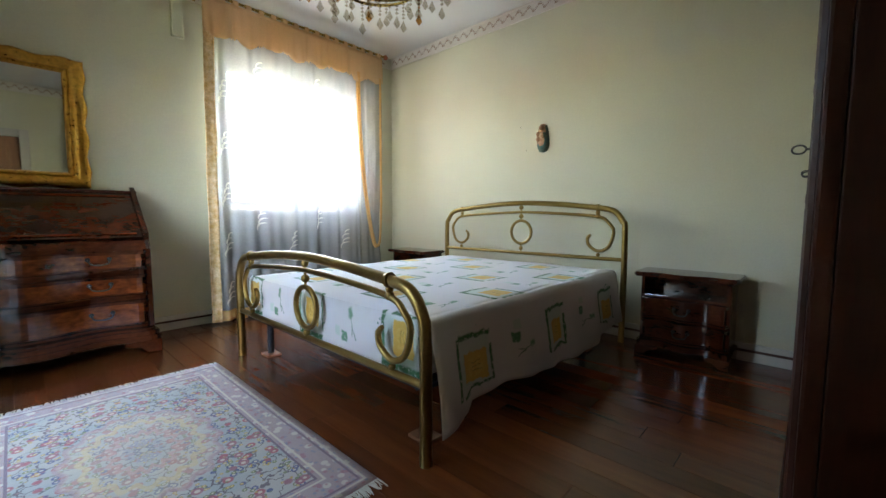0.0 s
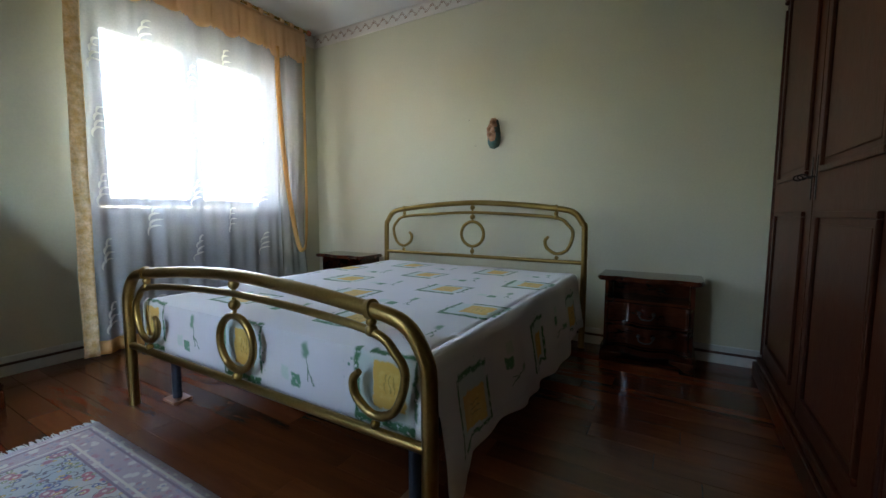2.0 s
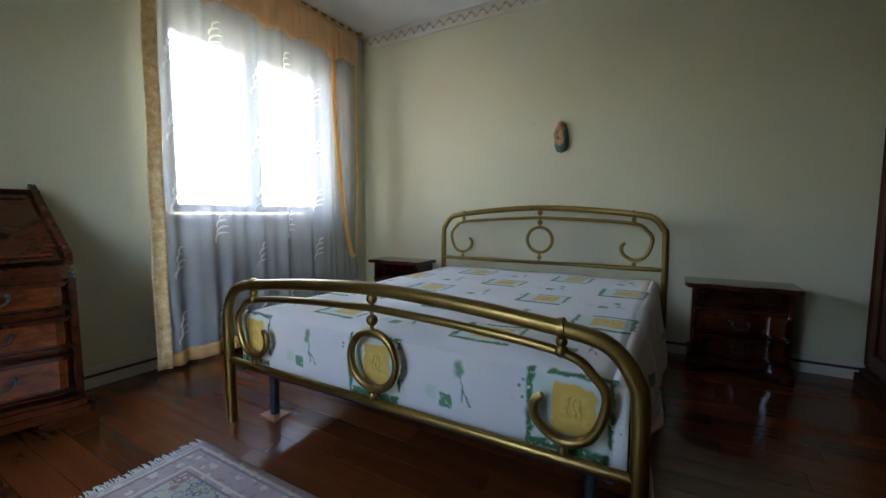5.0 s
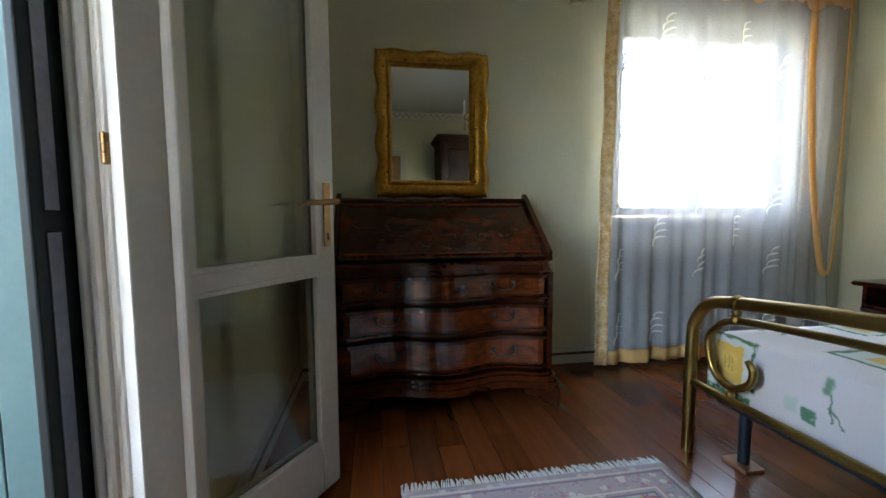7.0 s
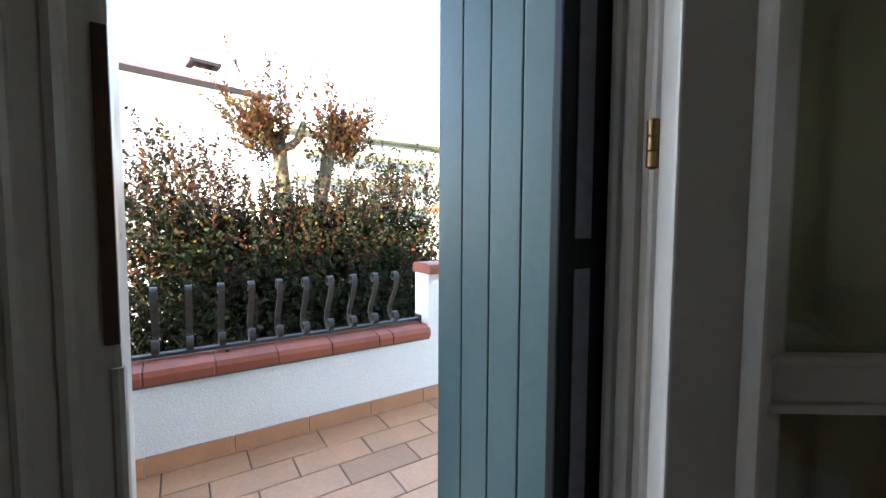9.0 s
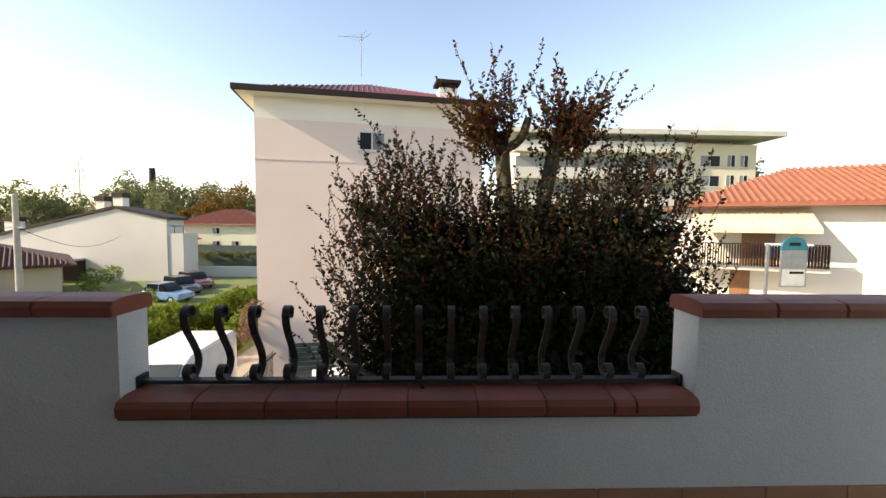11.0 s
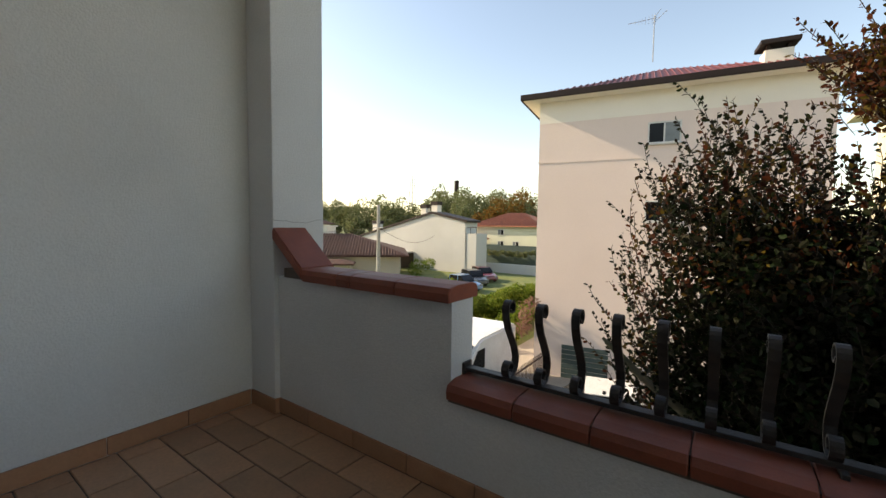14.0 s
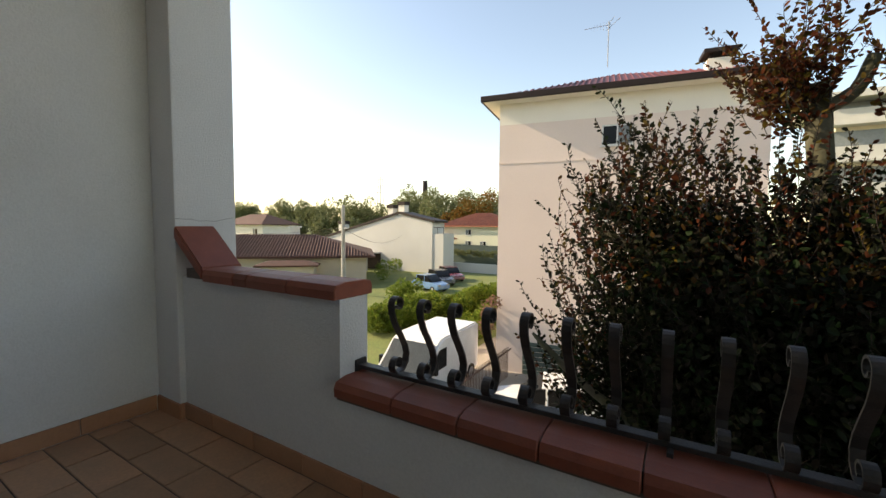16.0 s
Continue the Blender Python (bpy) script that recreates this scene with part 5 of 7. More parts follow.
# iron rail with scrolled uprights
def flat_bar(bm, line, width, thick):
    """A flat iron bar along a line of (out, up) pairs, lying in the y-z plane."""
    n = len(line)
    rows = []
    for i, (o, u) in enumerate(line):
        a, b = line[max(i - 1, 0)], line[min(i + 1, n - 1)]
        d = Vector((b[0] - a[0], b[1] - a[1])).normalized()
        nx, nz = -d.y * thick / 2, d.x * thick / 2
        rows.append([bm.verts.new((s * width / 2, o + q * nx, u + q * nz)) for s, q in ((-1, -1), (1, -1), (1, 1), (-1, 1))])
    for r, s in zip(rows, rows[1:]):
        for k in range(4):
            bm.faces.new((r[k], r[(k + 1) % 4], s[(k + 1) % 4], s[k]))
    bm.faces.new(rows[0][::-1])
    bm.faces.new(rows[-1])


def spiral(cx, cy, r0, r1, a0, a1, n=12):
    return [(cx + (r0 + (r1 - r0) * i / n) * math.cos(radians(a0 + (a1 - a0) * i / n)), cy + (r0 + (r1 - r0) * i / n) * math.sin(radians(a0 + (a1 - a0) * i / n))) for i in range(n + 1)]


RAILY = PY - 0.108
rail = thing("iron_railing", "dark wrought iron railing with scrolled uprights on the parapet", "railing", (-2.77, RAILY, 0.426))
part("rail_bar", boxes((RX + 2.77, LX + 2.77, -0.02, 0.02, 0.010, 0.026, 0.003)), IRON, rail)
part("end_plate", boxes((RX + 2.77 + 0.001, RX + 2.77 + 0.012, -0.03, 0.03, -0.005, 0.045, 0.003)), IRON, rail)
part("end_plate", boxes((LX + 2.77 - 0.012, LX + 2.77 - 0.001, -0.03, 0.03, -0.005, 0.045, 0.003)), IRON, rail)
part("support", boxes((-0.008, 0.008, -0.012, 0.050, -0.004, 0.012, 0.002)), IRON, rail)
first = None
swoop = spiral(0.0, 0.288, 0.012, 0.033, 350, 0, 16) + [(0.029, 0.255), (0.010, 0.212), (-0.022, 0.165), (-0.050, 0.120), (-0.062, 0.085), (-0.055, 0.052), (-0.034, 0.030), (-0.006, 0.023)] + spiral(0.0, 0.058, 0.035, 0.012, -75, 250, 14)
for i in range(15):
    bm = bmesh.new()
    flat_bar(bm, swoop, 0.028, 0.007)
    if first is None:
        first = part("scroll_upright", bm, IRON, rail)
        me = first.data
    else:
        bm.free()
        first = new("scroll_upright", me)
        first.parent = rail
    first.location = (0.915 - i * 0.1285, 0, 0)

# skirting tiles
def skirting(x0, x1, y0, y1):
    return part("skirting_tile", boxes((x0, x1, y0, y1, FB, 0.052, 0.002)), SKIRT, par)


x = -0.785
skirting(x + 0.001, -0.521, PY, PY + 0.011)
for i in range(14):
    skirting(x - 0.332, x - 0.003, PY, PY + 0.011)
    x -= 0.333
skirting(-0.529, -0.519, PY + 0.012, PY + 0.03)
skirting(-0.529, -0.292, PY + 0.0302, PY + 0.041)
y = PY + 0.044
for i in range(5):
    skirting(-0.293, -0.282, y, min(y + 0.33, YO - 0.002))
    y += 0.333
    if y > YO - 0.05:
        break
# a fine crack across the pilaster above the coping
CRACK = mat("crack", (0.25, 0.24, 0.23), None, 9, 0.9)
bm = bmesh.new()
px, pz = -0.518, 1.035
for i in range(12):
    nx_, nz_ = px + 0.001, pz + random.uniform(-0.008, 0.008)
    ya, yb = PY + 0.03 - i * 0.026, PY + 0.03 - (i + 1) * 0.026
    bm.faces.new([bm.verts.new(v) for v in ((-0.5195, ya, pz - 0.0012), (-0.5195, yb, nz_ - 0.0012), (-0.5195, yb, nz_ + 0.0012), (-0.5195, ya, pz + 0.0012))])
    pz = nz_
tagged(link("plaster_crack", bm, CRACK), "fine dark crack in the white render", "crack", "", "structure")

# ---------------------------------------------------------------- balcony door
GLASS_DOOR = glass_mat("door_glass", (0.9, 0.92, 0.88), 0.85, 0.03)
BRASS_OLD = mat("old_brass", (0.36, 0.22, 0.10), (0.25, 0.15, 0.07), 14, 0.38, 1.0, fine=0.15)
door = setting("door_2", boxes((DX0, DX0 + 0.045, 0.225, 0.335, -0.03, DZ, 0.006), (DX1 - 0.045, DX1, 0.225, 0.335, -0.03, DZ, 0.006), (DX0 + 0.046, DX1 - 0.046, 0.226, 0.334, DZ - 0.05, DZ, 0.006)), WHITE_WOOD, "white wooden frame of the balcony double door", "door frame")
# moulded architrave on the room side
bm = bmesh.new()
for x0, x1 in ((DX0 - 0.07, DX0 + 0.012), (DX1 - 0.012, DX1 + 0.07)):
    box(bm, x0, x1, 0.336, YS + 0.022, 0, DZ + 0.06, 0.008)
box(bm, DX0 + 0.013, DX1 - 0.013, 0.336, YS + 0.02, DZ - 0.02, DZ + 0.06, 0.008)
part("architrave", bm, WHITE_WOOD, door, "white moulded architrave")
bm = bmesh.new()
for yy_, r_ in ((0.240, 0.011), (0.268, 0.014), (0.302, 0.011)):
    sweep(bm, [(DX0 + 0.044, yy_, 0.0), (DX0 + 0.044, yy_, DZ - 0.052)], r_, 10)
part("bead", bm, WHITE_WOOD, door)


def door_leaf(nm, label, width, at, turn, mirror):
    """A glazed leaf hinged at its origin, reaching along +x."""
    e = thing(nm, label, "door", at, "leaves of the balcony door", turn)
    s = -1 if mirror else 1
    st, h = 0.092, DZ - 0.06
    y0, y1 = (-0.045, 0.0) if not mirror else (-0.045, 0.0)
    def bx(a, b, z0, z1, ya=y0, yb=y1, bev=0.004):
        a, b = sorted((a * s, b * s))
        return (a, b, ya, yb, z0, z1, bev)
    part("stile", boxes(bx(0, st, 0.02, h)), WHITE_WOOD, e)
    part("stile", boxes(bx(width - st + 0.01, width, 0.02, h)), WHITE_WOOD, e)
    for z0, z1 in ((0.02, 0.195), (0.797, 0.847), (h - 0.10, h)):
        part("rail", boxes(bx(st + 0.001, width - st + 0.009, z0, z1, y0 + 0.001, y1 - 0.001)), WHITE_WOOD, e)
    part("weather_bar", boxes(bx(0.0, width, 0.005, 0.075, 0.001, 0.022, 0.008)), WHITE_WOOD, e, "white moulded kick strip")
    for z0, z1 in ((0.195, 0.797), (0.847, h - 0.10)):
        pane = part("pane", boxes(bx(st - 0.004, width - st + 0.014, z0 - 0.004, z1 + 0.004, -0.026, -0.021, 0)), GLASS_DOOR, e, "clear door glass")
        pane.visible_shadow = False
        a, b = st, width - st + 0.01
        bd = bmesh.new()
        for u0, u1, w0, w1 in ((a, a + 0.012, z0, z1), (b - 0.012, b, z0, z1), (a + 0.0125, b - 0.0125, z0, z0 + 0.012), (a + 0.0125, b - 0.0125, z1 - 0.012, z1)):
            for ya, yb in ((-0.019, 0.004), (-0.049, -0.028)):
                u, v = sorted((u0 * s, u1 * s))
                box(bd, u, v, ya, yb, w0, w1, 0.003)
        part("glazing_bead", bd, WHITE_WOOD, e)
    return e


ANG = 145.0
leaf = door_leaf("door_leaf", "open white glazed balcony door leaf", 0.64, (-3.14, 0.312, 0), ANG, False)
bm = bmesh.new()
box(bm, 0.587, 0.619, -0.0495, -0.0455, 0.885, 1.10, 0.0015)
part("lock_plate", bm, BRASS_OLD, leaf, "worn brass lock plate")
part("keyhole", boxes((0.599, 0.607, -0.0508, -0.0496, 0.905, 0.93)), DARK_GREEN, leaf)
bm = bmesh.new()
sweep(bm, [(0.603, -0.049, 1.035), (0.603, -0.092, 1.035), (0.592, -0.103, 1.036), (0.540, -0.101, 1.030), (0.490, -0.092, 1.030), (0.440, -0.086, 1.020)], [0.011, 0.009, 0.011, 0.008, 0.010, 0.003], 10)
part("lever_handle", bm, BRASS_OLD, leaf, "brass lever handle", True)
for z in (0.32, 1.13, 1.85):
    bm = bmesh.new()
    lathe(bm, [(0.004, -0.034), (0.009, -0.031), (0.009, -0.011), (0.007, -0.010), (0.009, -0.009), (0.009, 0.009), (0.007, 0.010), (0.009, 0.011), (0.009, 0.031), (0.004, 0.034)], (-0.002, 0.010, z), 12)
    part("hinge", bm, BRASS_OLD, leaf, "brass barrel hinge", True)
leaf2 = door_leaf("door_leaf", "closed white glazed balcony door leaf", 0.582, (DX1 - 0.03, 0.295, 0), 0, True)
part("lock_strip", boxes((-0.5815, -0.5735, 0.0005, 0.004, 0.945, 1.135, 0.001)), BASE_DARK, leaf2, "brown metal lock strip")
bm = bmesh.new()
for xx_, r_ in ((-0.5795, 0.004), (-0.557, 0.006), (-0.535, 0.004)):
    for z0, z1 in ((0.08, 0.93), (1.155, DZ - 0.07)) if xx_ < -0.57 else ((0.08, DZ - 0.07),):
        sweep(bm, [(xx_, 0.0, z0), (xx_, 0.0, z1)], r_, 8)
part("astragal", bm, WHITE_WOOD, leaf2, "white moulded meeting strip")

# shutters: boards folded back in the opening, and the other one closed
def shutter(nm, label, at, turn, boards, w):
    e = thing(nm, label, "shutter", at, "balcony shutters", turn)
    for i in range(boards):
        part("board", boxes((i * w + 0.0012, (i + 1) * w - 0.0012, -0.036, 0.0, 0.0, DZ - 0.04, 0.0025)), SHUTTER, e)
    part("core", boxes((0.004, boards * w - 0.004, -0.030, -0.006, 0.004, DZ - 0.046)), DARK_GREEN, e)
    return e


shutter("shutter", "open teal wooden plank shutter", (-3.080, 0.196, -0.02), -81, 4, 0.068)
shutter("shutter", "closed teal wooden plank shutter", (-2.535, 0.205, -0.02), 0, 7, 0.0755)
guide = thing("screen_guide", "dark green and grey metal fly screen guide in the door reveal", "screen guide", (0, 0, 0))
part("guide", boxes((-3.199, -3.054, 0.203, 0.222, -0.03, DZ, 0.004)), DARK_GREEN, guide)
part("profile", boxes((-3.122, -3.086, 0.2225, 0.2245, -0.03, 0.955, 0.0), (-3.122, -3.086, 0.2225, 0.2245, 1.0, DZ, 0.0)), SLATE, guide, "grey metal profile")
setting("door_sill", boxes((DX0, DX1, YO + 0.001, 0.40, -0.199, -0.0065)), mat("threshold_marble", (0.5, 0.48, 0.45), (0.42, 0.4, 0.38), 12, 0.3), "pale marble door threshold", "threshold")

# floor tiles, last: running bond
meshes = {}
rows_ = [-1.39 + 0.1635 * k for k in range(10)]
for k, y0 in enumerate(rows_):
    y1 = y0 + 0.1635
    ya, yb = max(y0 + 0.0032, PY + 0.012), min(y1 - 0.0032, YO - 0.004)
    if ya - PY < 0.04:
        ya = PY + 0.012
    if yb - ya < 0.03:
        continue
    x = -0.236 if k % 2 == 0 else -0.0755
    while x > -5.6:
        xa, xb = x - 0.3245 + 0.0032, min(x - 0.0032, -0.294)
        x -= 0.3245
        if xb - xa < 0.02:
            continue
        key = (round(xb - xa, 3), round(yb - ya, 3))
        if key not in meshes:
            bm = bmesh.new()
            w, d_ = (xb - xa) / 2, (yb - ya) / 2
            lo = [bm.verts.new((sx * w, sy * d_, -0.006)) for sx, sy in ((-1, -1), (1, -1), (1, 1), (-1, 1))]
            mid = [bm.verts.new((sx * w, sy * d_, -0.002)) for sx, sy in ((-1, -1), (1, -1), (1, 1), (-1, 1))]
            hi = [bm.verts.new((sx * (w - 0.003), sy * (d_ - 0.003), 0.0)) for sx, sy in ((-1, -1), (1, -1), (1, 1), (-1, 1))]
            bm.faces.new(hi)
            for a, b in ((lo, mid), (mid, hi)):
                for q in range(4):
                    bm.faces.new((a[q], a[(q + 1) % 4], b[(q + 1) % 4], b[q]))
            me = bpy.data.meshes.new("tile")
            bm.to_mesh(me)
            bm.free()
            me.materials.append(TILE)
            meshes[key] = me
        t_ = new("tile", meshes[key])
        t_.parent = balcony_floor
        t_.location = ((xa + xb) / 2, (ya + yb) / 2, FB)

# ================================================================ outside
GRASS = mat("lawn", (0.10, 0.14, 0.035), (0.16, 0.17, 0.05), 0.6, 0.95, bump=0.4, bscale=12, fine=0.3)
GRAVEL = mat("yard_gravel", (0.34, 0.30, 0.25), (0.26, 0.23, 0.19), 0.8, 0.95, bump=0.3, bscale=30, fine=0.2)
PINK_WALL = mat("pale_pink_render", (0.70, 0.59, 0.53), (0.66, 0.55, 0.49), 0.35, 0.9, bump=0.1, bscale=30, fine=0.03)
CREAM_WALL = mat("cream_render", (0.74, 0.70, 0.62), (0.70, 0.66, 0.58), 0.5, 0.9, fine=0.03)
WHITE_HOUSE = mat("white_house_render", (0.50, 0.50, 0.47), (0.46, 0.46, 0.43), 0.4, 0.9, fine=0.03)
RED_ROOF = mat("red_sheet_roof", (0.145, 0.032, 0.030), (0.11, 0.026, 0.025), 1.5, 0.5, fine=0.08)
TILE_ROOF = mat("clay_roof_tiles", (0.42, 0.16, 0.09), (0.28, 0.11, 0.07), 2.0, 0.8, bump=0.3, bscale=10, fine=0.25)
DARK_ROOF = mat("weathered_roof_tiles", (0.085, 0.034, 0.023), (0.055, 0.025, 0.019), 2.0, 0.85, bump=0.3, bscale=10, fine=0.25)
GUTTER = mat("brown_gutter", (0.022, 0.013, 0.011), None, 4, 0.6, spec=0.25)
WIN_DARK = mat("dark_window_glass", (0.010, 0.011, 0.012), None, 4, 0.2, spec=0.2)
WIN_GREY = mat("grey_window_pane", (0.18, 0.20, 0.20), None, 4, 0.2)
FRAME_W = mat("white_window_frame", (0.6, 0.6, 0.57), None, 4, 0.5)
CONCRETE = mat("pole_concrete", (0.36, 0.35, 0.33), (0.28, 0.27, 0.25), 3, 0.9, fine=0.1)
METAL = mat("galvanised_metal", (0.35, 0.36, 0.37), None, 5, 0.45, 0.7)
GREEN_DOOR = mat("green_garage_door", (0.06, 0.09, 0.08), (0.045, 0.07, 0.065), 3, 0.5)

setting("ground", boxes((-700, 700, -900, 400, GROUND - 1, GROUND)), GRASS, "grass and fields around the houses", "ground")
setting("yard", boxes((-30, 6.2, -30, 4, GROUND - 0.5, GROUND + 0.012)), GRAVEL, "pale gravel yard between the houses", "yard")
setting("house_wall_below", boxes((-5.9, 0.02, PY - 0.30, YO, GROUND, -0.501)), OUT_PLASTER, "white rendered lower house wall", "wall")
# out of view; stretched east and raised so that it shades the tree
setting("unseen_house_block", boxes((0.03, 15.0, YO + 0.005, 12, GROUND, 7.6), (-4.96, 0.0, 4.62, 12, GROUND, 7.6), (-4.96, 0.02, YO + 0.005, 4.61, 3.51, 7.6)), OUT_PLASTER, "white rendered unseen house block, enlarged to shade the tree", "house wall")


def window(parent, at, turn, w, h, split=True, left_dark=True, frame=FRAME_W):
    """A small framed window with sill; its face looks along -y before turning."""
    m = pose(*at, 0, 0, turn)
    def put(nm, bm, material, lab=""):
        bm.transform(m)
        return part(nm, bm, material, parent, lab)
    f = put("window", boxes((-w / 2, w / 2, -0.03, 0.06, 0, 0.05), (-w / 2, w / 2, -0.03, 0.06, h - 0.05, h), (-w / 2, -w / 2 + 0.05, -0.03, 0.06, 0.05, h - 0.05), (w / 2 - 0.05, w / 2, -0.03, 0.06, 0.05, h - 0.05), *([(-0.025, 0.025, -0.03, 0.06, 0.05, h - 0.05)] if split else [])), frame, "framed window")
    for k, (a, b) in enumerate(((-w / 2 + 0.05, -0.025), (0.025, w / 2 - 0.05)) if split else ((-w / 2 + 0.05, w / 2 - 0.05),)):
        bm = boxes((a, b, 0.0, 0.02, 0.05, h - 0.05))
        bm.transform(m)
        part("pane", bm, WIN_DARK if (k == 1) == left_dark else WIN_GREY, f)
    bm = boxes((-w / 2 - 0.06, w / 2 + 0.06, -0.10, 0.04, -0.05, -0.002))
    bm.transform(m)
    part("sill", bm, FRAME_W, f)


# ---------------------------------------------------------------- pink apartment house
A0, A1 = Vector((4.08, -16.2)), Vector((-5.1, -17.7))
wid = (A1 - A0).length
atn = math.degrees(math.atan2(A0.y - A1.y, A0.x - A1.x))
HM = pose(A0.x, A0.y, 0, 0, 0, atn)          # local x runs back along the face to the other corner, local +y towards us
house = placed("apartment_house", "pale pink rendered three-storey house with red sheet metal roof", "house", (0, -22, GROUND))


def hpart(nm, bm, material, lab="", parent=None):
    bm.transform(HM)
    ob = part(nm, bm, material, parent or house, lab)
    if parent:
        ob.matrix_parent_inverse = Matrix.Identity(4)
    return ob


hpart("wall", boxes((-wid, 0, -10, 0, GROUND, 5.16)), PINK_WALL, "pale pink rendered wall")
hpart("upper_band", boxes((-wid - 0.003, 0.003, -10, 0.003, 5.162, 6.02)), CREAM_WALL, "cream band under the eaves")
hpart("string_course", boxes((-wid - 0.02, 0.02, -10, 0.02, 3.56, 3.63)), PINK_WALL, "thin string course")
ov = 0.56
hpart("soffit", boxes((-wid - ov, ov, -10 - ov, ov, 6.02, 6.10)), CREAM_WALL, "cream eaves soffit")
bm = bmesh.new()
for a in ((-wid - ov, ov, ov, ov + 0.10), (-wid - ov, ov, -10 - ov - 0.1, -10 - ov), ):
    box(bm, a[0] - 0.1, a[1] + 0.1, a[2], a[3], 6.02, 6.25, 0.02)
box(bm, ov, ov + 0.10, -10 - ov, ov, 6.021, 6.249, 0.02)
hpart("gutter", bm, GUTTER, "dark brown gutter")
bm = bmesh.new()
rx, ry = -wid / 2, -5.0
c = [(ov, ov), (-wid - ov, ov), (-wid - ov, -10 - ov), (ov, -10 - ov)]
ridge = [(rx + 0.25, ry, 8.38), (rx - 0.25, ry, 8.38)]
vs = [bm.verts.new((x, y, 6.16)) for x, y in c]
vr = [bm.verts.new(p) for p in ridge]
bm.faces.new((vs[0], vs[1], vr[1], vr[0]))
bm.faces.new((vs[1], vs[2], vr[1]))
bm.faces.new((vs[2], vs[3], vr[0], vr[1]))
bm.faces.new((vs[3], vs[0], vr[0]))
bm.faces.new(vs[::-1])
roof = hpart("roof", bm, RED_ROOF, "red ribbed sheet metal roof")
n = 44
bm = bmesh.new()
for i in range(n + 1):
    x = ov - 0.1 - (wid + 2 * ov - 0.2) * i / n
    # each rib climbs until it meets the hip
    run = min(abs(ov - x) / (ov - rx), abs(x + wid + ov) / (rx + wid + ov), 1.0)
    y1_ = ov + (ry - ov) * run
    z1_ = 6.165 + (8.38 - 6.16) * run
    if run > 0.03:
        sweep(bm, [(x, ov, 6.18), (x, y1_, z1_ + 0.02)], 0.035, 5)
for i in range(40):
    y = ov - 0.2 - (10 + 2 * ov - 0.4) * i / 40
    run = min(abs(ov - y) / (ov - ry), abs(y + 10 + ov) / (ry + 10 + ov), 1.0)
    if run > 0.03:
        sweep(bm, [(ov, y, 6.18), (ov + (rx - ov) * run, y, 6.185 + 2.22 * run)], 0.035, 5)
tagged(hpart("rib", bm, RED_ROOF), kind="stuff")
for cx, cz in ((-4.55, 4.07), (-4.55, 1.20), (-7.2, 4.07), (-7.2, 1.2)):
    if cx < -7 and cz > 3:
        continue
    p = HM @ Vector((cx, 0.02, cz))
    window(house, (p.x, p.y, p.z), atn + 180, 1.08, 0.78, True, False)
bm = boxes((-8.35, -7.55, -1.6, -0.9, 6.3, 7.18))
hpart("chimney", bm, CREAM_WALL, "cream rendered chimney")
hpart("chimney_cap", boxes((-8.5, -7.4, -1.75, -0.75, 7.36, 7.5), (-8.3, -8.2, -1.55, -0.95, 7.18, 7.36), (-7.7, -7.6, -1.55, -0.95, 7.18, 7.36)), GUTTER, "dark chimney cap")
for k in range(7):
    hpart("garage_slat", boxes((-2.95, -1.15, 0.004, 0.03, GROUND + 0.02 + k * 0.2, GROUND + 0.2 + k * 0.2, 0.01)), GREEN_DOOR, "dark green garage door slat")
bm = bmesh.new()
ax, ay = rx + 0.55, ry + 0.6
sweep(bm, [(ax, ay, 7.3 + 1.3), (ax, ay, 9.4 + 1.3)], 0.025, 6)
sweep(bm, [(ax - 0.1, ay, 10.55), (ax + 1.1, ay, 10.50)], 0.012, 5)
for k in range(7):
    sweep(bm, [(ax - 0.05 - 0.15 * k * 0 + 0.14 * k, ay, 10.28 + 0.02 * k), (ax - 0.05 + 0.14 * k, ay, 10.76 - 0.03 * k)], 0.008, 4)
sweep(bm, [(ax - 0.5, ay, 10.80), (ax + 0.1, ay, 10.30)], 0.012, 5)
sweep(bm, [(ax - 0.25, ay - 0.2, 11.00), (ax + 0.05, ay, 10.50)], 0.012, 5)
hpart("aerial", bm, METAL, "roof aerial")

# ---------------------------------------------------------------- white house and neighbours
wh = placed("white_house", "white rendered unseen house block, enlarged to shade the tree with dark verge and chimneys beyond the car park", "house", (33, -44, GROUND))
bm = bmesh.new()
prism(bm, [(25.0, GROUND), (25.0, 1.28), (30.3, 2.35), (45.5, -1.45), (45.5, GROUND)], "y", -46.6, -43.6)
part("wall", bm, WHITE_HOUSE, wh, "blank white gable wall")
bm = bmesh.new()
for (xa, za), (xb, zb) in (((24.6, 1.22), (30.3, 2.38)), ((30.3, 2.38), (46.0, -1.55))):
    prism(bm, [(xa, za), (xb, zb), (xb, zb + 0.28), (xa, za + 0.28)], "y", -46.8, -43.4)
part("roof", bm, GUTTER, wh, "dark roof edge")
for x, z, w in ((32.9, 1.7, 0.9), (31.0, 2.1, 1.0), (42.4, -0.6, 1.2)):
    ch_ = part("chimney", boxes((x - w / 2, x + w / 2, -46, -45, z, z + 1.5)), CREAM_WALL, wh)
    part("chimney_cap", boxes((x - w / 2 - 0.1, x + w / 2 + 0.1, -46.1, -44.9, z + 1.5, z + 2.0)), GUTTER, wh, "dark chimney cap")
part("terrace", boxes((23.4, 24.99, -46.4, -43.7, GROUND, -0.2)), WHITE_HOUSE, wh, "lower white terrace block")
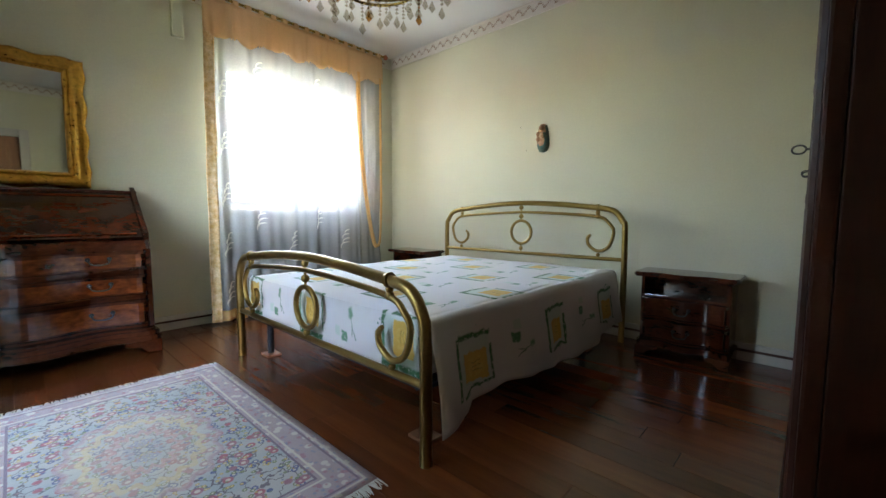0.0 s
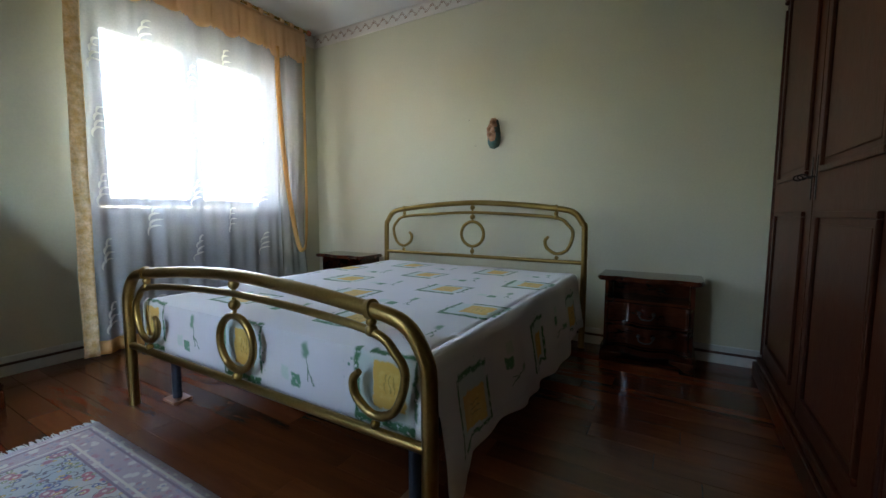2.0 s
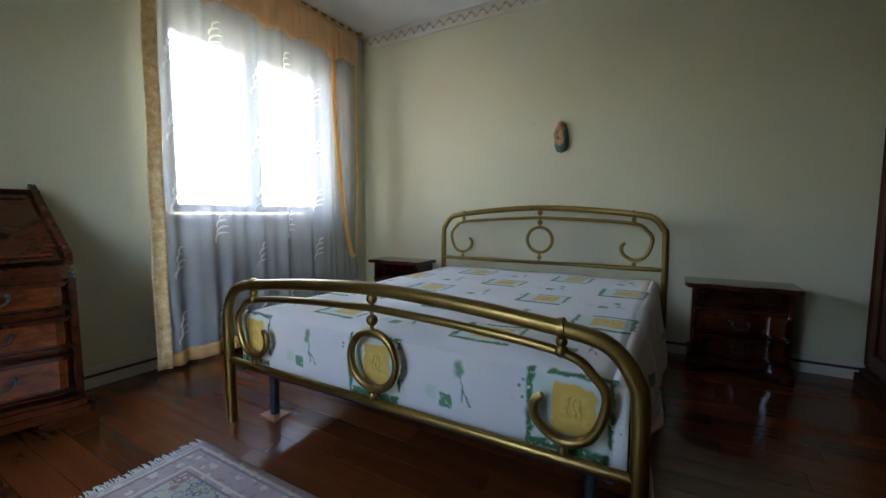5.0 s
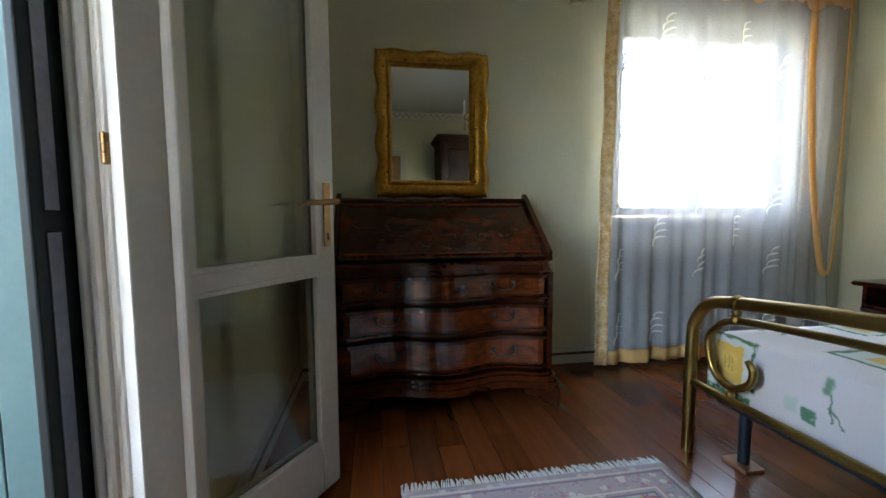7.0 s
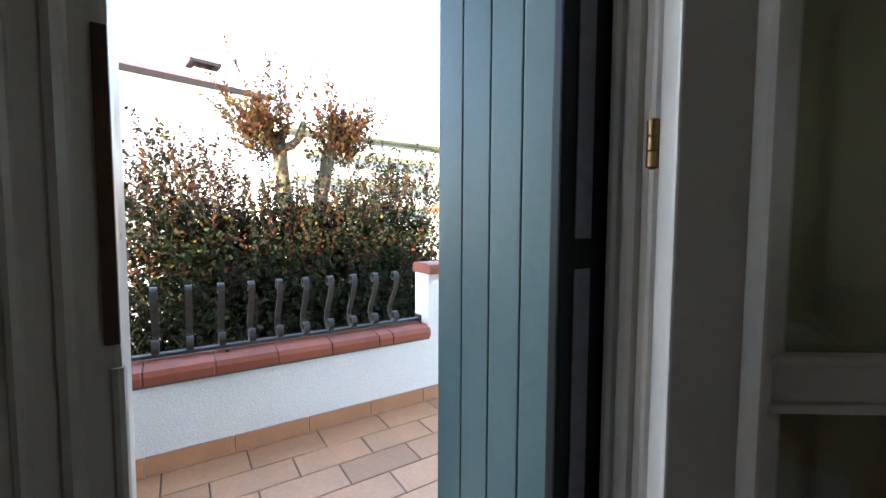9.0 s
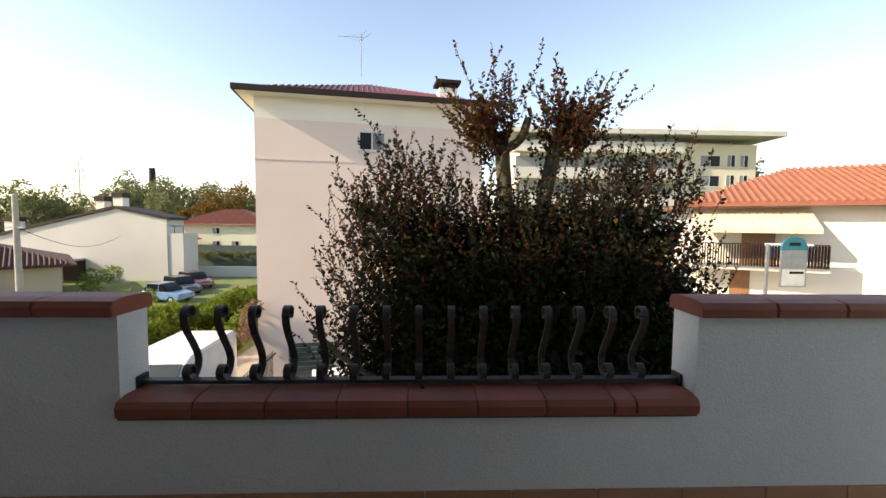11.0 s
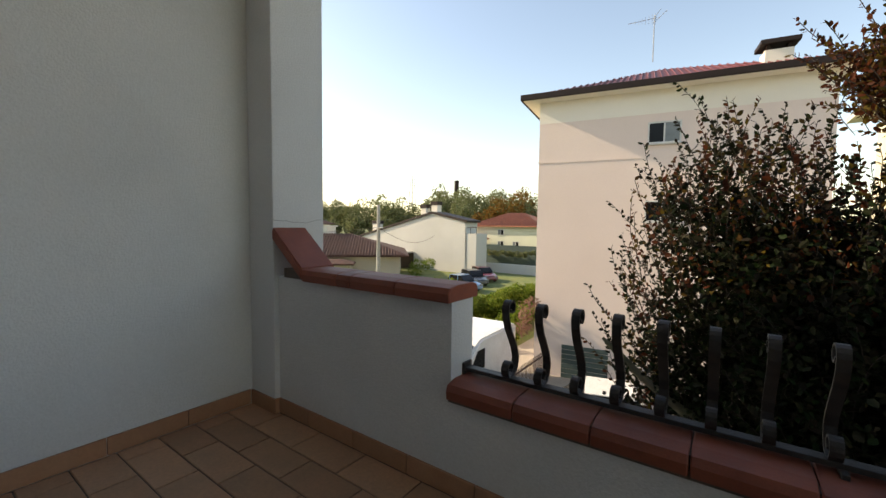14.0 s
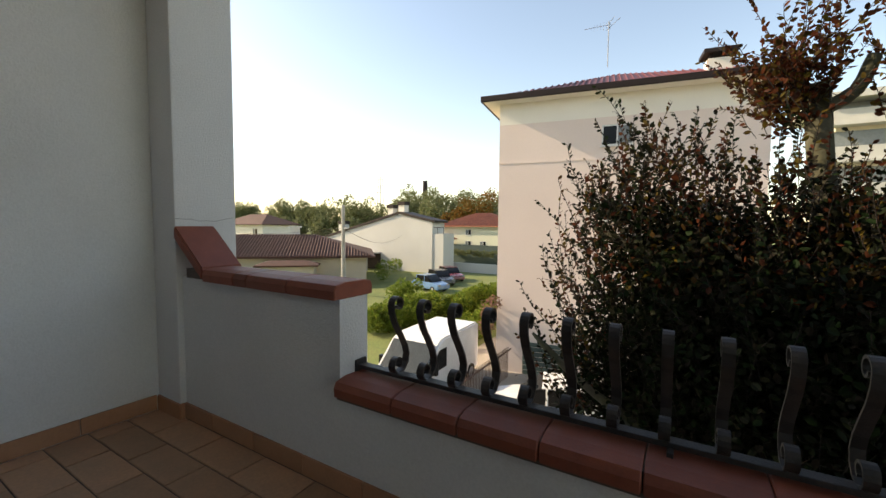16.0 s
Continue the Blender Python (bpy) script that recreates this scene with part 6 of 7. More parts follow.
part("terrace_rail", boxes((23.4, 24.9, -43.82, -43.78, 0.55, 0.62), (24.3, 24.35, -43.82, -43.78, -0.2, 0.6), (23.4, 23.45, -43.82, -43.78, -0.2, 0.6)), GUTTER, wh)
part("carport", boxes((33.5, 43, -43.55, -40.5, -3.1, -2.9), (33.6, 33.9, -41, -40.7, GROUND, -3.1), (38, 38.3, -41, -40.7, GROUND, -3.1)), CONCRETE, wh, "flat concrete carport")
# dark sheet painted in for the shade below the carport roof
part("carport_shade", boxes((33.5, 43, -43.58, -43.5, GROUND, -3.1)), GUTTER, wh)

gh = placed("green_house", "pale green two-storey house with clay tile roofs", "house", (31, -66, GROUND))
GREEN_WALL = mat("pale_green_house_render", (0.56, 0.56, 0.44), (0.52, 0.52, 0.40), 0.4, 0.9, fine=0.03)
part("wall", boxes((24, 37.5, -76, -66, GROUND, 0.75)), GREEN_WALL, gh)


def hip(bm, x0, x1, y0, y1, z0, z1, over=0.8):
    """A hipped roof with a short ridge along its longer side."""
    x0, x1, y0, y1 = x0 - over, x1 + over, y0 - over, y1 + over
    dx, dy = x1 - x0, y1 - y0
    q = min(dx, dy) / 2
    b = [bm.verts.new(p) for p in ((x0, y0, z0), (x1, y0, z0), (x1, y1, z0), (x0, y1, z0))]
    b2 = [bm.verts.new((v.co.x, v.co.y, z0 - 0.15)) for v in b]
    if dx >= dy:
        r = [bm.verts.new((x0 + q, (y0 + y1) / 2, z1)), bm.verts.new((x1 - q, (y0 + y1) / 2, z1))]
        fs = [(b[0], b[1], r[1], r[0]), (b[1], b[2], r[1]), (b[2], b[3], r[0], r[1]), (b[3], b[0], r[0])]
    else:
        r = [bm.verts.new(((x0 + x1) / 2, y0 + q, z1)), bm.verts.new(((x0 + x1) / 2, y1 - q, z1))]
        fs = [(b[0], b[1], r[0]), (b[1], b[2], r[1], r[0]), (b[2], b[3], r[1]), (b[3], b[0], r[0], r[1])]
    for f in fs:
        bm.faces.new(f)
    for i in range(4):
        bm.faces.new((b2[i], b2[(i + 1) % 4], b[(i + 1) % 4], b[i]))
    bm.faces.new(b2[::-1])
    return bm


def tile_rows(x0, x1, y, z0, z1, run, over=0.8, step=0.30):
    """Rounded tile courses running down the slope that faces +y."""
    bm = bmesh.new()
    x0, x1 = x0 - over, x1 + over
    n = int((x1 - x0) / step)
    for i in range(n + 1):
        x = x0 + (x1 - x0) * i / n
        f = min((x - x0) / run, (x1 - x) / run, 1.0)
        if f > 0.05:
            sweep(bm, [(x, y + over, z0 + 0.03), (x, y + over - run * f, z0 + 0.03 + (z1 - z0) * f)], 0.09, 5)
    return bm


part("roof", hip(bmesh.new(), 24, 37.5, -76, -66, 0.75, 3.2), TILE_ROOF, gh, "clay tile roof")
tagged(part("roof_tiles", tile_rows(24, 37.5, -66, 0.75, 3.2, 5.8), TILE_ROOF, gh), kind="stuff")
part("porch_roof", hip(bmesh.new(), 34, 39, -65, -62, -1.6, -0.5, 0.5), TILE_ROOF, gh, "lower clay tile roof")
part("porch_wall", boxes((34, 39, -65, -62, GROUND, -1.6)), GREEN_WALL, gh)
for x, z in ((31.5, -0.9), (28.5, -3.0), (31.5, -3.0)):
    window(gh, (x, -65.97, z), 180, 1.2, 1.0, True)
tagged(link("boundary_wall", boxes((14, 26, -47.6, -47.3, GROUND, -4.1)), WHITE_HOUSE), "white rendered garden boundary wall", "garden wall")
tagged(link("garden_fence", boxes((16, 30, -55.05, -55, GROUND, -2.2), (16, 30, -55.08, -54.98, -2.2, -2.1)), GREEN_DOOR), "dark green garden fence", "fence")

# cream darkened: the shade on the bungalow is put into its wall colour
DIM_CREAM = mat("shaded_cream_render", (0.48, 0.43, 0.34), (0.42, 0.38, 0.30), 0.6, 0.9, fine=0.05)
bh = thing("bungalow", "cream bungalow with a weathered brown tile roof", "house", (25.9, -32.2, GROUND), "", 43)
part("wall", boxes((0, 24, -11, 0, 0, 2.85)), DIM_CREAM, bh)
part("roof", hip(bmesh.new(), 0, 24, -11, 0, 2.95, 5.0, 0.9), DARK_ROOF, bh, "weathered brown tile roof")
tagged(part("roof_tiles", tile_rows(0, 24, 0, 2.95, 5.0, 6.4, 0.9), DARK_ROOF, bh), kind="stuff")
part("chimney", boxes((7.5, 8.4, -6.5, -5.6, 4.3, 5.8), (7.3, 8.6, -6.7, -5.4, 5.8, 5.95)), CREAM_WALL, bh)
part("porch_roof", hip(bmesh.new(), 5, 10, 1.0, 2.6, 2.3, 2.7, 0.4), DARK_ROOF, bh, "small brown porch roof")
part("porch_wall", boxes((5, 10, 0.01, 2.6, 0, 2.2)), DIM_CREAM, bh)
bh2 = placed("cottage", "cream cottage with a brown hipped roof", "house", (78, -52, GROUND))
part("wall", boxes((72, 86, -60, -52, GROUND, 0.6)), CREAM_WALL, bh2)
part("roof", hip(bmesh.new(), 72, 86, -60, -52, 0.7, 2.9, 0.9), DARK_ROOF, bh2)
window(bh2, (74.5, -51.97, -1.6), 180, 1.6, 1.4)

pole = placed("utility_pole", "grey concrete utility pole with cables", "utility pole", (23, -26, GROUND))
bm = bmesh.new()
sweep(bm, [(23, -26, GROUND), (23, -26, 2.65)], [0.20, 0.14], 10)
part("post", bm, CONCRETE, pole, "", True)
part("cross_arm", boxes((22.5, 23.5, -26.1, -25.9, 0.55, 0.65)), METAL, pole)
for z, e in ((0.6, (60, -30, 1.5)), (0.4, (60, -29, 0.6)), (0.6, (30, -44, -0.5))):
    bm = bmesh.new()
    a = Vector((23, -26, z))
    sweep(bm, [a.lerp(Vector(e), k / 12) - Vector((0, 0, 1.2 * math.sin(math.pi * k / 12))) for k in range(13)], 0.02, 4)
    part("cable", bm, GUTTER, pole)

# apartment block and orange-roofed house to the west
YELLOW_WALL = mat("pale_yellow_render", (0.58, 0.54, 0.42), (0.53, 0.49, 0.38), 0.3, 0.9, fine=0.03)
GREY_BAND = mat("grey_balcony_band", (0.50, 0.50, 0.46), None, 0.5, 0.9, fine=0.03)
ab = placed("apartment_block", "pale yellow apartment block with a wide flat roof", "apartment block", (-32, -55, GROUND))
part("wall", boxes((-44.2, -14, -58, -50, GROUND, 11.4)), YELLOW_WALL, ab)
part("roof", boxes((-46.3, -12, -60, -48, 12.1, 12.7)), GREY_BAND, ab, "wide flat overhanging roof")
part("attic", boxes((-42.5, -15, -57, -52, 11.4, 12.1)), GREY_BAND, ab)
part("penthouse", boxes((-44, -41, -58, -54, 12.7, 14.9)), CREAM_WALL, ab)
for z in (10.2, 7.0, 3.8, 0.6):
    part("balcony_band", boxes((-34, -13, -50.02, -48.7, z, z + 1.1), (-34, -13, -50.02, -48.6, z - 0.25, z)), GREY_BAND, ab, "grey balcony parapet")
    # flat grey strip stands in for the shaded recess behind each balcony
    part("balcony_shade", boxes((-33.5, -13.5, -50.03, -49.95, z + 1.1, z + 2.6)), WIN_GREY, ab)
for z in (8.6, 6.1, 3.6, 1.1):
    window(ab, (-38.2, -49.97, z), 180, 2.6, 1.4, True)
    window(ab, (-40.9, -49.97, z), 180, 1.1, 1.5, True)
    window(ab, (-42.6, -49.97, z), 180, 1.1, 1.5, True)
oh = placed("orange_roof_house", "cream house with orange clay roof, awning and balcony", "house", (-16.2, -20, GROUND))
part("wall", boxes((-34, -16.2, -30, -20, GROUND, 2.3)), CREAM_WALL, oh)
ORANGE_ROOF = mat("orange_clay_roof", (0.34, 0.125, 0.070), (0.26, 0.10, 0.06), 2.0, 0.8, bump=0.3, bscale=10, fine=0.2)
part("roof", hip(bmesh.new(), -34, -16.2, -30, -20, 2.35, 4.5, 0.8), ORANGE_ROOF, oh, "orange clay tile roof")
tagged(part("roof_tiles", tile_rows(-34, -16.2, -20, 2.35, 4.5, 5.8), ORANGE_ROOF, oh), kind="stuff")
part("gutter", boxes((-34.8, -15.4, -19.2, -19.08, 2.18, 2.34)), mat("copper_gutter", (0.28, 0.10, 0.06), None, 4, 0.4), oh)
AWN = mat("cream_awning", (0.62, 0.56, 0.42), (0.52, 0.46, 0.34), 2, 0.9)
for k in range(16):
    bm = bmesh.new()
    xa = -20.8 + k * 0.29
    prism(bm, [(-19.98, 2.1), (-18.3, 1.15), (-18.3, 0.95), (-18.33, 0.95), (-18.33, 1.12), (-19.98, 2.05)], "x", xa, xa + 0.275)
    part("awning_strip", bm, AWN, oh, "cream awning strip")
part("balcony", boxes((-21.2, -16, -19.98, -18.6, -0.75, -0.55)), CREAM_WALL, oh)
bm = bmesh.new()
for k in range(48):
    x = -21.1 + k * 0.106
    box(bm, x, x + 0.02, -18.38, -18.63, -0.55, 0.42)
box(bm, -21.15, -16.05, -18.66, -18.62, 0.42, 0.47)
tagged(part("balcony_rail", bm, GUTTER, oh, "dark balcony railing"), kind="stuff")
part("laundry", boxes((-20.6, -18.9, -18.60, -18.58, -0.15, 0.5)), mat("pale_laundry", (0.6, 0.64, 0.7), (0.45, 0.5, 0.62), 6, 0.9), oh, "pale laundry on the railing")
part("door", boxes((-18.7, -17.9, -19.995, -19.95, -3.0, -0.9)), BROWN_WOOD, oh, "brown door")
part("upper_door", boxes((-19.6, -18.3, -19.995, -19.95, -0.54, 1.6)), BROWN_WOOD, oh)
part("downpipe", boxes((-24.0, -23.88, -19.9, -19.8, GROUND, 2.2)), GUTTER, oh)

oh.rotation_euler.z = radians(-28)
oh.location.z -= 0.15

sign = placed("bus_stop_sign", "bus stop sign with teal rounded top and timetable panel", "bus stop", (-15.1, -13, GROUND))
TEAL = mat("teal_sign", (0.01, 0.16, 0.22), None, 5, 0.4)
part("post", boxes((-14.22, -14.14, -13.05, -12.97, GROUND, 0.5)), METAL, sign)
bm = bmesh.new()
prism(bm, [(-15.55, 0.30), (-14.65, 0.30)] + [(-15.10 + 0.45 * math.cos(a), 0.36 + 0.40 * math.sin(a)) for a in [k * math.pi / 12 for k in range(13)]], "y", -13.05, -12.99)
part("top_panel", bm, TEAL, sign, "teal rounded top panel")
part("panel", boxes((-15.55, -14.65, -13.05, -12.99, -0.95, 0.298)), METAL, sign, "grey timetable panel")
part("notice", boxes((-15.5, -14.7, -12.989, -12.985, -0.9, -0.35)), FRAME_W, sign, "white notice")
part("print_bar", boxes((-15.45, -14.95, -12.984, -12.981, -0.50, -0.42), (-15.3, -14.9, -12.989, -12.984, 0.45, 0.56)), WIN_DARK, sign)


# ---------------------------------------------------------------- vehicles
def car(nm, label, at, turn, paint, length=3.9, high=1.45, van=False):
    """A car looking along +x: side outline pushed across, glazed cabin, four wheels."""
    e = thing(nm, label, "van" if van else "car", at, "parked vehicles", turn)
    L, W = length, 1.68 if not van else 2.0
    if van:
        low = [(-L / 2, 0.35), (L / 2 - 0.05, 0.35), (L / 2, 0.55), (L / 2 - 0.05, 0.95), (L / 2 - 0.75, 1.25), (L / 2 - 1.55, high - 0.12), (L / 2 - 1.9, high), (-L / 2 + 0.1, high), (-L / 2, high - 0.12)]
    else:
        low = [(-L / 2, 0.30), (L / 2 - 0.05, 0.28), (L / 2, 0.50), (L / 2 - 0.10, 0.72), (L / 2 - 0.85, 0.90), (-L / 2 + 0.25, 0.95), (-L / 2, 0.85)]
    bm = bmesh.new()
    prism(bm, low, "y", -W / 2, W / 2)
    bmesh.ops.bevel(bm, geom=bm.edges[:], offset=0.07, segments=3, affect="EDGES")
    part("body", bm, paint, e, "", True)
    if van:
        bm = bmesh.new()
        prism(bm, [(L / 2 - 0.74, 1.27), (L / 2 - 1.48, high - 0.16), (L / 2 - 1.52, high - 0.16), (L / 2 - 0.78, 1.24)], "y", -W / 2 + 0.12, W / 2 - 0.12)
        bmesh.ops.translate(bm, verts=bm.verts, vec=(0.035, 0, 0.01))
        part("windscreen", bm, SCREEN_GLASS, e, "dark windscreen")
        for s in (-1, 1):
            bm = bmesh.new()
            prism(bm, [(L / 2 - 0.95, 1.22), (L / 2 - 1.55, high - 0.35), (L / 2 - 2.1, high - 0.35), (L / 2 - 2.1, 1.2)], "y", s * (W / 2 - 0.01), s * (W / 2 + 0.006))
            part("side_window", bm, WIN_DARK, e)
            part("wing_mirror", boxes((L / 2 - 1.15, L / 2 - 1.0, *sorted((s * (W / 2 + 0.02), s * (W / 2 + 0.22))), 1.2, 1.55, 0.03)), WIN_DARK, e)
        part("bumper", boxes((L / 2 - 0.06, L / 2 + 0.03, -W / 2 + 0.05, W / 2 - 0.05, 0.36, 0.58, 0.03)), WIN_DARK, e)
        for s in (-1, 1):
            part("headlight", boxes((L / 2 - 0.14, L / 2 - 0.005, *sorted((s * (W / 2 - 0.12), s * (W / 2 - 0.45))), 0.72, 0.95, 0.03)), WIN_GREY, e)
    else:
        bm = bmesh.new()
        cab = [(L / 2 - 0.95, 0.88), (L / 2 - 1.55, high - 0.08), (L / 2 - 1.9, high), (-L / 2 + 0.65, high - 0.02), (-L / 2 + 0.22, 0.92)]
        prism(bm, cab, "y", -W / 2 + 0.10, W / 2 - 0.10)
        bmesh.ops.bevel(bm, geom=bm.edges[:], offset=0.06, segments=2, affect="EDGES")
        part("cabin", bm, WIN_DARK, e, "dark glazed cabin", True)
        part("roof", boxes((-L / 2 + 0.7, L / 2 - 1.75, -W / 2 + 0.14, W / 2 - 0.14, high - 0.03, high + 0.015, 0.02)), paint, e)
        for s in (-1, 1):
            for xx in (L / 2 - 1.9, -L / 2 + 0.62):
                bm = bmesh.new()
                sweep(bm, [(xx, s * (W / 2 - 0.1), 0.9), (xx, s * (W / 2 - 0.12), high)], 0.04, 6)
                part("pillar", bm, paint, e)
            part("headlight", boxes((L / 2 - 0.16, L / 2 - 0.02, *sorted((s * (W / 2 - 0.08), s * (W / 2 - 0.4))), 0.62, 0.76, 0.02)), WIN_GREY, e)
            part("tail_light", boxes((-L / 2 - 0.01, -L / 2 + 0.06, *sorted((s * (W / 2 - 0.06), s * (W / 2 - 0.3))), 0.66, 0.86, 0.02)), RED_ROOF, e)
    for xx in (L / 2 - 0.75, -L / 2 + 0.72):
        for s in (-1, 1):
            bm = bmesh.new()
            rr_ = 0.30 if not van else 0.34
            lathe(bm, [(rr_ * 0.6, -0.1), (rr_ * 0.95, -0.1), (rr_, -0.06), (rr_, 0.06), (rr_ * 0.95, 0.1), (rr_ * 0.6, 0.1)], (0, 0, 0), 18)
            bm.transform(Matrix.Translation((xx, s * (W / 2 - 0.08), rr_)) @ Matrix.Rotation(radians(90), 4, "X"))
            wl = part("wheel", bm, WIN_DARK, e, "black tyre", True)
            bm = bmesh.new()
            lathe(bm, [(0.02, -0.105), (rr_ * 0.58, -0.1), (rr_ * 0.58, 0.1), (0.02, 0.105)], (0, 0, 0), 14)
            bm.transform(Matrix.Translation((xx, s * (W / 2 - 0.08), rr_)) @ Matrix.Rotation(radians(90), 4, "X"))
            part("rim", bm, METAL, wl)
    return e


SCREEN_GLASS = mat("windscreen_glass", (0.045, 0.055, 0.06), None, 3, 0.25, spec=0.25)
WHITE_PAINT = mat("white_car_paint", (0.72, 0.72, 0.70), None, 2, 0.25, coat=0.6, fine=0.02)
BLUE_PAINT = mat("pale_blue_car_paint", (0.12, 0.24, 0.42), None, 2, 0.25, coat=0.6, fine=0.02)
DARK_PAINT = mat("dark_car_paint", (0.03, 0.03, 0.035), None, 2, 0.25, coat=0.6, fine=0.02)
RED_PAINT = mat("dark_red_car_paint", (0.16, 0.02, 0.025), None, 2, 0.25, coat=0.6, fine=0.02)
car("van", "white panel van parked in the yard", (5.45, -12.9, GROUND + 0.012), 92, WHITE_PAINT, 4.9, 2.25, True)
car("car", "white hatchback parked by the garage", (0.7, -12.6, GROUND + 0.012), 15, WHITE_PAINT, 3.9, 1.45)
car("car", "white car parked behind the tree", (-8.6, -20.0, GROUND + 0.012), 25, WHITE_PAINT, 4.1, 1.45)
car("car", "pale blue hatchback on the grass car park", (17.9, -32.3, GROUND), 168, BLUE_PAINT, 3.6, 1.5)
car("car", "dark car on the grass car park", (19.2, -36.2, GROUND), 146, DARK_PAINT, 4.1, 1.5)
car("car", "dark red car on the grass car park", (19.9, -39.5, GROUND), 146, RED_PAINT, 4.1, 1.5)
fe = placed("yard_fence", "rusty iron yard fence beside the van", "fence", (4, -10, GROUND))
RUST = mat("rusty_iron", (0.12, 0.07, 0.05), None, 8, 0.8)
part("rail", boxes((3.3, 3.34, -16, -8.5, -4.2, -4.15)), RUST, fe)
bm = bmesh.new()
for k in range(60):
    y = -8.6 - k * 0.12
    box(bm, 3.31, 3.33, y, y + 0.02, GROUND, -4.0)
tagged(part("bars", bm, RUST, fe), kind="stuff")


# ---------------------------------------------------------------- trees
def leaf_mat(name, c1, c2, c3, glow=0.35):
    """Leaves whose tone differs from leaf to leaf, let through some light."""
    m, nt, b = shader(name)
    N, L = nt.nodes, nt.links
    g = N.new("ShaderNodeNewGeometry")
    ramp = N.new("ShaderNodeValToRGB")
    ramp.color_ramp.elements[0].color, ramp.color_ramp.elements[1].color = (*c1, 1), (*c3, 1)
    el = ramp.color_ramp.elements.new(0.5)
    el.color = (*c2, 1)
    L.new(g.outputs["Random Per Island"], ramp.inputs[0])
    tl, mx = N.new("ShaderNodeBsdfTranslucent"), N.new("ShaderNodeMixShader")
    L.new(ramp.outputs[0], b.inputs["Base Color"])
    L.new(ramp.outputs[0], tl.inputs[0])
    b.inputs["Roughness"].default_value = 0.5
    b.inputs["Specular IOR Level"].default_value = 0.06
    mx.inputs[0].default_value = glow
    L.new(b.outputs[0], mx.inputs[1])
    L.new(tl.outputs[0], mx.inputs[2])
    L.new(mx.outputs[0], N["Material Output"].inputs[0])
    return m


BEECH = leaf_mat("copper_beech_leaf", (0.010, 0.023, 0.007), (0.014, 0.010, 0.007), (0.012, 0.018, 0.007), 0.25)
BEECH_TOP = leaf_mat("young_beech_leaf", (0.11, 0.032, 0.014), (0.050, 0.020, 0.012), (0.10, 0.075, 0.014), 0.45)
BARK = mat("beech_bark", (0.10, 0.09, 0.065), (0.06, 0.062, 0.03), 6, 0.9, bump=0.4, bscale=30, fine=0.2)
# greens lightened to paint the haze of distance into the leaves
FAR_GREEN = leaf_mat("hazed_far_foliage", (0.11, 0.14, 0.06), (0.15, 0.165, 0.08), (0.18, 0.18, 0.095))
FAR_AUTUMN = leaf_mat("autumn_foliage", (0.16, 0.10, 0.025), (0.20, 0.09, 0.025), (0.11, 0.10, 0.03))
BUSH_GREEN = leaf_mat("laurel_leaf", (0.09, 0.15, 0.025), (0.14, 0.20, 0.03), (0.19, 0.22, 0.04))
rng = np.random.default_rng(11)


def leaf_mesh(name, centres, dirs, sizes, material, parent, label="", flat=0.5):
    """Folded leaves, six corners each, from arrays of places, directions and lengths."""
    n = len(centres)
    d = dirs / np.linalg.norm(dirs, axis=1, keepdims=True)
    r = rng.normal(size=(n, 3))
    side = np.cross(d, r)
    side /= np.linalg.norm(side, axis=1, keepdims=True)
    up = np.cross(side, d)
    s = sizes[:, None]
    w = flat * s * 0.5
    pts = np.stack([centres, centres + d * s * 0.35 + side * w + up * s * 0.08, centres + d * s * 0.75 + side * w * 0.8 + up * s * 0.06, centres + d * s, centres + d * s * 0.75 - side * w * 0.8 + up * s * 0.06, centres + d * s * 0.35 - side * w + up * s * 0.08], 1).reshape(-1, 3)
    base = np.arange(n)[:, None] * 6
    faces = np.concatenate([base + np.array([0, 1, 2, 3]), base + np.array([0, 3, 4, 5])]).tolist()
    me = bpy.data.meshes.new(name)
    me.from_pydata(pts.tolist(), [], faces)
    me.materials.append(material)
    ob = new(name, me)
    if parent:
        ob.parent = parent
        if parent.name in BASES:
            ob.matrix_parent_inverse = BASES[parent.name]
    if label:
        ob["label"] = label
    return ob


tree = placed("copper_beech", "pruned copper beech tree with dark purple-green leaves", "tree", (-3.9, -4.3, GROUND))
bm = bmesh.new()
TY = -4.3
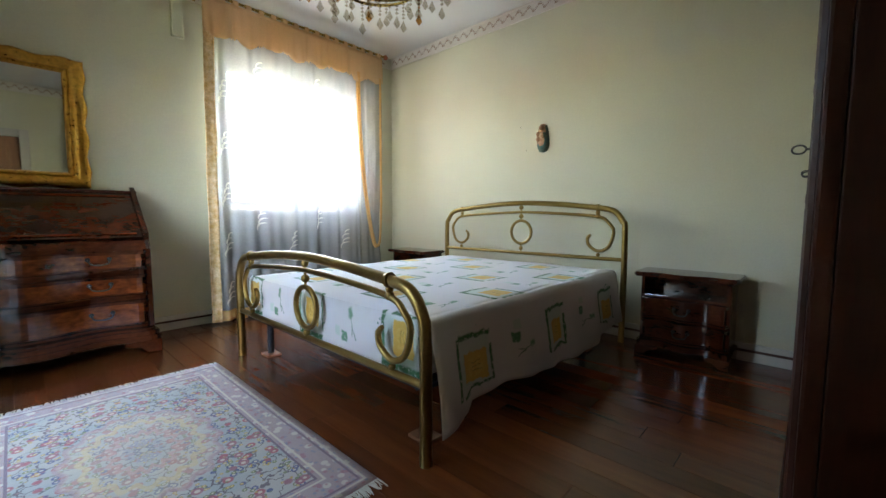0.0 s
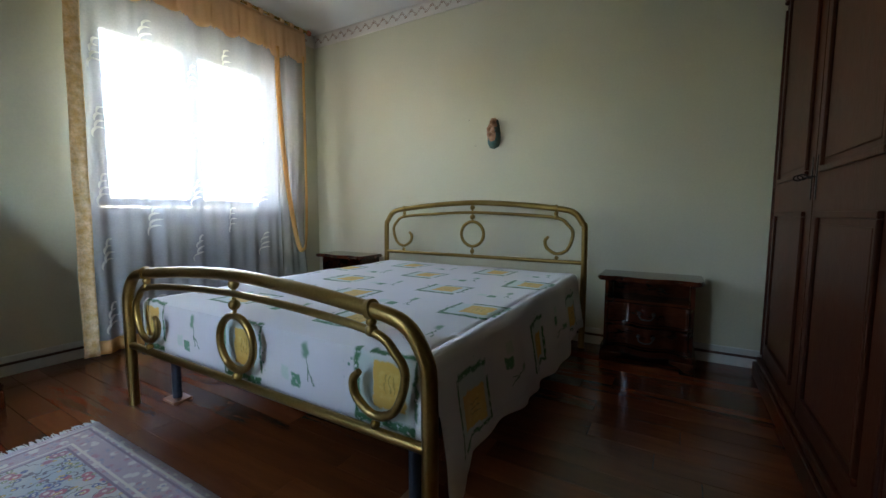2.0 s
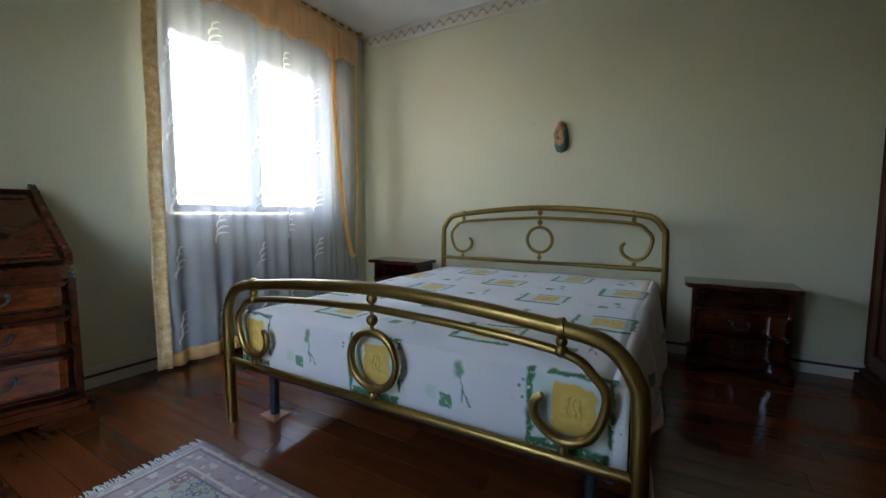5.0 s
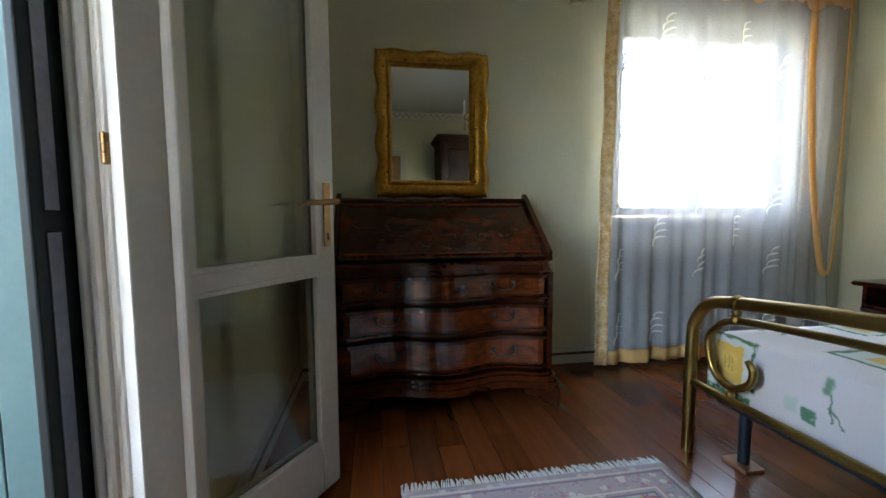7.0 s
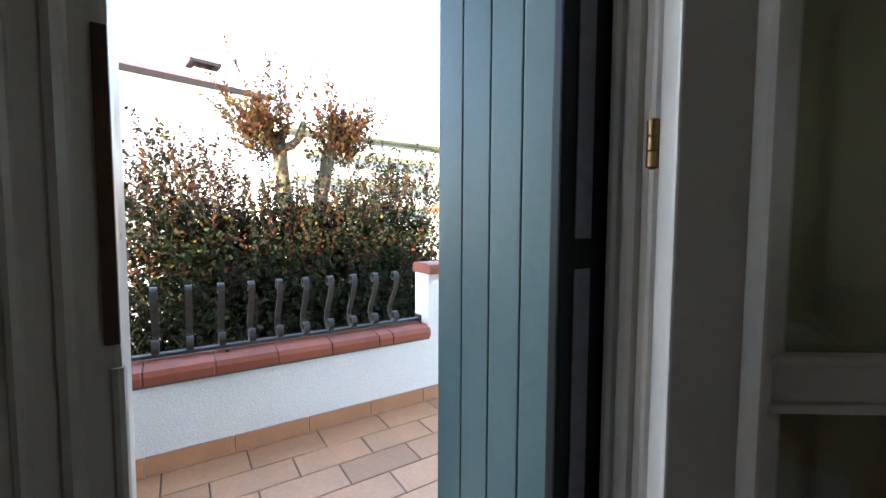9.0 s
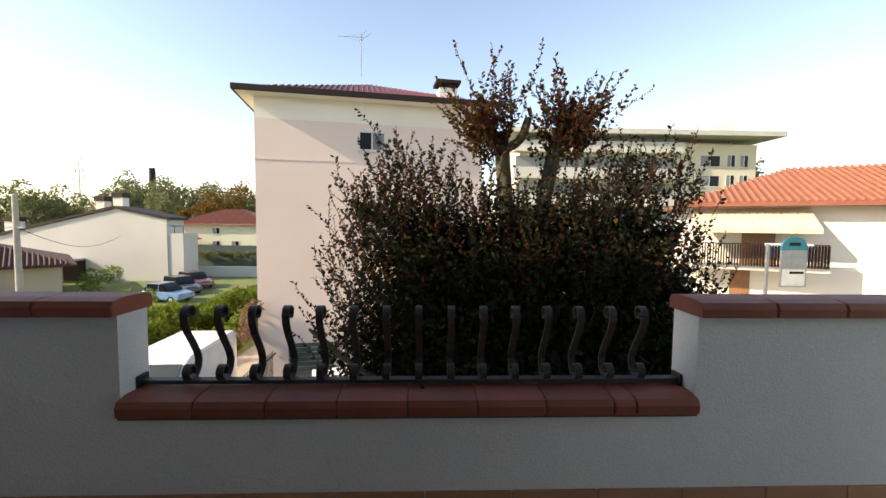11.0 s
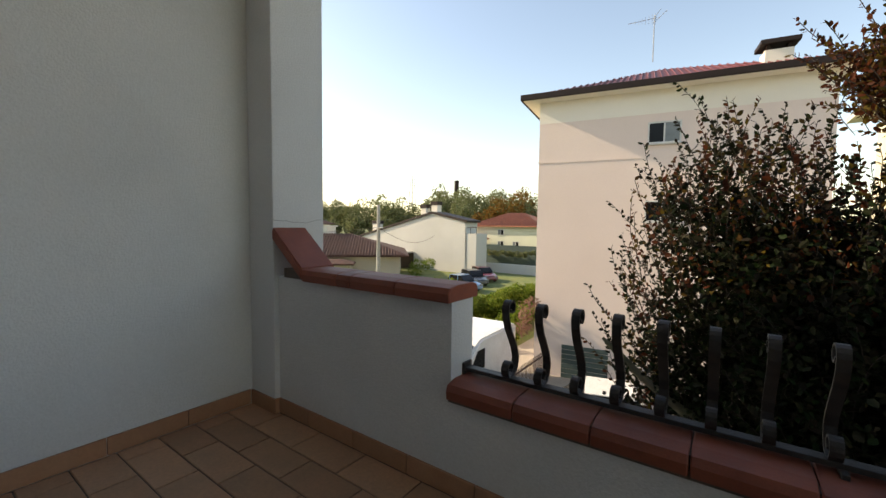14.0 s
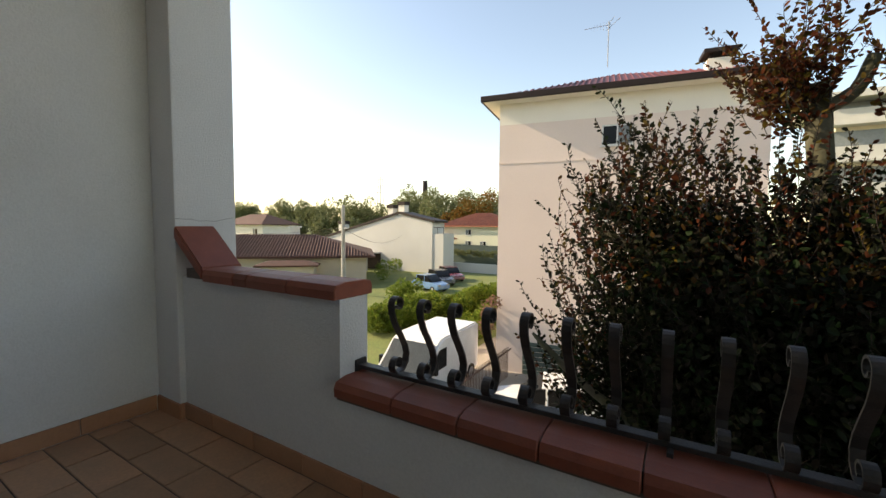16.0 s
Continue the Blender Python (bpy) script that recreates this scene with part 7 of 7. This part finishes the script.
limbs = [
    ([(-3.95, TY, GROUND), (-3.92, TY, -3), (-3.88, TY, -1.0), (-3.86, TY, 0.3)], [0.20, 0.17, 0.14, 0.12]),
    ([(-3.86, TY, 0.2), (-3.70, TY + 0.02, 0.8), (-3.60, TY + 0.05, 1.45), (-3.55, TY + 0.05, 2.05)], [0.10, 0.085, 0.08, 0.07]),
    ([(-3.86, TY, 0.1), (-3.98, TY - 0.05, 0.9), (-4.06, TY - 0.05, 1.35), (-4.18, TY - 0.05, 2.0)], [0.09, 0.085, 0.08, 0.075]),
    ([(-3.58, TY + 0.05, 1.86), (-3.76, TY + 0.05, 1.98), (-3.84, TY + 0.05, 2.20)], [0.05, 0.045, 0.04]),
    ([(-3.88, TY, -0.6), (-3.2, TY + 0.2, 0.2), (-2.6, TY + 0.3, 0.7), (-2.1, TY + 0.3, 1.0)], [0.08, 0.05, 0.035, 0.015]),
    ([(-3.88, TY, -0.9), (-4.6, TY + 0.2, 0.1), (-5.1, TY + 0.3, 0.7), (-5.4, TY + 0.3, 1.1)], [0.08, 0.05, 0.035, 0.015]),
    ([(-3.88, TY, -1.3), (-3.0, TY + 0.5, -0.8), (-2.2, TY + 0.7, -0.3), (-1.7, TY + 0.7, 0.1)], [0.07, 0.05, 0.03, 0.012]),
    ([(-3.88, TY, -1.5), (-4.8, TY + 0.5, -0.9), (-5.5, TY + 0.6, -0.3), (-5.8, TY + 0.6, 0.1)], [0.07, 0.05, 0.03, 0.012]),
]
for pts, rad in limbs:
    bm = bmesh.new()
    sweep(bm, curve(pts, 3), [rad[min(int(i / 3), len(rad) - 1)] for i in range(3 * (len(pts) - 1) + 1)], 9)
    part("trunk" if pts[0][2] < -5 else "limb", bm, BARK, tree, "mossy grey bark", True)
twigs = bmesh.new()
C_, D_, S_, T_ = [], [], [], []


def shoot(p, d, length, top, twig=True, gap=0.026, size=0.066):
    """A bending twig with leaves set alternately."""
    p, d = np.array(p), np.array(d) / np.linalg.norm(d)
    n = int(length / gap)
    pts = [p.copy()]
    for i in range(n):
        d = d + rng.normal(size=3) * 0.07 + np.array([0, 0, 0.02])
        d /= np.linalg.norm(d)
        p = p + d * gap
        pts.append(p.copy())
        a = rng.normal(size=3)
        a -= d * a.dot(d)
        a /= np.linalg.norm(a)
        if i > 1:
            C_.append(p.copy())
            D_.append(d * 0.55 + a * 0.8)
            S_.append(size * rng.uniform(0.6, 1.1) * (1 - 0.25 * i / n))
            T_.append(top)
    if twig:
        sweep(twigs, [tuple(q) for q in pts[::3]] + [tuple(pts[-1])], 0.0028, 4, False)


def dome(x):
    """Height of the clipped crown above x: two shoulders with a dip between."""
    return 1.30 + 0.27 * math.exp(-((x + 2.72) / 0.45) ** 2) + 0.36 * math.exp(-((x + 4.95) / 0.42) ** 2) - 0.55 * max(0.0, abs(x + 3.75) - 1.45) ** 2 * 2


for i in range(900):
    # outer shoots of the broad crown, longest towards its upper sides
    a = rng.uniform(0, 2 * math.pi)
    zz = rng.uniform(-1.0, 0.75)
    rr_ = math.sqrt(max(1 - zz * zz * 0.9, 0.05)) * rng.uniform(0.55, 0.92)
    cx, cy, cz = -3.82 + 1.88 * rr_ * math.cos(a), TY + 0.2 + 0.9 * rr_ * math.sin(a), -0.25 + 1.2 * zz
    d = (0.8 * math.cos(a) + rng.normal() * 0.2, 0.45 * math.sin(a), 0.8 + 0.3 * zz)
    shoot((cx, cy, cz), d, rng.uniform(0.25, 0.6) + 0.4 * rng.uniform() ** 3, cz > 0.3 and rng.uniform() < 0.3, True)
for i in range(110):
    # thin long shoots along both sides
    s_ = 1 if i % 5 < 3 else -1
    x = -3.75 + s_ * (rng.uniform(1.4, 1.85) if s_ > 0 else rng.uniform(1.45, 1.9))
    shoot((x, TY + rng.uniform(0.0, 0.8), rng.uniform(-0.7, 0.65)), (s_ * rng.uniform(0.3, 0.8), rng.normal() * 0.2, 0.9), rng.uniform(0.35, 0.85), rng.uniform() < 0.4, True, 0.036, 0.058)
for i in range(760):
    # upright young shoots on top
    x = rng.uniform(-5.45, -2.05)
    low = dome(x) - rng.uniform(0.05, 0.7)
    shoot((x, TY + rng.uniform(-0.35, 0.7), low), (rng.normal() * 0.3 + 0.12 * (x + 3.75), rng.normal() * 0.2, 1), rng.uniform(0.18, 0.42) + 0.42 * rng.uniform() ** 4, rng.uniform() < 0.4, True, 0.028, 0.06)
for cx, cz, lean, n in ((-3.46, 2.06, 0.30, 125), (-4.28, 2.06, -0.14, 150)):
    for i in range(n):
        a = rng.uniform(0, 2 * math.pi)
        shoot((cx + rng.normal() * 0.10, TY + rng.normal() * 0.12, cz - rng.uniform(-0.1, 0.38)), (0.6 * math.cos(a) + lean, 0.5 * math.sin(a), rng.uniform(0.15, 1.3)), rng.uniform(0.2, 0.6) + 0.45 * rng.uniform() ** 2.5, True, True, 0.026, 0.066)
# leaves inside the crown, in sprays with gaps between them
hub = rng.normal(size=(860, 3))
hub /= np.linalg.norm(hub, axis=1, keepdims=True)
hub *= rng.uniform(0.05, 1.0, size=(860, 1)) ** 0.45
hub = np.array([-3.84, TY + 0.2, -0.15]) + hub * np.array([1.95, 0.9, 1.34])
for mx_, mz_ in ((-2.75, 0.85), (-4.85, 0.85), (-3.9, 0.55)):
    q = rng.normal(size=(40, 3))
    q /= np.linalg.norm(q, axis=1, keepdims=True)
    hub = np.concatenate([hub, np.array([mx_, TY + 0.15, mz_]) + q * rng.uniform(0.1, 1.0, size=(40, 1)) * np.array([0.75, 0.55, 0.62])])
P_ = np.repeat(hub, 84, 0) + rng.normal(size=(len(hub) * 84, 3)) * np.array([0.15, 0.15, 0.11])
n = len(P_)
C_ = np.concatenate([np.array(C_), P_])
D_ = np.concatenate([np.array(D_), rng.normal(size=(n, 3)) + np.array([0, 0.5, -0.2])])
S_ = np.concatenate([np.array(S_), rng.uniform(0.042, 0.07, size=n)])
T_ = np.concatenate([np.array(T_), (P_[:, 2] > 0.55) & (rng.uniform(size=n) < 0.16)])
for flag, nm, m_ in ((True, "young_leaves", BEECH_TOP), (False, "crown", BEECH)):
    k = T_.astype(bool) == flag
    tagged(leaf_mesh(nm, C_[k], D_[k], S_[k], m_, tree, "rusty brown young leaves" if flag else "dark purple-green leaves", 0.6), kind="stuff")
tagged(part("twig", twigs, mat("beech_twig", (0.022, 0.016, 0.012), None, 8, 0.9), tree), kind="stuff")


def clumps(places, per, size, spread):
    """Leaf places gathered round crown centres: rows of x, y, z, radius, height."""
    cs, ds, ss = [], [], []
    for x, y, z, r, h in places:
        k = max(5, int(r * 1.3))
        for j in range(k):
            u = rng.normal(size=3)
            u /= np.linalg.norm(u)
            c = np.array([x, y, z]) + u * np.array([r, r, h]) * 0.62
            q = rng.normal(size=(per, 3))
            q /= np.linalg.norm(q, axis=1, keepdims=True)
            cs.append(c + q * np.array([r, r, h]) * spread * rng.uniform(0.6, 1.0, size=(per, 1)))
            ds.append(rng.normal(size=(per, 3)))
            ss.append(rng.uniform(0.6, 1.3, size=per) * size)
    return np.concatenate(cs), np.concatenate(ds), np.concatenate(ss)


rows_g, rows_a = [], []
for i in range(104):
    x = 28 + i * 2.1 + rng.uniform(-2, 2)
    y = -118 - rng.uniform(0, 34) + max(0, (x - 100)) * 0.1
    h = rng.uniform(6.6, 9.8) * (1.2 if 50 < x < 100 else 1.0)
    (rows_a if (28 < x < 62 and rng.uniform() < 0.55) else rows_g).append((x, y, GROUND + h * 0.95, h * 0.62, h * 0.95))
for x, y, h in ((47, -95, 9.0), (53, -98, 8.0), (62, -100, 9.5), (88, -96, 6), (98, -92, 6), (108, -90, 6), (95, -75, 5.5), (103, -70, 5.5), (112, -72, 6), (70, -92, 7)):
    (rows_a if x < 56 else rows_g).append((x, y, GROUND + h * 0.72, h * 0.55, h * 0.7))
for i in range(26):
    x = -52 - i * 4 + rng.uniform(-1, 1)
    rows_g.append((x, -62 - rng.uniform(0, 20), GROUND + 8, 5.0, 8.0 + rng.uniform(-1, 2)))
for rows_, m_, lab in ((rows_g, FAR_GREEN, "green woods in the distance"), (rows_a, FAR_AUTUMN, "autumn brown trees beyond the houses")):
    a_, b_, c_ = clumps(rows_, 230, 0.62, 0.46)
    w = leaf_mesh("far_woods", a_, b_, c_, m_, None, "", 0.8)
    tagged(w, lab, "woods", "", "stuff")
near = []
for i in range(26):
    t = i / 25
    near.append((11.8 - 2.6 * t + rng.uniform(-0.5, 0.5), -18.0 - 9.5 * t, GROUND + 0.95, 1.05, 1.05))
for i in range(10):
    near.append((7.4 + rng.uniform(-0.6, 0.6), -16.5 - i * 0.8, GROUND + 0.6, 0.7, 0.7))
near += [(16.7, -26.0, GROUND + 1.0, 1.1, 1.2), (16.0, -27.0, GROUND + 0.9, 1.0, 1.0), (7.5, -26.5, GROUND + 1.5, 1.5, 1.6), (24.5, -34.5, GROUND + 1.2, 1.6, 1.5)]
a_, b_, c_ = clumps(near, 260, 0.17, 0.5)
hd = leaf_mesh("hedge", a_, b_, c_, BUSH_GREEN, None, "", 0.5)
tagged(hd, "bright green laurel hedge beside the yard", "hedge", "", "stuff")
a_, b_, c_ = clumps([(20 + i * 1.1, -54, -3.2, 0.8, 0.5) for i in range(9)], 60, 0.22, 0.5)
tagged(leaf_mesh("garden_shrubs", a_, b_, c_, FAR_GREEN, None, "", 0.5), "dark green shrubs along a garden wall", "shrubs", "", "stuff")
DRY = leaf_mat("dry_creeper_leaf", (0.22, 0.12, 0.09), (0.28, 0.16, 0.12), (0.20, 0.14, 0.08))
a_, b_, c_ = clumps([(4.1, -15.9, -2.6, 0.5, 0.55), (4.3, -15.8, -3.3, 0.4, 0.5)], 70, 0.13, 0.6)
tagged(leaf_mesh("dry_creeper", a_, b_, c_, DRY, None, "", 0.4), "dry brown creeper at the corner of the house", "creeper", "", "stuff")

stack = placed("factory_chimney", "dark brick factory chimney far beyond the woods", "chimney", (103.9, -160, GROUND))
bm = bmesh.new()
sweep(bm, [(103.9, -160, GROUND), (103.9, -160, 21.5)], [1.5, 1.1], 12)
part("shaft", bm, GUTTER, stack, "", True)
py = placed("lattice_pylon", "thin steel lattice pylon on the horizon", "pylon", (122.8, -150, GROUND))
bm = bmesh.new()
for sx in (-1, 1):
    for sy in (-1, 1):
        sweep(bm, [(122.8 + sx * 1.8, -150 + sy * 1.8, GROUND), (122.8 + sx * 0.5, -150 + sy * 0.5, 24)], 0.12, 4)
for k in range(14):
    z = GROUND + 2 * k + 1
    f = 1.8 - 1.3 * (z - GROUND) / 29
    s = 1 if k % 2 else -1
    sweep(bm, [(122.8 - s * f, -148.4, z), (122.8 + s * f, -148.4, z + 2)], 0.08, 4)
for z in (16, 19, 22):
    sweep(bm, [(119.5, -150, z), (126.1, -150, z)], 0.12, 4)
part("lattice", bm, METAL, py)
